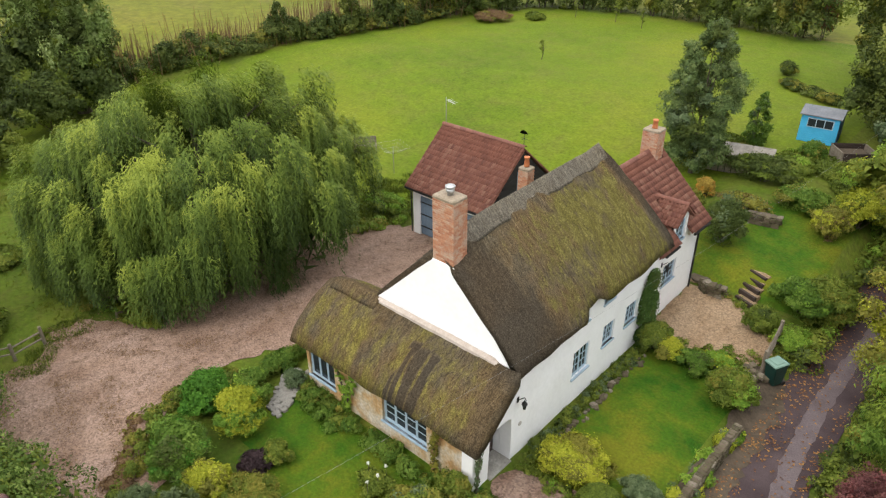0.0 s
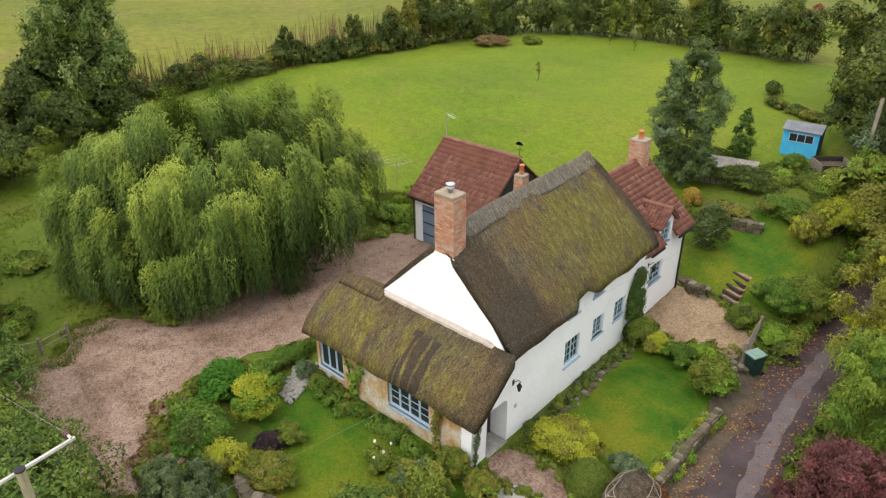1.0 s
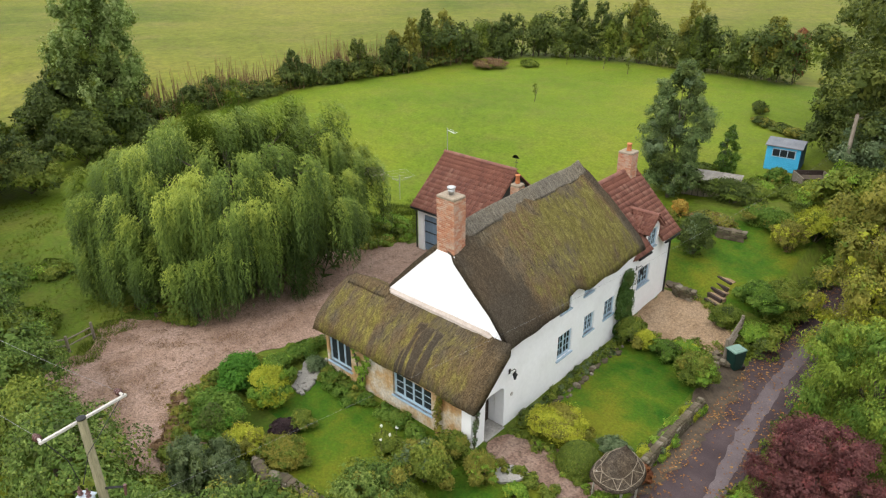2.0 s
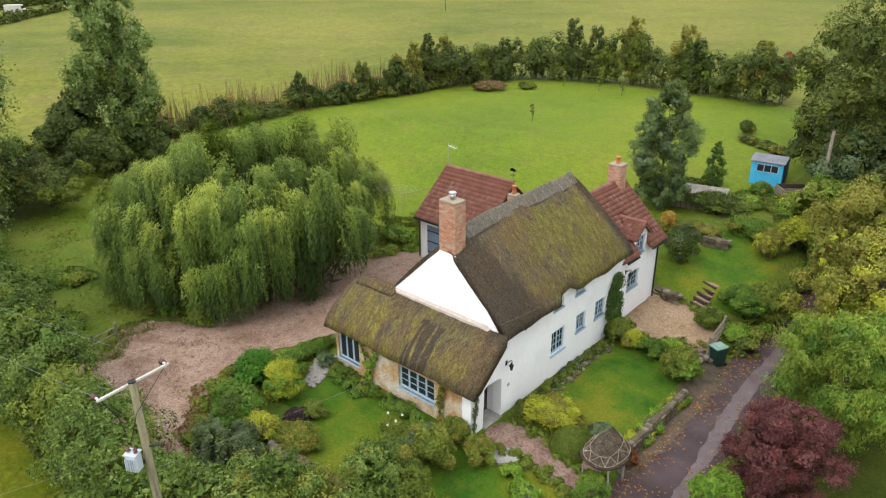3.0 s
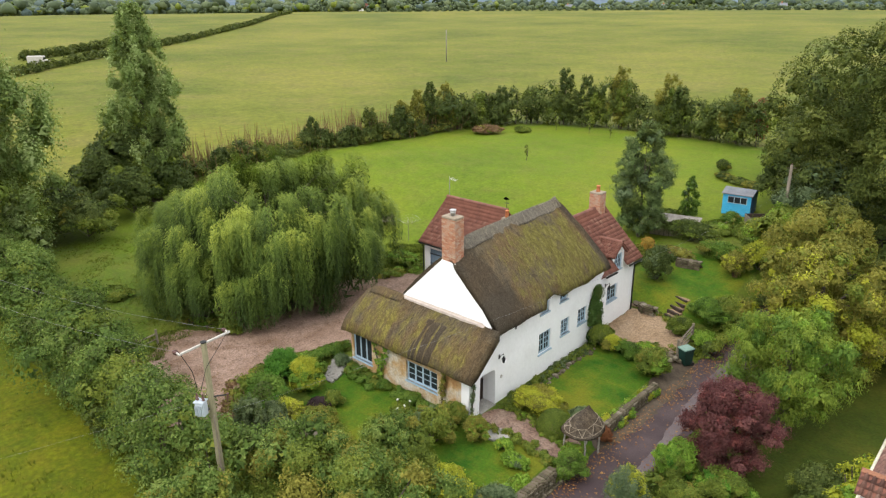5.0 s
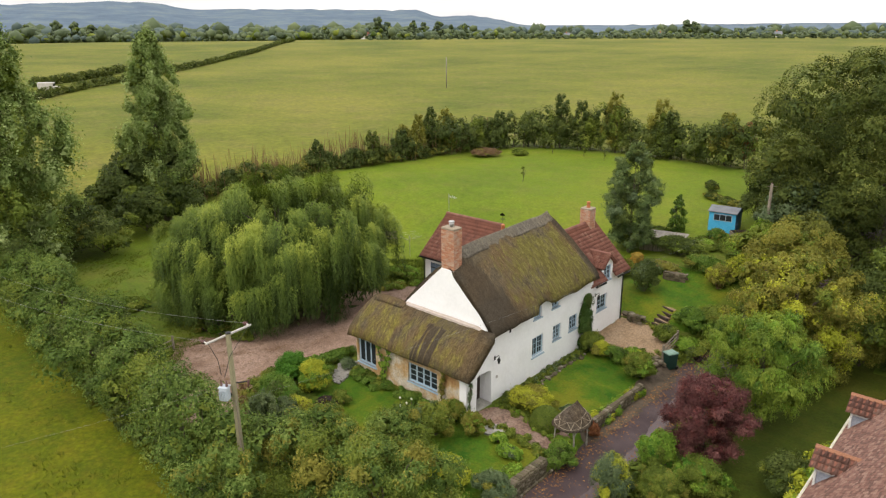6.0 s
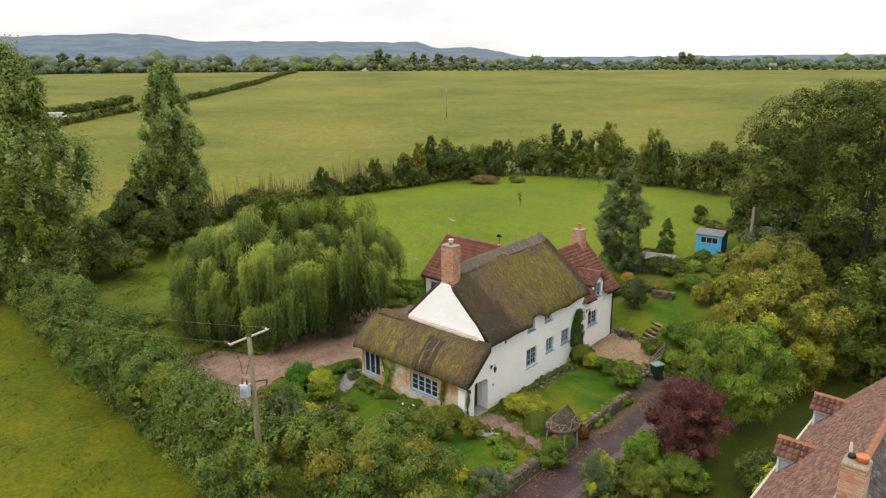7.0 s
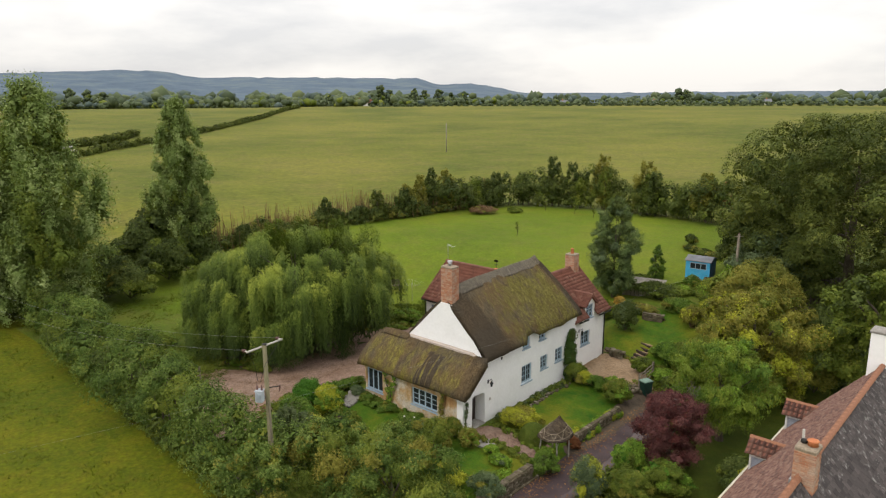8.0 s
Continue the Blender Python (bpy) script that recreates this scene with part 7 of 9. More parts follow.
def put_stone(parent, x, y, z, sx, sy, sz, rz, rng, kinds=None):
    kinds = kinds or STONES
    ob = new("stone", kinds[rng.integers(len(kinds))])
    ob.matrix_basis = Matrix.LocRotScale((x, y, z), Euler((rng.normal(0, 0.06), rng.normal(0, 0.06), rz)), (sx, sy, sz))
    ob.parent = parent
    if parent.data is None:
        ob.matrix_parent_inverse = Matrix.Translation(-parent.location)


def stone_wall(label, path, base, height, thick, seed, size=0.3, name="garden_wall"):
    """A rubble wall: stones laid in rough courses over a dark core, with a row along the top."""
    rng = np.random.default_rng(seed)
    ob = thing(name, path[0][0], path[0][1], base, label, "wall")
    for a, b in zip(path, path[1:]):
        a, b = Vector(a), Vector(b)
        d = (b - a).normalized()
        n = Vector((-d.y, d.x))
        L, rz = (b - a).length, math.atan2(d.y, d.x)
        mid = (a + b) / 2
        part("core", box(-L / 2, L / 2, -thick * 0.38, thick * 0.38, 0, height * 0.93, m=Matrix.Translation((mid.x, mid.y, base)) @ Matrix.Rotation(rz, 4, "Z")), SOIL, ob)
        rows = max(1, int(height / (size * 0.52)))
        for r in range(rows):
            for side in (-1, 1):
                s = rng.uniform(0, size * 0.5)
                while s < L:
                    w = size * rng.uniform(0.6, 1.3)
                    p = a + d * (s + w / 2) + n * (side * thick * rng.uniform(0.36, 0.44))
                    put_stone(ob, p.x, p.y, base + (r + 0.5) * height / rows, w * 0.97, thick * 0.4, height / rows * 0.98, rz, rng)
                    s += w
        s = 0.0
        while s < L:
            w = size * rng.uniform(0.8, 1.5)
            p = a + d * (s + w / 2)
            put_stone(ob, p.x, p.y, base + height + 0.01, w * 0.98, thick * rng.uniform(0.8, 1.05), 0.12, rz, rng)
            s += w
    return ob


stone_wall("mossy rubble stone wall between lawn and lane", [(-4.62, 15.6), (-4.55, 20.4)], -0.34, 0.66, 0.28, 1, 0.16)
stone_wall("brown rubble wall below the garden beside the lane", [(-4.62, 6.4), (-4.62, 11.2)], -0.34, 0.7, 0.38, 2, 0.18)
stone_wall("low rubble edging below the clipped dome", [(-15.3, 6.5), (-14.4, 6.15), (-13.6, 6.5), (-12.2, 6.6), (-10.6, 6.8)], -0.1, 0.42, 0.4, 3, 0.3)
stone_wall("curved rubble wall beside the sleeper steps", [(-9.5, 28.5), (-9.1, 28.2), (-8.5, 28.25)], 0.0, 0.6, 0.4, 4, 0.24)
stone_wall("low rock edging on the terrace", [(-9.8, 33.95), (-9.1, 34.0), (-8.4, 34.2)], ground_h(-9.1, 34.0) - 0.05, 0.5, 0.5, 5, 0.34)


def rockery():
    rng = np.random.default_rng(7)
    ob = thing("rock_edging", -9.0, 18, 0, "row of grey rocks edging the plants by the wall", "rocks")
    for k in range(34):
        y = 15.2 + k * 0.21 + rng.normal(0, 0.06)
        s = rng.uniform(0.10, 0.24)
        put_stone(ob, -9.02 + rng.normal(0, 0.12), y, 0.03, s * 1.2, s, s * 0.6, rng.uniform(0, 3), rng)
    ob = thing("stone_strip", -18.4, 11.3, 0, "strip of pale cobbles at the lawn's corner", "cobbles")
    for k in range(170):
        t = rng.uniform()
        x, y = -18.9 + 1.4 * t + rng.normal(0, 0.22), 12.2 - 1.9 * t + rng.normal(0, 0.22)
        s = rng.uniform(0.10, 0.2)
        put_stone(ob, x, y, 0.06, s * 1.2, s, s * 0.7, rng.uniform(0, 3), rng, COBBLES)
    ob = thing("kerb_stones", -4.25, 9.5, -0.3, "row of small pale stones along the lane's edge", "kerb stones")
    for k in range(46):
        put_stone(ob, -4.28 + rng.normal(0, 0.02), 6.6 + k * 0.145, -0.24, 0.12, 0.14, 0.12, rng.normal(0, 0.1), rng)
    ob = thing("stone_heap", -5.2, 23.7, 0, "small heap of stones at the gate", "stones")
    for k in range(16):
        put_stone(ob, -5.35 + rng.normal(0, 0.22), 23.75 + rng.normal(0, 0.22), 0.05 + abs(rng.normal(0, 0.15)), 0.28, 0.24, 0.18, rng.uniform(0, 3), rng)


rockery()


def flat_slab():
    rng = np.random.default_rng(9)
    pts = [(0.75 * math.cos(a) * rng.uniform(0.8, 1.1), 0.42 * math.sin(a) * rng.uniform(0.8, 1.1)) for a in np.linspace(0, 2 * math.pi, 11)[:-1]]
    c, s = math.cos(0.75), math.sin(0.75)
    out = [(-8.05 + x * c - y * s, 12.05 + x * s + y * c) for x, y in pts]
    part_ob = part("stone_slab", slab(out, [], lambda u, v, d: (u, v, G(u, v) + 0.10 - d), 0.14, 0.4, 0.4), CONCRETE)
    tagged(part_ob, "pale irregular stone slab at the lawn's edge", "slab")


flat_slab()


def sleeper_steps():
    ob = thing("garden_steps", -7.7, 29.0, 0.1, "garden steps of dark sleepers with brown gravel treads", "steps")
    for k in range(5):
        m = Matrix.Translation((-7.5 - 0.01 * k, 28.42 + 0.37 * k, 0.24 + 0.165 * k)) @ Matrix.Rotation(radians(-22), 4, "Z")
        part("sleeper", box(-0.46, 0.46, -0.07, 0.07, -0.2, 0.08, 0.015, m=m), DARK_WOOD, ob)
        part("tread", box(-0.43, 0.43, 0.07, 0.35, -0.2, 0.05, m=m), GRAVEL_YARD, ob, "brown gritty tread")


sleeper_steps()
part_ob = part("drain_cover", lathe([(0.42, -0.02), (0.45, 0.09), (0.40, 0.10), (0.05, 0.10)], -9.75, 28.9, G(-9.75, 28.9), 18), SOIL)
tagged(part_ob, "round dark sunken cover in the yard", "cover")


PALE_WOOD = mottled("bleached_branch", [(0.3, (0.30, 0.27, 0.22)), (0.7, (0.46, 0.43, 0.37))], 3.0, 0.9, 12.0, 0.3, 0.01)
THATCH_GATE = thatch_mat("gate_thatch", [(0.3, (0.07, 0.05, 0.032)), (0.5, (0.13, 0.098, 0.066)), (0.7, (0.21, 0.165, 0.115))], [(0.3, (0.075, 0.058, 0.042)), (0.5, (0.125, 0.10, 0.074)), (0.7, (0.19, 0.155, 0.12))], MOSS, 1.0, 1.5, (1.0, 1.0, 0.6))
ROD = mottled("straw_rod", [(0.3, (0.26, 0.21, 0.15)), (0.7, (0.38, 0.32, 0.24))], 4.0, 0.9, 20.0, 0.1, 0.002)


def lych_gate():
    """A small thatched shelter over the garden gate."""
    x, y, b = -4.62, 13.65, -0.25
    ob = thing("thatched_gate", x, y, b, "rustic garden gateway under a small netted thatch roof", "gate")
    for dx, dy in ((-0.55, -0.6), (0.45, -0.6), (-0.55, 0.6), (0.45, 0.6)):
        part("post", tube([(x + dx, y + dy, b - 0.2), (x + dx * 1.04, y + dy * 0.97, b + 0.8), (x + dx * 0.9, y + dy, b + 1.6)], [0.045, 0.04, 0.035], 7), PALE_WOOD, ob)
        part("brace", tube([(x + dx, y + dy, b + 0.95), (x + dx, y + dy * 0.35, b + 1.5)], [0.03, 0.025], 6), PALE_WOOD, ob)
    for dy in (-0.6, 0.6):
        part("beam", tube([(x - 0.5, y + dy * 0.9, b + 1.5), (x + 0.42, y + dy * 0.9, b + 1.5)], [0.05, 0.05], 6), OLD_WOOD, ob)
    rows, sides = 13, 36
    verts, faces = [], []
    for i in range(rows):
        u = i / (rows - 1)
        w = (1 - u) ** 0.95
        for k in range(sides):
            a = 2 * math.pi * k / sides
            ca, sa = math.cos(a), math.sin(a)
            rx = 0.05 + 0.78 * w
            ry = 0.30 + 0.70 * w
            px, py = rx * math.copysign(abs(ca) ** 0.8, ca), ry * math.copysign(abs(sa) ** 0.8, sa)
            verts.append((x + px + wob(px, py, u, 2.5, 0.05), y + py + wob(py, px, u, 2.5, 0.05), b + 1.40 + 0.82 * u + 0.2 * u * sa + wob(px, py, u, 2, 0.04)))
    faces = [(i * sides + k, i * sides + (k + 1) % sides, (i + 1) * sides + (k + 1) % sides, (i + 1) * sides + k) for i in range(rows - 1) for k in range(sides)]
    faces += [tuple(range(sides))[::-1], tuple((rows - 1) * sides + k for k in range(sides))]
    r = part("roof", (verts, faces), THATCH_GATE, ob, "brown weathered thatch", True)
    r.data.attributes.new("moss", "FLOAT", "POINT").data.foreach_set("value", np.full(len(verts), 0.1, dtype=np.float32))
    # straw rods pegged in a zigzag round the roof
    rods = []
    for k in range(18):
        i0, i1 = (2, 6) if k % 2 else (6, 2)
        p, q = Vector(verts[i0 * sides + 2 * k]), Vector(verts[i1 * sides + (2 * k + 2) % sides])
        c = Vector((x, y, b + 1.5))
        rods.append(tube([p + (p - c).normalized() * 0.03, q + (q - c).normalized() * 0.03], [0.012, 0.012], 4))
    for row in (2, 6):
        ring = [Vector(verts[row * sides + k]) for k in range(sides)] + [Vector(verts[row * sides])]
        rods.append(tube([p + (p - Vector((x, y, b + 1.5))).normalized() * 0.03 for p in ring], [0.012] * len(ring), 4))
    part("rod_netting", joined(rods), ROD, r, "pale zigzag straw rods")


lych_gate()


def field_gate():
    ob = thing("field_gate", -5.2, 24.0, 0, "grey wooden gate standing open beside the lane", "gate")
    a, b = Vector((-5.1, 24.15, 0)), Vector((-5.35, 26.6, 0))
    for p in (a, b):
        part("post", tube([(p.x, p.y, -0.3), (p.x, p.y, 1.15)], [0.08, 0.075], 7), OLD_WOOD, ob)
    for z in (0.3, 0.55, 0.8, 1.05):
        part("rail", tube([(a.x, a.y, z), (b.x, b.y, z)], [0.04, 0.04], 4), OLD_WOOD, ob)
    part("brace", tube([(a.x, a.y, 0.3), ((a.x + b.x) / 2, (a.y + b.y) / 2, 1.05)], [0.03, 0.03], 4), OLD_WOOD, ob)


field_gate()


def wheelie_bin(x, y, rz, label):
    b = G(x, y) + 0.05
    ob = thing("wheelie_bin", x, y, b, label, "bin")
    m = Matrix.Translation((x, y, b)) @ Matrix.Rotation(rz, 4, "Z") @ Matrix.Scale(1.0, 4)
    bm = bmesh.new()
    r = bmesh.ops.create_cube(bm, size=1.0, matrix=Matrix.LocRotScale((0, 0, 0.5), None, (0.56, 0.66, 0.94)))
    for v in bm.verts:
        if v.co.z < 0.4:
            v.co.x *= 0.8
            v.co.y = v.co.y * 0.78 + 0.06
    bmesh.ops.bevel(bm, geom=list(bm.edges), offset=0.035, segments=2, affect="EDGES")
    bmesh.ops.transform(bm, matrix=m, verts=bm.verts)
    part("body", bm, BIN_GREEN, ob, smooth_shade=False)
    part("rim", box(-0.295, 0.295, -0.345, 0.345, 0.93, 0.985, 0.015, m=m), BIN_GREEN, ob)
    bm = box(-0.30, 0.30, -0.37, 0.34, 0.985, 1.06, 0.03)
    box(-0.18, 0.18, -0.2, 0.2, 1.055, 1.08, 0.01, bm=bm)
    bmesh.ops.transform(bm, matrix=m, verts=bm.verts)
    part("lid", bm, BIN_LID, ob, "paler green lid")
    bm = box(-0.27, 0.27, 0.36, 0.40, 0.97, 1.02, 0.01, m=m)
    part("handle", bm, BIN_GREEN, ob)
    for s in (-1, 1):
        bm = bmesh.new()
        bmesh.ops.create_cone(bm, cap_ends=True, segments=16, radius1=0.1, radius2=0.1, depth=0.06, matrix=m @ Matrix.Translation((s * 0.25, 0.30, 0.10)) @ Matrix.Rotation(math.pi / 2, 4, "Y"))
        part("wheel", bm, BLACK_IRON, ob)


wheelie_bin(-4.66, 24.2, radians(-25), "dark green wheelie bin with a pale green lid")


# ---- poles and wires ----
def main_pole():
    x, y = -10.5, 0.05
    ob = thing("electricity_pole", x, y, 0, "wooden electricity pole with crossarm and transformer", "pole")
    part("pole", tube([(x, y, -0.5), (x + 0.02, y, 4.0), (x, y, 8.55)], [0.13, 0.115, 0.09], 12), POLE_WOOD, ob, smooth_shade=True)
    d = Vector((-0.13, 0.99, 0)).normalized()
    c = Vector((x - 0.1, y, 8.45)) + d * 0.1
    a, b = c - d * 0.92, c + d * 0.92
    arm = part("crossarm", box(-0.98, 0.98, -0.03, 0.03, -0.035, 0.035, 0.01, m=Matrix.Translation(c) @ Matrix.Rotation(math.atan2(d.y, d.x), 4, "Z")), PALE_STEEL, ob, "pale weathered steel crossarm")
    pull = Vector((-1.0, -0.08, 0.0)).normalized()
    for p in (a, b):
        # strain insulators lie along the wires that they hold
        bits = [tube([p + pull * u, p + pull * (u + 0.05)], [r, r * 0.8], 10) for u, r in ((0.16, 0.075), (0.22, 0.085), (0.28, 0.07))]
        shackle = part("shackle", tube([p, p + pull * 0.16], [0.035, 0.03], 7), PALE_STEEL, arm, "pale steel shackle")
        part("insulator", joined(bits), CERAMIC, shackle, "brown ceramic strain insulator", True)
    part("pole_cap", lathe([(0.1, 0), (0.1, 0.03), (0.02, 0.05)], x, y, 8.55), BLACK_IRON, ob, "dark pole cap")
    tx, ty, tz = x - 0.05, y - 0.34, 6.05
    bm = box(-0.2, 0.2, -0.17, 0.17, 0, 0.62, 0.05, m=Matrix.Translation((tx, ty, tz)) @ Matrix.Rotation(0.55, 4, "Z") @ Matrix.Scale(0.82, 4))
    tf = part("transformer", bm, GREY_PAINT, ob, "pale grey steel transformer tank")
    for k in range(5):
        part("cooling_fin", box(-0.16 + k * 0.075, -0.14 + k * 0.075, -0.23, -0.17, 0.1, 0.52, m=Matrix.Translation((tx, ty, tz)) @ Matrix.Rotation(0.55, 4, "Z") @ Matrix.Scale(0.82, 4)), GREY_PAINT, tf)
    part("lid", box(-0.22, 0.22, -0.19, 0.19, 0.62, 0.67, 0.01, m=Matrix.Translation((tx, ty, tz)) @ Matrix.Rotation(0.55, 4, "Z") @ Matrix.Scale(0.82, 4)), GREY_PAINT, tf)
    for dx in (-0.12, 0.12):
        part("bushing", lathe([(0.03, 0), (0.06, 0.04), (0.03, 0.08), (0.06, 0.12), (0.03, 0.16), (0.02, 0.25)], tx + dx * 0.8, ty + dx * 0.4, tz + 0.54), CERAMIC, tf, "brown ceramic bushing")
    part("bracket", box(tx, x, ty + 0.1, y, 6.15, 6.23), BLACK_IRON, ob)
    part("jumper", tube([(a.x, a.y, 8.5), (tx - 0.05, ty - 0.1, 7.65), (tx - 0.1, ty, 7.0)], [0.012] * 3, 4), BLACK_IRON, ob)
    part("jumper", tube([(b.x, b.y, 8.5), (x + 0.15, y - 0.1, 7.75), (tx + 0.12, ty, 7.0)], [0.012] * 3, 4), BLACK_IRON, ob)
    part("side_arm", tube([(x, y, 6.6), (x + 0.45, y + 0.35, 6.7)], [0.03, 0.025], 5), BLACK_IRON, ob)
    part("fuse", tube([(x + 0.45, y + 0.35, 6.75), (x + 0.42, y + 0.33, 6.45)], [0.04, 0.03], 6), CERAMIC, ob)
    part("cable", tube([(x + 0.13, y - 0.05, 6.0), (x + 0.15, y - 0.05, 3.0), (x + 0.16, y - 0.04, 0.0)], [0.025] * 3, 5), OLD_WOOD, ob)
    return a, b


def wire(p, q, sag, r=0.0035, label="thin overhead wire between poles"):
    pts = [Vector(p).lerp(Vector(q), t) + Vector((0, 0, -sag * 4 * t * (1 - t))) for t in np.linspace(0, 1, 25)]
    ob = part("overhead_wire", tube(pts, [r] * len(pts), 4), WIRE)
    tagged(ob, label, "wire", "overhead wires")


pa, pb = main_pole()
wire((pa.x - 0.33, pa.y - 0.03, 8.46), (-62, -5.0, 6.5), 2.1)
wire((pb.x - 0.33, pb.y - 0.03, 8.46), (-62, -3.4, 6.5), 2.1)
wire((-10.4, 0.15, 5.9), (-5.8, 42.2, 5.6), 0.75, 0.0026, "service cable from the pole across the garden")
wire((-10.6, 0.0, 6.5), (-24, -26, 5.0), 0.6, 0.002, "thin cable over the pasture")


def plain_pole(x, y, top, label, mat=None):
    z = G(x, y)
    ob = thing("telegraph_pole", x, y, z, label, "pole")
    part("pole", tube([(x, y, z - 0.4), (x, y, top)], [0.14, 0.10], 10), mat or OLD_WOOD, ob, smooth_shade=True)
    part("crossarm", tube([(x - 0.3, y - 0.2, top - 0.2), (x + 0.3, y + 0.2, top - 0.2)], [0.02, 0.02], 5), OLD_WOOD, ob)
    part("insulator", lathe([(0.03, 0), (0.06, 0.03), (0.03, 0.12)], x, y, top), CERAMIC, ob)


plain_pole(-5.8, 42.2, 7.5, "grey wooden telegraph pole in the far garden")
plain_pole(-117.7, 131, G(-117.7, 131) + 8.0, "lone pale grey pole standing in the field", SHEET_GREY)
plain_pole(-62, -4.2, 6.6, "wooden pole at the pasture's edge")


# ---- shed, log store, compost, small things in the garden ----
def blue_shed():
    c = Vector((-10.2, 45.9, 0))
    base = G(-10.2, 45.9) - 0.05
    m = Matrix.Translation((c.x, c.y, base)) @ Matrix.Rotation(radians(6), 4, "Z")
    ob = thing("garden_shed", c.x, c.y, base, "bright blue wooden garden shed with a grey felt roof", "shed")
    w, d, h = 1.05, 0.95, 1.65
    part("body", box(-w, w, -d, d, -0.2, h, m=m), SHED_BLUE, ob)
    for k in range(13):
        part("board", box(-w - 0.012, w + 0.012, -d - 0.02, -d, 0.02 + k * 0.128, 0.133 + k * 0.128, m=m), SHED_BLUE, ob)
    # this side's boards carry their shade in a darker blue
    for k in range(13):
        part("board", box(w, w + 0.02, -d - 0.012, d + 0.012, 0.02 + k * 0.128, 0.133 + k * 0.128, m=m), SHED_BLUE_SHADED, ob, "blue side board with its shade in the colour")
    win = part("window", box(-0.68, 0.78, -d - 0.05, -d - 0.02, 0.92, 1.48, m=m), BLUE_PAINT, ob, "three-light window in a pale frame")
    for k in range(3):
        part("pane", box(-0.64 + k * 0.47, -0.22 + k * 0.47, -d - 0.06, -d - 0.05, 0.97, 1.43, m=m), GLASS, win)
    bm = bmesh.new()
    prof = [(-d - 0.15, h - 0.03), (0, h + 0.28), (d + 0.15, h - 0.03), (d + 0.15, h + 0.03), (0, h + 0.34), (-d - 0.15, h + 0.03)]
    A = [bm.verts.new(m @ Vector((-w - 0.12, y, z))) for y, z in prof]
    B = [bm.verts.new(m @ Vector((w + 0.12, y, z))) for y, z in prof]
    bm.faces.new(A), bm.faces.new(B[::-1])
    for i in range(6):
        bm.faces.new((A[i], B[i], B[(i + 1) % 6], A[(i + 1) % 6]))
    part("roof", bm, FELT, ob, "grey felt roof")
    bm = bmesh.new()
    for sx in (-w + 0.01, w - 0.01):
        bm.faces.new([bm.verts.new(m @ Vector(p)) for p in ((sx, -d, h - 0.1), (sx, d, h - 0.1), (sx, 0, h + 0.27))])
    part("gable", bm, SHED_BLUE, ob)
    part("door", box(w + 0.02, w + 0.05, -0.4, 0.4, 0.02, 1.7, m=m), SHED_BLUE_SHADED, ob)


blue_shed()


def log_store():
    x, y, z = -12.64, 39.5, G(-12.64, 39.5)
    m = Matrix.Translation((x, y, z)) @ Matrix.Rotation(radians(12), 4, "Z")
    ob = thing("log_store", x, y, z, "low weathered timber store with a grey sheet roof", "store")
    for k in range(9):
        part("plank", box(-1.6 + k * 0.36, -1.28 + k * 0.36, -0.62, -0.58, -0.1, 1.15, 0.01, m=m), OLD_WOOD, ob)
    for k in range(3):
        part("plank", box(1.62, 1.66, -0.6 + k * 0.4, -0.22 + k * 0.4, -0.1, 1.15, 0.01, m=m), OLD_WOOD, ob)
    part("frame", box(-1.6, 1.62, -0.57, 0.6, -0.2, 1.1, m=m), DARK_BOARD, ob)
    for k in range(3):
        bm = box(-1.85 + k * 1.25, -0.62 + k * 1.25, -0.8, 0.85, 1.18 + 0.004 * k, 1.215 + 0.004 * k, m=m @ Matrix.Rotation(radians(5), 4, "X"))
        part("roof_sheet", bm, SHEET_GREY, ob, "weathered grey roof sheet")


log_store()


def compost():
    x, y, z = -7.6, 43.4, G(-7.6, 43.4)
    m = Matrix.Translation((x, y, z)) @ Matrix.Rotation(radians(38), 4, "Z")
    ob = thing("compost_bay", x, y, z, "dark timber compost bay in the far garden", "compost bin")
    for s in (-1, 1):
        for k in range(5):
            part("board", box(-0.95, 0.95, s * 0.85 - 0.03, s * 0.85 + 0.03, 0.02 + k * 0.19, 0.19 + k * 0.19, m=m), DARK_WOOD, ob)
            part("board", box(s * 0.95 - 0.03, s * 0.95 + 0.03, -0.8, 0.8, 0.02 + k * 0.19, 0.19 + k * 0.19, m=m), OLD_WOOD, ob)
    part("heap", box(-0.9, 0.9, -0.8, 0.8, -0.1, 0.7, 0.12, m=m), SOIL, ob)


compost()


def fence():
    ob = thing("fence", -27.9, 5.4, 0, "short run of weathered post and rail fence", "fence")
    posts = [(-28.2, 6.2, 0.95), (-28.0, 4.95, 0.85), (-28.5, 4.0, 0.9)]
    for x, y, h in posts:
        part("post", tube([(x, y, -0.3), (x + 0.03, y - 0.02, h)], [0.075, 0.065], 7), OLD_WOOD, ob)
    for p, q in zip(posts, posts[1:]):
        for z in (0.35, 0.68):
            part("rail", tube([(p[0], p[1], z), (q[0], q[1], z - 0.04)], [0.04, 0.035], 5), OLD_WOOD, ob)


fence()


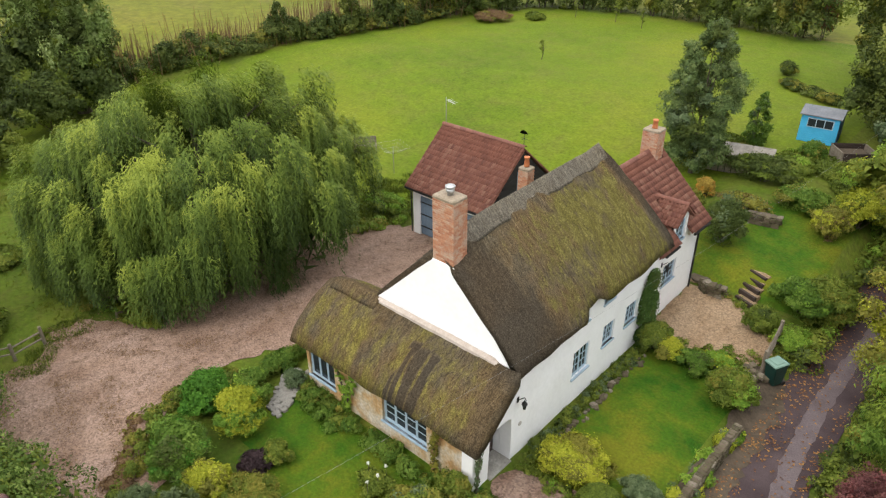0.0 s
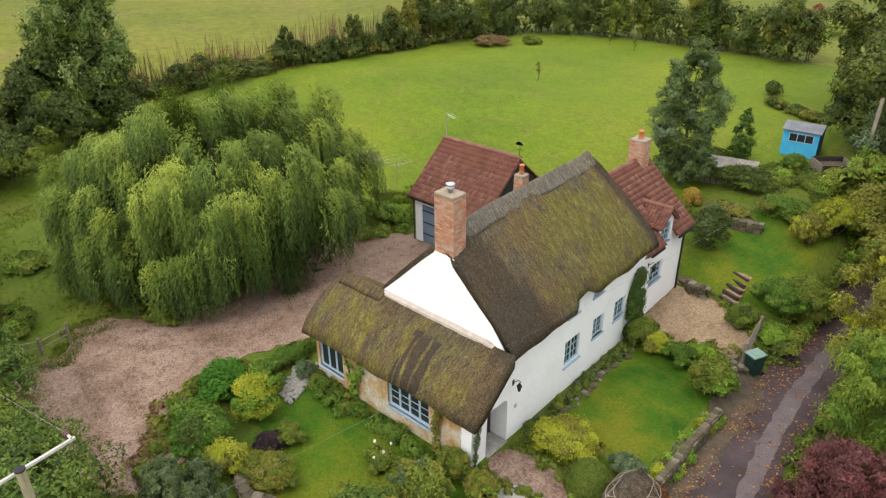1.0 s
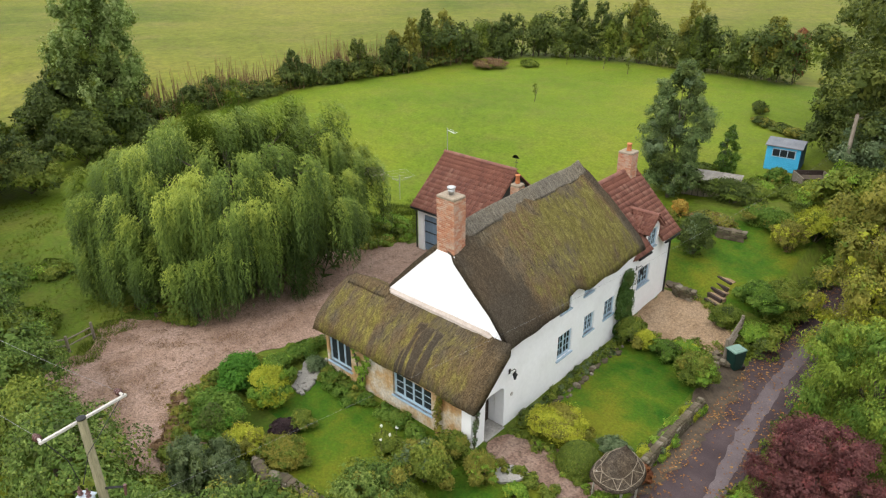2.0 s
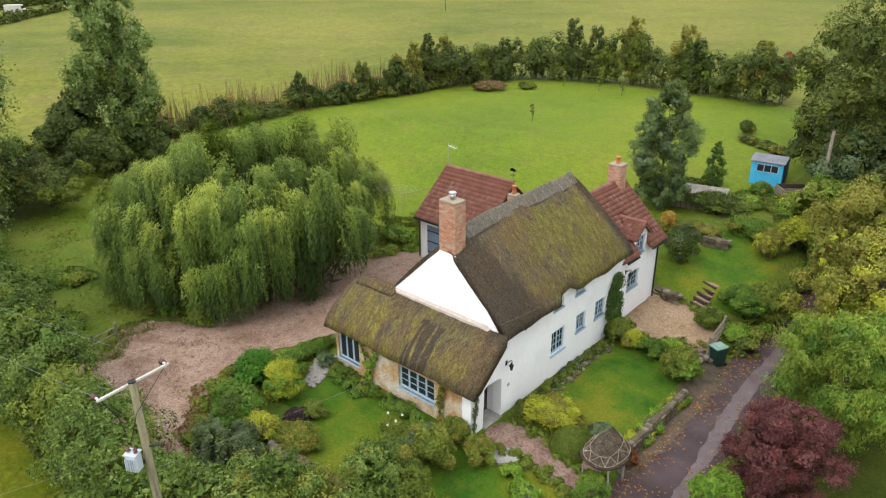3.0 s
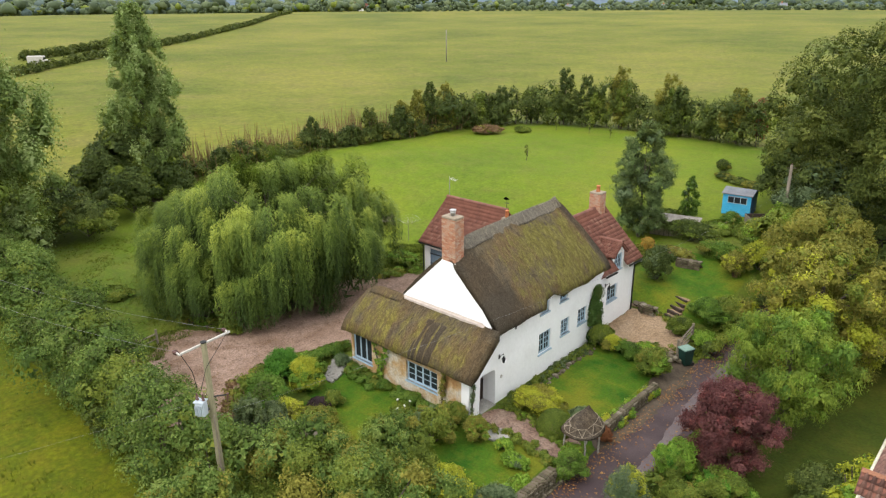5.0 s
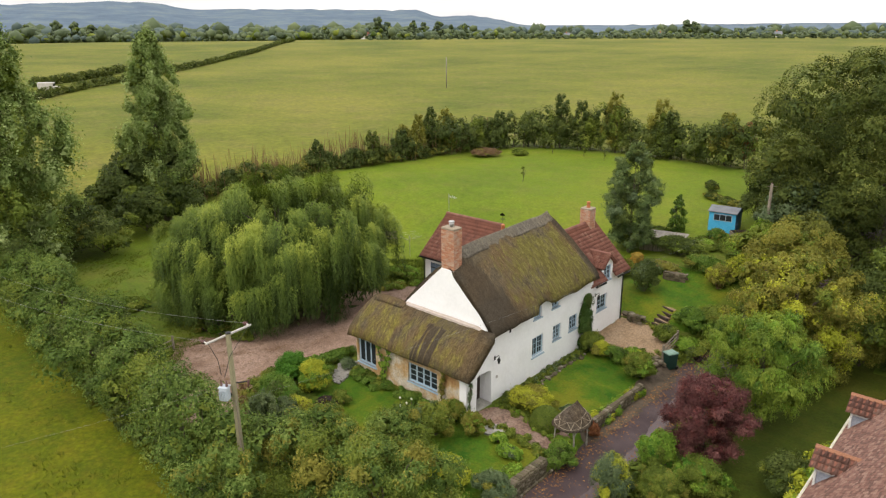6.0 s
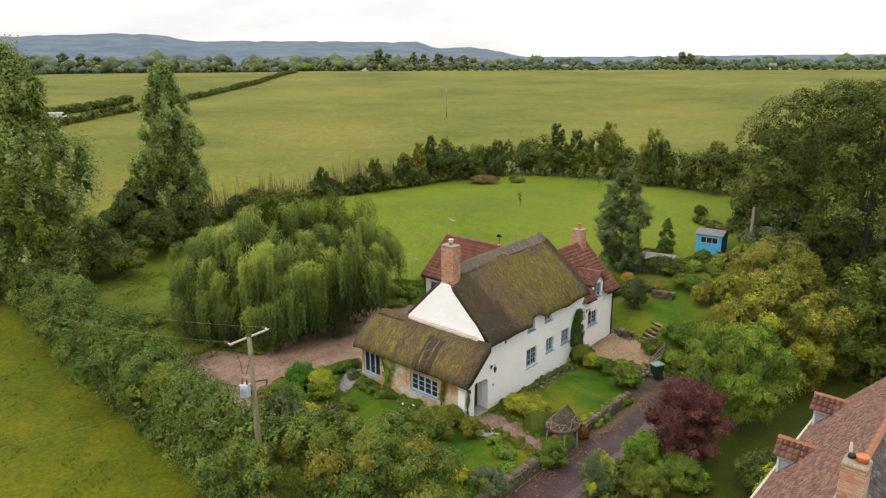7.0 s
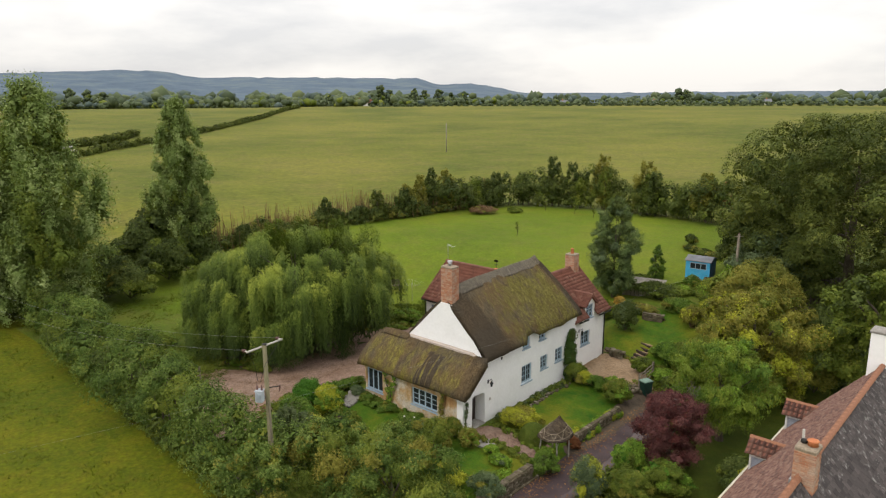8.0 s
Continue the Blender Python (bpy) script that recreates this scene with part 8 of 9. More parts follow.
def log_bench():
    x, y, z = -33.2, 29.0, G(-33.2, 29.0)
    ob = thing("garden_bench", x, y, z, "brown timber bench beside the willow", "bench")
    m = Matrix.Translation((x, y, z)) @ Matrix.Rotation(radians(50), 4, "Z")
    for k in range(4):
        part("seat_slat", box(-0.75, 0.75, -0.25 + k * 0.13, -0.14 + k * 0.13, 0.42, 0.46, m=m), OLD_WOOD, ob)
        part("back_slat", box(-0.75, 0.75, 0.3, 0.34, 0.5 + k * 0.12, 0.6 + k * 0.12, m=m), OLD_WOOD, ob)
    for s in (-0.7, 0.7):
        for yy in (-0.2, 0.3):
            part("leg", box(s - 0.04, s + 0.04, yy - 0.04, yy + 0.04, -0.1, 0.95 if yy > 0 else 0.42, m=m), OLD_WOOD, ob)


log_bench()


def rotary_dryer():
    x, y = -29.5, 28.0
    z = G(x, y)
    ob = thing("rotary_dryer", x, y, z, "thin metal rotary clothes dryer on the grass", "clothes dryer")
    part("pole", tube([(x, y, z - 0.2), (x, y, z + 1.8)], [0.022, 0.02], 6), GALV, ob)
    tips = []
    for k in range(4):
        a = k * math.pi / 2 + 0.4
        tip = (x + 1.15 * math.cos(a), y + 1.15 * math.sin(a), z + 1.85)
        tips.append(tip)
        part("arm", tube([(x, y, z + 1.3), tip], [0.008, 0.008], 5), OLD_WOOD, ob)
    for f in (0.5, 0.75, 1.0):
        c = Vector((x, y, z + 1.3))
        ring = [c.lerp(Vector(t), f) for t in tips]
        part("line", joined([tube([ring[k], ring[(k + 1) % 4]], [0.003, 0.003], 4) for k in range(4)]), GALV, ob)


rotary_dryer()


def wall_lantern(x, y, z):
    ob = thing("wall_lantern", x, y, z, "black iron lantern on the white wall", "lamp", "wall lanterns")
    part("bracket", tube([(x - 0.12, y, z + 0.1), (x + 0.12, y, z + 0.34), (x + 0.2, y, z + 0.26)], [0.015] * 3, 5), BLACK_IRON, ob)
    part("backplate", box(x - 0.13, x - 0.11, y - 0.05, y + 0.05, z, z + 0.22), BLACK_IRON, ob)
    part("cage", lathe([(0.05, -0.12), (0.08, 0.06), (0.085, 0.07), (0.11, 0.08), (0.03, 0.2), (0.015, 0.25)], x + 0.14, y, z, 6), BLACK_IRON, ob)
    part("glass", lathe([(0.045, -0.1), (0.086, 0.05)], x + 0.14, y, z, 6), GLASS, ob)


wall_lantern(XF + 0.13, 14.35, 2.35)
wall_lantern(XT + 0.13, 24.75, 2.65)
sg = part("wall_plaque", lathe([(0.09, -0.015), (0.09, 0.0), (0.075, 0.01)], 0, 0, 0, 16), PALE_STEEL)
sg.matrix_basis = Matrix.Translation((XF + 0.045, 14.5, 1.35)) @ Matrix.Rotation(math.pi / 2, 4, "Y")
tagged(sg, "small pale oval plaque on the white wall", "plaque")
for yy, zz in ((15.6, 3.55),):
    p = part("vent_plate", box(XF + 0.01, XF + 0.05, yy - 0.06, yy + 0.06, zz - 0.08, zz + 0.08, 0.01), BLACK_IRON)
    tagged(p, "small dark iron plate on the wall", "plate")


def weather_vane():
    x, y, z = -18.5, 26.3, 5.5
    ob = thing("weather_vane", x, y, z, "small dark weather vane on the garage gable", "weather vane")
    part("rod", tube([(x, y, z - 0.2), (x, y, z + 0.75)], [0.018, 0.012], 5), BLACK_IRON, ob)
    for a in (0, math.pi / 2):
        part("arm", tube([(x - 0.2 * math.cos(a), y - 0.2 * math.sin(a), z + 0.35), (x + 0.2 * math.cos(a), y + 0.2 * math.sin(a), z + 0.35)], [0.012, 0.012], 4), BLACK_IRON, ob)
    bm = bmesh.new()
    bm.faces.new([bm.verts.new(q) for q in ((x - 0.28, y, z + 0.58), (x - 0.1, y, z + 0.56), (x + 0.24, y, z + 0.6), (x + 0.1, y, z + 0.72), (x - 0.05, y, z + 0.78), (x - 0.2, y, z + 0.7))])
    bmesh.ops.solidify(bm, geom=list(bm.faces), thickness=0.015)
    part("vane", bm, BLACK_IRON, ob)


weather_vane()


def fallen_leaves():
    rng = np.random.default_rng(66)
    n = 3600
    y = rng.uniform(8, 36, n)
    edge = rng.uniform(size=n)
    x = np.where(edge < 0.6, -4.25 + np.abs(rng.normal(0, 0.55, n)), np.where(edge < 0.8, -1.85 - np.abs(rng.normal(0, 0.35, n)), rng.uniform(-4.2, -1.9, n)))
    x += np.interp(y, [8, 28, 36], [0, 0, 0.4])
    heap = np.array([noise.noise((a * 0.8, b * 0.5, 2.0)) for a, b in zip(x, y)]) > rng.uniform(-0.55, 0.25, n)
    x, y = x[heap], y[heap]
    n = len(x)
    p = np.stack([x, y, np.array([G(a, b) for a, b in zip(x, y)]) + 0.085], 1)
    nn = rng.normal(size=p.shape) * 0.2 + np.array([0, 0, 1])
    nn /= np.linalg.norm(nn, axis=1, keepdims=True)
    v, f = leaf_quads(p, nn, 0.095, 0.7, rng, 0)
    ob = new("fallen_leaves", fast_mesh("fallen_leaves", v, f, L_FALLEN, False, np.repeat(rng.uniform(size=n), 3)))
    tagged(ob, "scattered orange and brown fallen leaves on the lane", "fallen leaves", kind="stuff")


fallen_leaves()


def drive_litter():
    """Brown leaf litter swept to the drive's shady edge and its wheel tracks."""
    rng = np.random.default_rng(67)
    line = along([(-29.0, 6.5), (-27.2, 9.2), (-25.6, 13.5), (-26.8, 18.0), (-25.5, 21.5)], 0.1, closed=False)
    pts = []
    for x, y in line:
        for _ in range(16):
            pts.append((x + abs(rng.normal(0, 1.1)) - 0.5, y + rng.normal(0, 0.5)))
    for x, y in along([(-24.5, 3.0), (-22.6, 6.5), (-23.0, 10.5), (-22.5, 15.0)], 0.1, closed=False):
        for _ in range(6):
            pts.append((x + rng.normal(0, 0.5), y + rng.normal(0, 0.3)))
    for line in ([(-28.0, 6.6), (-25.5, 7.8), (-23.9, 9.2), (-22.9, 11.5)], [(-25.5, 5.6), (-23.2, 5.0), (-21.4, 4.2), (-19.4, 3.4)], [(-24.0, 7.0), (-22.4, 6.1), (-19.9, 5.4), (-17.6, 4.6)], [(-27.4, 4.6), (-24.0, 3.2), (-20.5, 2.8)]):
        for x, y in along(line, 0.06, closed=False):
            if noise.noise((x * 0.9, y * 0.9, 3.0)) > -0.15:
                pts += [(x + rng.normal(0, 0.22), y + rng.normal(0, 0.22)) for _ in range(7)]
    p = np.array([(x, y, G(x, y) + 0.095) for x, y in pts])
    nn = rng.normal(size=p.shape) * 0.25 + np.array([0, 0, 1])
    nn /= np.linalg.norm(nn, axis=1, keepdims=True)
    v, f = leaf_quads(p, nn, 0.07, 0.6, rng, 0)
    ob = new("leaf_litter", fast_mesh("leaf_litter", v, f, L_BROWN, False, np.repeat(rng.uniform(0, 0.7, size=len(p)), 3)))
    tagged(ob, "thin brown leaf litter along the gravel drive", "leaf litter", kind="stuff")


drive_litter()


# ---- the neighbouring house across the lane ----
def plain_tile_mesh(w, l, mat):
    t = 0.016
    verts = [(0.004, 0, t), (w - 0.004, 0, t), (w - 0.004, l, 0.004), (0.004, l, 0.004), (0.004, 0, 0), (w - 0.004, 0, 0)]
    return fast_mesh("tile", verts, [(0, 1, 2, 3), (4, 5, 1, 0), (4, 0, 3), (5, 2, 1)], mat)


def plain_tiles(roof, origin, along_v, up_v, width, length, cols, rows, mat, rest_mat, singles, start):
    a, u = Vector(along_v).normalized(), Vector(up_v).normalized()
    n = a.cross(u)
    w, l = width / cols, length / rows
    me = plain_tile_mesh(w, l * 1.6, mat)
    R = Matrix((a, u, n)).transposed()
    vs, count, V, F = np.array([v.co[:] for v in me.vertices]), 0, [], []
    rot = np.array(R)
    for r in range(rows):
        for c in range(cols):
            o = Vector(origin) + a * ((c + (0.5 if r % 2 else 0)) * w) + u * (r * l) + n * (0.012 + random.uniform(0, 0.012))
            if start(o) and count < singles:
                m = R.to_4x4()
                m.translation = o
                ob = new("tile", me)
                ob.matrix_basis = m
                ob.parent = roof
                count += 1
            else:
                k = 6 * len(V)
                V.append(vs @ rot.T + np.array(o))
                F += [(k, k + 1, k + 2, k + 3), (k + 4, k + 5, k + 1, k), (k + 4, k, k + 3), (k + 5, k + 2, k + 1)]
    me2 = bpy.data.meshes.new("tiles")
    me2.from_pydata(np.concatenate(V).tolist(), [], F)
    me2.materials.append(rest_mat)
    ob = new("tiles", me2)
    ob.parent = roof
    tagged(ob, kind="stuff")


def island_mat(name, stops, lichen=None, amount=0.6):
    """Tiles joined in one mesh that still differ from one to the next."""
    m, nt, b = mat_base(name)
    geo = nt.nodes.new("ShaderNodeNewGeometry")
    col = ramp(nt, geo.outputs["Random Per Island"], stops)
    if lichen:
        spots = nz(nt, 5.0, 6.0, 0.7)
        col = mixc(nt, ramp(nt, spots, [(0.55, grey(0)), (0.66, grey(amount))]), col, lichen)
    n = nz(nt, 16.0, 4.0)
    nt.links.new(mixc(nt, 1.0, col, ramp(nt, n, [(0.3, grey(0.65)), (0.7, grey(1))]), "MULTIPLY"), b.inputs["Base Color"])
    b.inputs["Roughness"].default_value = 0.88
    bump(nt, b, n, 0.3, 0.01)
    return m


def tile_single_mat(name, stops):
    m, nt, b = mat_base(name)
    oi = nt.nodes.new("ShaderNodeObjectInfo")
    col = ramp(nt, oi.outputs["Random"], stops)
    n = nz(nt, 16.0, 4.0)
    nt.links.new(mixc(nt, 1.0, col, ramp(nt, n, [(0.3, grey(0.65)), (0.7, grey(1))]), "MULTIPLY"), b.inputs["Base Color"])
    b.inputs["Roughness"].default_value = 0.88
    return m


NB_STOPS = [(0.0, (0.118, 0.057, 0.042)), (0.4, (0.182, 0.086, 0.062)), (0.75, (0.236, 0.120, 0.086)), (1.0, (0.295, 0.177, 0.135))]
SLATE_STOPS = [(0.0, (0.040, 0.032, 0.031)), (0.5, (0.062, 0.050, 0.048)), (1.0, (0.095, 0.078, 0.074))]


RIDGE_CLAY = mottled("ridge_clay", [(0.3, (0.26, 0.11, 0.06)), (0.7, (0.38, 0.185, 0.11))], 3.0, 0.85, 14.0, 0.4, 0.01)


def neighbour():
    x0, xr, x1, y0, y1, ze, zr = 5.85, 9.1, 12.6, 2.0, 17.0, 4.15, 7.75
    h = thing("neighbouring_house", 9.2, 9.5, 0, "neighbouring house with brown tiled roof and dormers", "house")
    part("front_wall", box(x0 + 0.45, x0 + 0.75, y0 + 0.3, y1 - 0.3, -0.3, ze + 0.3), WHITE_WALL, h)
    part("rear_wall", box(x1 - 0.75, x1 - 0.45, y0 + 0.3, y1 - 0.3, -0.3, ze + 0.3), WHITE_WALL, h)
    for y in (y0 + 0.3, y1 - 0.6):
        part("gable_wall", slab([(x0 + 0.76, -0.3), (x1 - 0.76, -0.3), (x1 - 0.76, ze + 0.55), (xr, zr - 0.15), (x0 + 0.76, ze + 0.55)], [], lambda u, v, d, y=y: (u, y + d, v), 0.3, 2, 2), WHITE_WALL, h)
    roof = roof_plate("front_roof", [(x0, y1, ze), (x0, y0, ze), (xr, y0, zr), (xr, y1, zr)], 0.08, CLAY, h, "weathered brown clay tiles")
    rear = roof_plate("rear_roof", [(x1, y0, ze), (x1, y1, ze), (xr, y1, zr), (xr, y0, zr)], 0.08, DARK_BOARD, h, "dark lichen-spotted slates")
    up = Vector((xr - x0, 0, zr - ze))
    plain_tiles(roof, (x0, y1, ze), (0, -1, 0), up, y1 - y0, up.length, 92, 46, tile_single_mat("brown_tile", NB_STOPS), island_mat("brown_tiles", NB_STOPS), 300, lambda o: 8.0 < o.y < 11.5 and o.x > 6.0)
    up2 = Vector((xr - x1, 0, zr - ze))
    plain_tiles(rear, (x1, y0, ze), (0, 1, 0), up2, y1 - y0, up2.length, 62, 26, tile_single_mat("slate", SLATE_STOPS), island_mat("slates", SLATE_STOPS, (0.42, 0.41, 0.38), 0.55), 200, lambda o: 5.0 < o.y < 9.0 and o.x < 11.5)
    ridge_tiles(roof, (xr, y0, zr + 0.02), (xr, y1, zr + 0.02), 38, RIDGE_CLAY, 0.12)
    part("fascia", box(x0 - 0.02, x0 + 0.06, y0, y1, ze - 0.14, ze - 0.01), PALE_STEEL, h, "white painted fascia")
    part("gutter", tube([(x0 - 0.07, y0, ze - 0.01), (x0 - 0.07, y1, ze - 0.03)], [0.055, 0.055], 8), GUTTER, h, "pale cream gutter")
    dark = tile_single_mat("dormer_tile", [(u, tuple(0.78 * v for v in c)) for u, c in NB_STOPS])
    for yc in (15.9, 11.4):
        d = part("dormer", box(x0 + 0.15, x0 + 1.6, yc - 0.36, yc + 0.36, ze + 0.1, ze + 0.9), BLUE_LEAD, h, "small tiled dormer with blue-grey lead cheeks")
        for s in (-1, 1):
            part("trim", box(x0 + 0.1, x0 + 1.2, yc + s * 0.385 - 0.024, yc + s * 0.385 + 0.024, ze + 0.76, ze + 0.87), TRIM_WHITE, d, "white painted trim board")
            part("corner_post", box(x0 + 0.1, x0 + 0.17, yc + s * 0.385 - 0.024, yc + s * 0.385 + 0.024, ze + 0.1, ze + 0.76), TRIM_WHITE, d, "white painted corner post")
        part("window", box(x0 + 0.12, x0 + 0.15, yc - 0.30, yc + 0.30, ze + 0.2, ze + 0.84), PALE_STEEL, d, "white-framed dormer window")
        for k in range(2):
            part("pane", box(x0 + 0.10, x0 + 0.12, yc - 0.27 + k * 0.28, yc - 0.01 + k * 0.28, ze + 0.25, ze + 0.79), GLASS, d)
        lo, hi = ze + 0.88, ze + 1.35
        for s in (-1, 1):
            pts = [(x0 - 0.05, yc + s * 0.5, lo), (x0 - 0.05, yc, hi), (x0 + 1.42, yc, hi), (x0 + 0.85, yc + s * 0.5, lo)]
            pl = roof_plate("dormer_roof", pts if s < 0 else pts[::-1], 0.05, CLAY, d)
            a, u = Vector((1, 0, 0)), Vector(pts[1]) - Vector(pts[0])
            if s < 0:
                tiled_slope(pl, pts[0], a, u, 1.45, u.length, 7, 3, lambda q: q.x > x0 + 0.95 + (q.z - lo) * 0.9, 30, dark)
            else:
                tiled_slope(pl, (x0 + 1.4, yc + 0.5, lo), -a, u, 1.45, u.length, 7, 3, lambda q: q.x > x0 + 0.95 + (q.z - lo) * 0.9, 30, dark)
        ridge_tiles(d, (x0 - 0.05, yc, hi + 0.02), (x0 + 1.45, yc, hi + 0.02), 5, RIDGE_CLAY, 0.1)
    st = chimney(h, 8.92, 9.52, 5.1, 5.7, 5.5, 6.6, 8.7, "orange brick chimney with a clay pot")
    part("pot", lathe([(0.15, 0), (0.14, 0.1), (0.17, 0.14), (0.15, 0.16), (0.11, 0.16)], 9.33, 5.4, 8.8), POT, st, "squat orange clay pot", True)
    part("small_pot", lathe([(0.1, 0), (0.09, 0.08), (0.05, 0.1)], 9.08, 5.45, 8.8), DARK_BOARD, st, "dark capped flue", True)
    part("vent", tube([(9.02, 5.6, 8.8), (8.99, 5.65, 9.1)], [0.05, 0.04], 6), PALE_STEEL, st)
    part("flashing", box(8.87, 8.93, 5.05, 5.75, 7.3, 7.7), LEAD, st)
    w = part("white_chimney", box(8.55, 9.5, 16.6, 17.4, 6.0, 9.1, 0.02), WHITE_WALL, h, "white rendered chimney at the gable")
    part("cap", box(8.5, 9.55, 16.55, 17.45, 9.1, 9.2, 0.02), CONCRETE, w)
    part("pot", lathe([(0.13, 0), (0.11, 0.3), (0.13, 0.34)], 9.2, 17.0, 9.2), POT, w)


neighbour()
# ---- the distance ----
def far_leaves(name, label, clumps, n, leaf, mat, seed, category="trees"):
    ob = foliage(name, clumps, n, leaf, mat, None, seed, label, sub=10)
    return tagged(ob, label, category, kind="stuff")


def lumps(name, label, clumps, mat, seed, category="trees"):
    """Far tree crowns as knobbly closed forms."""
    rng = np.random.default_rng(seed)
    bm = bmesh.new()
    bmesh.ops.create_icosphere(bm, subdivisions=1, radius=1.0)
    bm.verts.ensure_lookup_table()
    base = np.array([v.co[:] for v in bm.verts])
    tri = np.array([[v.index for v in f.verts] for f in bm.faces])
    bm.free()
    V, F, T = [], [], []
    for i, (x, y, z, a, b, c) in enumerate(clumps):
        k = rng.uniform(0.6, 1.3, (len(base), 1))
        V.append(base * k * np.array([a, b, c]) + np.array([x, y, z]))
        F.append(tri + i * len(base))
        T.append(np.clip(rng.uniform(0, 0.75) + rng.uniform(-0.25, 0.25, len(base)), 0, 1))
    index = np.repeat(rng.choice(len(mat), len(clumps), p=[0.72] + [0.28 / (len(mat) - 1)] * (len(mat) - 1)), len(tri))
    ob = new(name, fast_mesh(name, np.concatenate(V), np.concatenate(F), mat, False, np.concatenate(T), index))
    return tagged(ob, label, category, kind="stuff")


def far_path(path, step, w, h, rng, rough=0.35):
    out = []
    for x, y in along(path, step, closed=False):
        k = h * rng.uniform(1 - rough, 1 + rough)
        out.append((x + rng.normal(0, w * 0.15), y + rng.normal(0, w * 0.15), G(x, y) + k * 0.45, w * rng.uniform(0.5, 0.8), w * rng.uniform(0.5, 0.8), k * 0.62))
    return out


def polar(deg, dist):
    """A place seen from the garden: degrees left of the view's middle, metres away."""
    a = radians(42 + deg)
    return 10 - math.sin(a) * dist, -10 + math.cos(a) * dist


def far_country():
    rng = np.random.default_rng(500)
    far_leaves("field_boundary_hedge", "dark clipped hedge running up the field", far_path([(-168, 44), (-190, 66), (-215, 100), (-290, 185), (-395, 285)], 1.3, 1.9, 1.7, rng), 26000, 0.5, L_OAK, 501, "hedge")
    far_leaves("field_boundary_hedge", "dark hedge across the far pasture", far_path([(-204, 58), (-222, 84), (-238, 98)], 1.3, 2.2, 1.9, rng), 9000, 0.5, L_OAK, 502, "hedge")
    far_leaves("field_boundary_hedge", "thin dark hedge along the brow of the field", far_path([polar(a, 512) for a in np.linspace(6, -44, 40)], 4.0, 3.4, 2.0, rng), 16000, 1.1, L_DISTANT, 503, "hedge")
    # woods and hedgerow trees beyond the brow, in uneven groups
    rows, far = [], []
    for a in np.arange(-40, 44, 0.22):
        left = smooth(-10, 8, a)
        group = 0.5 + 0.5 * noise.noise((a * 0.45, 0, 7)) + 0.3 * noise.noise((a * 1.6, 0, 9))
        for d, hh, out in ((rng.uniform(575, 700), 5.5 + 7.5 * left, rows), (rng.uniform(760, 980), 12 + 8 * left, far), (rng.uniform(1150, 1500), 24 + 12 * left, far)):
            x, y = polar(a + rng.normal(0, 0.15), d)
            h = hh * rng.uniform(0.45, 1.0) * (0.45 + 0.9 * group)
            g = G(x, y)
            for _ in range(4):
                r = h * rng.uniform(0.22, 0.42)
                out.append((x + rng.normal(0, h * 0.34), y + rng.normal(0, h * 0.34), g + h * rng.uniform(0.1, 0.66), r * 1.2, r * 1.2, r))
    for a, h in ((-18.2, 15.0), (-18.7, 13.0), (5.3, 19.0), (4.6, 15.0), (2.6, 16.0), (1.8, 14.0), (0.6, 15.0), (-0.4, 12.0), (-1.5, 13.0), (9.4, 11.0), (14.2, 10.0), (26, 14.0), (27, 16.0), (28.2, 17.0), (30, 14.0)):
        x, y = polar(a, 640)
        for _ in range(60):
            up = rng.uniform(0.05, 0.92)
            e = rng.normal(0, 0.30 * (1.05 - up), 2)
            rows.append((x + e[0] * h, y + e[1] * h, G(x, y) + h * up, h * 0.11, h * 0.11, h * 0.10))
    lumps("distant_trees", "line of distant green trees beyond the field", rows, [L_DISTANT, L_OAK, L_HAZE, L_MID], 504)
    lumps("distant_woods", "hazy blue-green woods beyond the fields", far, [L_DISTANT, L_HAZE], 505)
    # wooded hills on the skyline, blue haze painted into their colour
    verts, faces, k = [], [], 220
    for i, a in enumerate(np.linspace(-60, 75, k)):
        sky = 24 + 52 * smooth(-7, -2, a) + 34 * smooth(0.6, 2.2, a) + 6 * smooth(4, 12, a) + 34 * smooth(18.5, 22.5, a) * (1 - 0.55 * smooth(25, 33, a))
        sky += 4 * noise.noise((a * 0.35, 0, 1)) + 2 * noise.noise((a * 1.7, 0, 4)) + 2.2 * noise.noise((a * 6.0, 0, 5))
        for d, f in ((1500, -0.4), (2600, 0.12), (3300, 0.55), (4000, 1.0), (4500, 0.7)):
            x, y = polar(a, d)
            verts.append((x, y, sky * f + 6 * noise.noise((a * 2.1, d * 0.01, 2)) * min(1, abs(f))))
    n = 5
    faces = [(i * n + j, (i + 1) * n + j, (i + 1) * n + j + 1, i * n + j + 1) for i in range(k - 1) for j in range(n - 1)]
    ob = part("backdrop_hills", (verts, faces), HAZED_HILLS, None, "", True)
    tagged(ob, "long wooded hills on the horizon, coloured with blue haze", "hills", kind="structure")


# base colour holds the blue haze of distance
HAZED_HILLS = mottled("hazed_hills", [(0.36, (0.066, 0.104, 0.148)), (0.5, (0.088, 0.130, 0.176)), (0.62, (0.120, 0.162, 0.180))], 0.008, 1.0, 0.05, 0.0, spread=0.22, stretch=(1, 1, 1.3))
far_country()


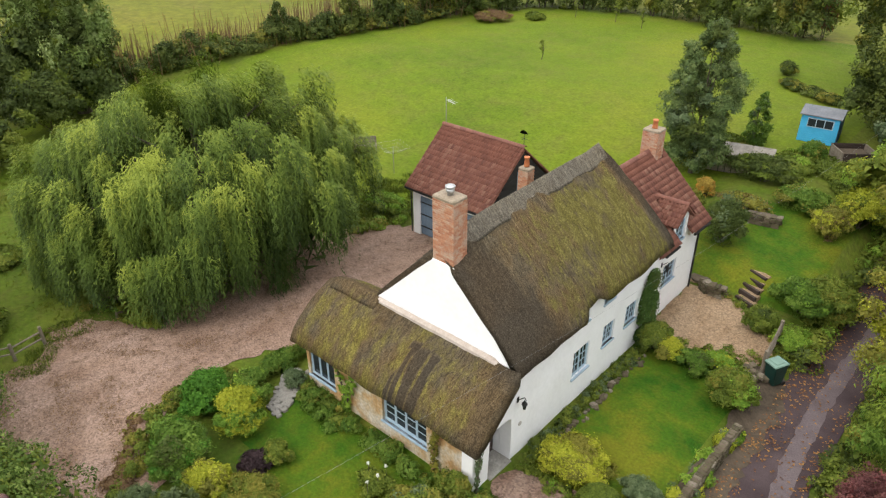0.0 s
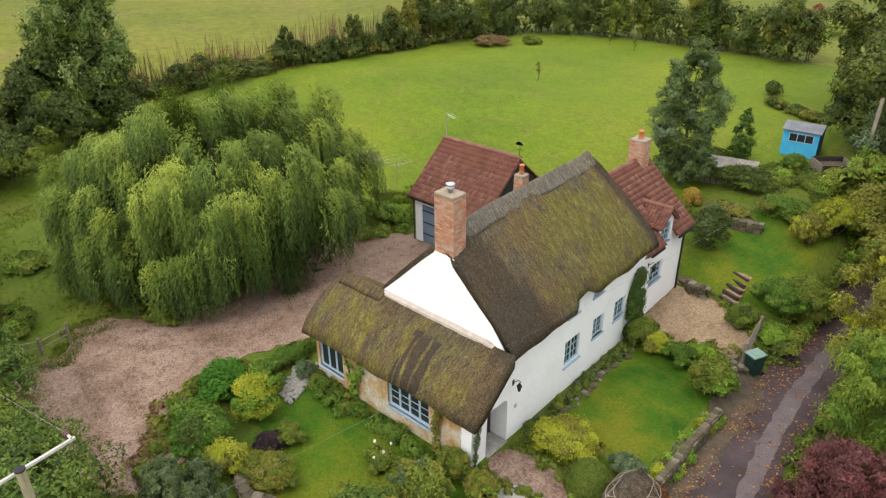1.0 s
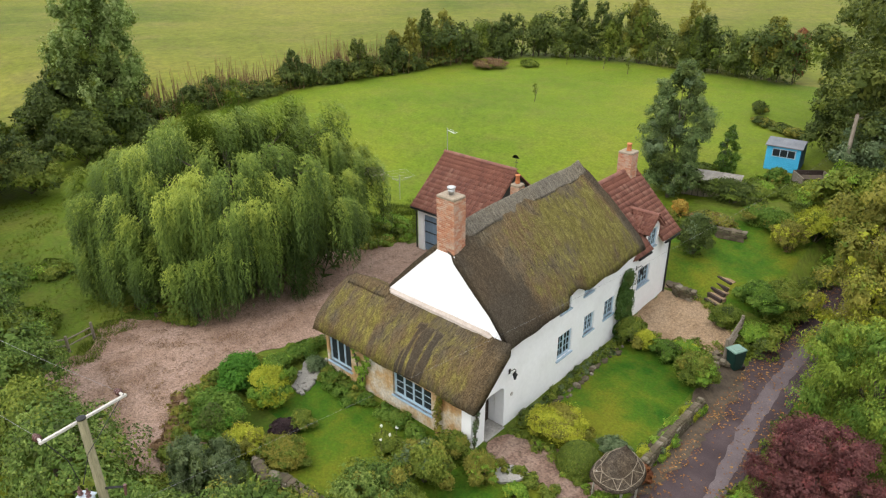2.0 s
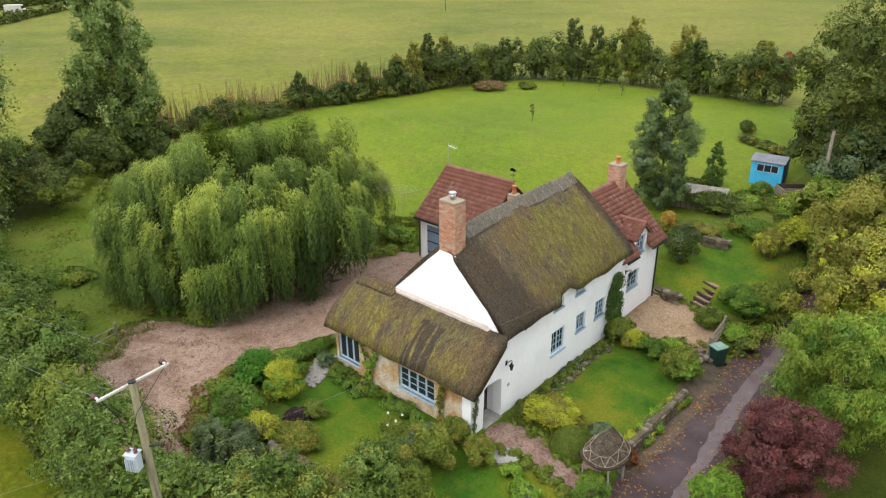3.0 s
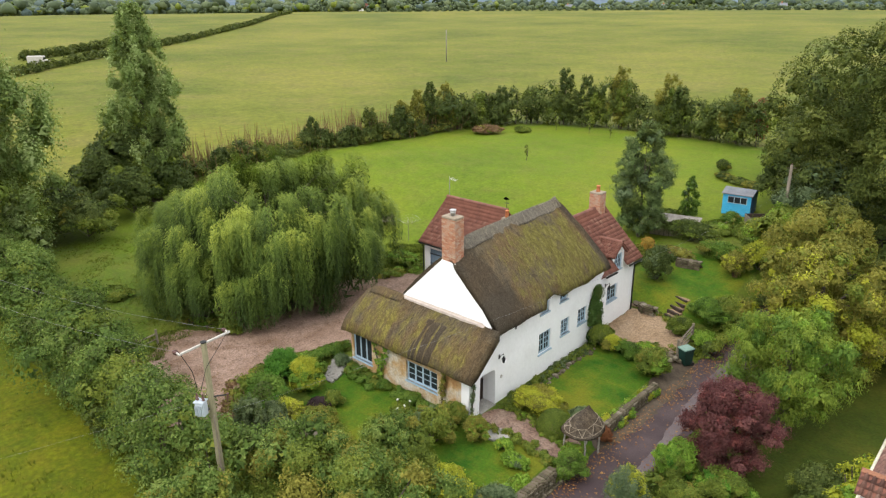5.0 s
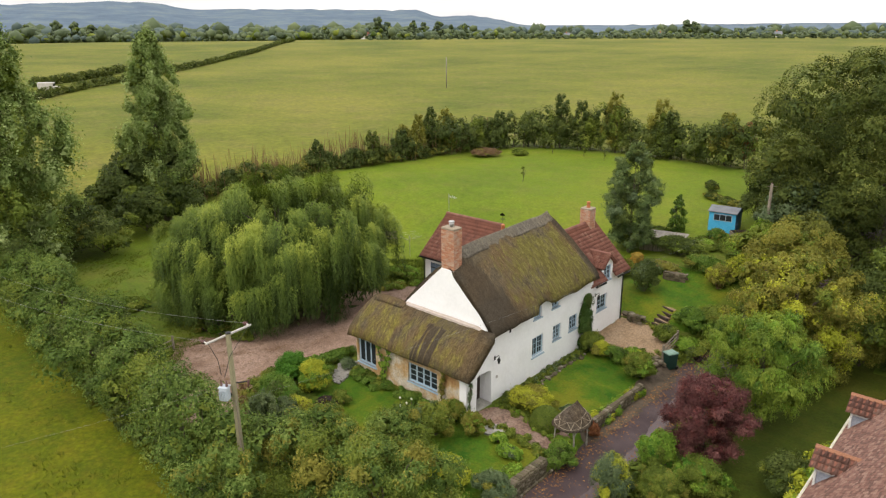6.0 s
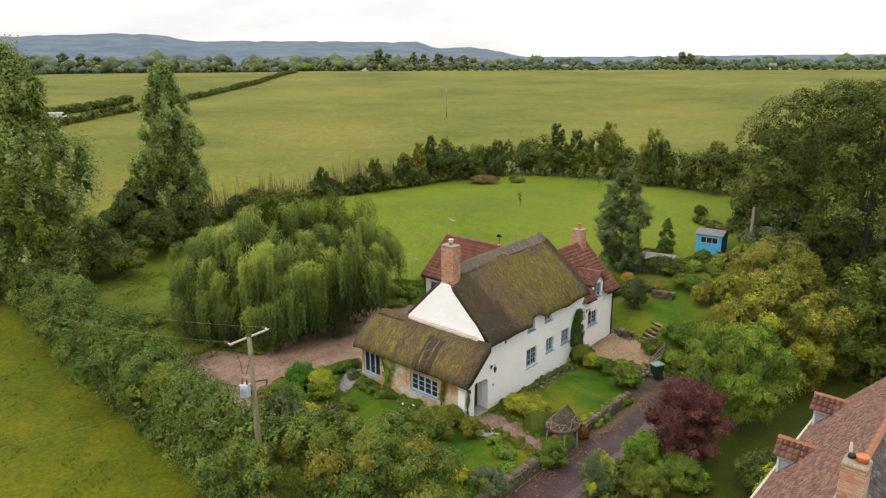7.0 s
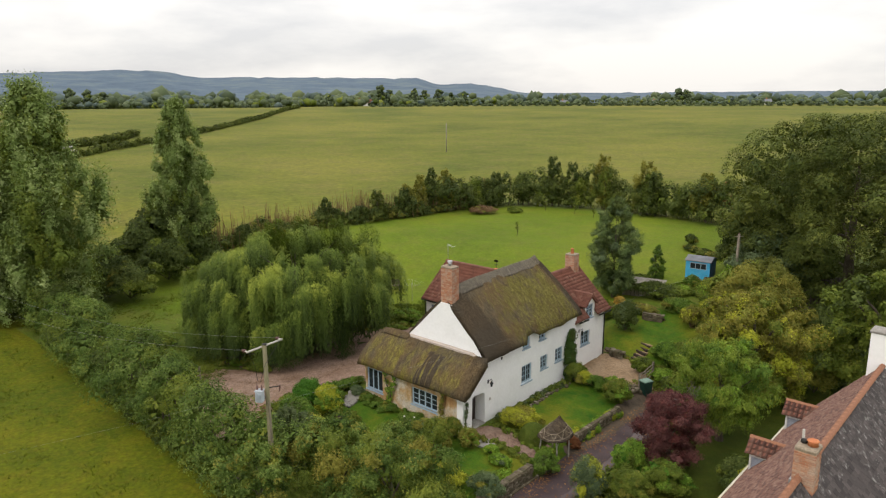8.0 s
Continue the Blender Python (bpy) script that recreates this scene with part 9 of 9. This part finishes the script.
def far_house(a, d, w, h, wall, roofm, label):
    x, y = polar(a, d)
    z = G(x, y)
    ob = thing("farmhouse", x, y, z, label, "house", "distant houses")
    m = Matrix.Translation((x, y, z)) @ Matrix.Rotation(radians(42 + a + 12), 4, "Z")
    part("walls", box(-w / 2, w / 2, -3.5, 3.5, -1, h, m=m), wall, ob)
    bm = bmesh.new()
    P = [bm.verts.new(m @ Vector(p)) for p in ((-w / 2 - 0.4, -4, h - 0.2), (w / 2 + 0.4, -4, h - 0.2), (w / 2 + 0.4, 0, h + 3.2), (-w / 2 - 0.4, 0, h + 3.2), (-w / 2 - 0.4, 4, h - 0.2), (w / 2 + 0.4, 4, h - 0.2))]
    for q in ((0, 1, 2, 3), (3, 2, 5, 4), (0, 3, 4), (1, 5, 2), (0, 4, 5, 1)):
        bm.faces.new([P[i] for i in q])
    part("roof", bm, roofm, ob)
    part("chimney", box(-w * 0.3, -w * 0.3 + 0.9, -0.5, 0.5, h, h + 4.4, m=m), BRICK, ob)
    for k in range(3):
        part("window", box(-w * 0.35 + k * w * 0.28, -w * 0.35 + k * w * 0.28 + 1.3, -3.56, -3.5, h - 1.8, h - 0.6, m=m), GLASS, ob)


far_house(6.6, 640, 15, 3.0, WHITE_WALL, CLAY, "distant white farmhouse with a red tiled roof")
far_house(-9.5, 760, 7, 3.4, WHITE_WALL, FELT, "distant pale house among trees")
far_house(-16.5, 780, 6, 3.4, WHITE_WALL, FELT, "distant white house among the trees")
far_house(-18.4, 760, 6, 3.2, WHITE_WALL, CLAY, "distant pale house among trees")
far_house(-24.5, 760, 6, 3.4, WHITE_WALL, FELT, "distant pale house among trees")


def white_van(x, y, rz):
    z = G(x, y)
    m = Matrix.Translation((x, y, z)) @ Matrix.Rotation(rz, 4, "Z")
    ob = thing("van", x, y, z, "white van parked on the far field track", "van")
    bm = box(-2.4, 1.4, -0.95, 0.95, 0.35, 2.3, 0.1)
    box(1.3, 2.5, -0.93, 0.93, 0.35, 1.35, 0.1, bm=bm)
    bmesh.ops.transform(bm, matrix=m, verts=bm.verts)
    part("body", bm, PALE_STEEL, ob)
    part("windscreen", box(1.38, 1.5, -0.85, 0.85, 1.36, 2.0, m=m), GLASS, ob)
    for dx in (-1.5, 1.6):
        for dy in (-0.9, 0.9):
            bm = bmesh.new()
            bmesh.ops.create_cone(bm, cap_ends=True, segments=12, radius1=0.36, radius2=0.36, depth=0.22, matrix=m @ Matrix.Translation((dx, dy, 0.36)) @ Matrix.Rotation(math.pi / 2, 4, "X"))
            part("wheel", bm, BLACK_IRON, ob)


white_van(-190, 57, 0.9)
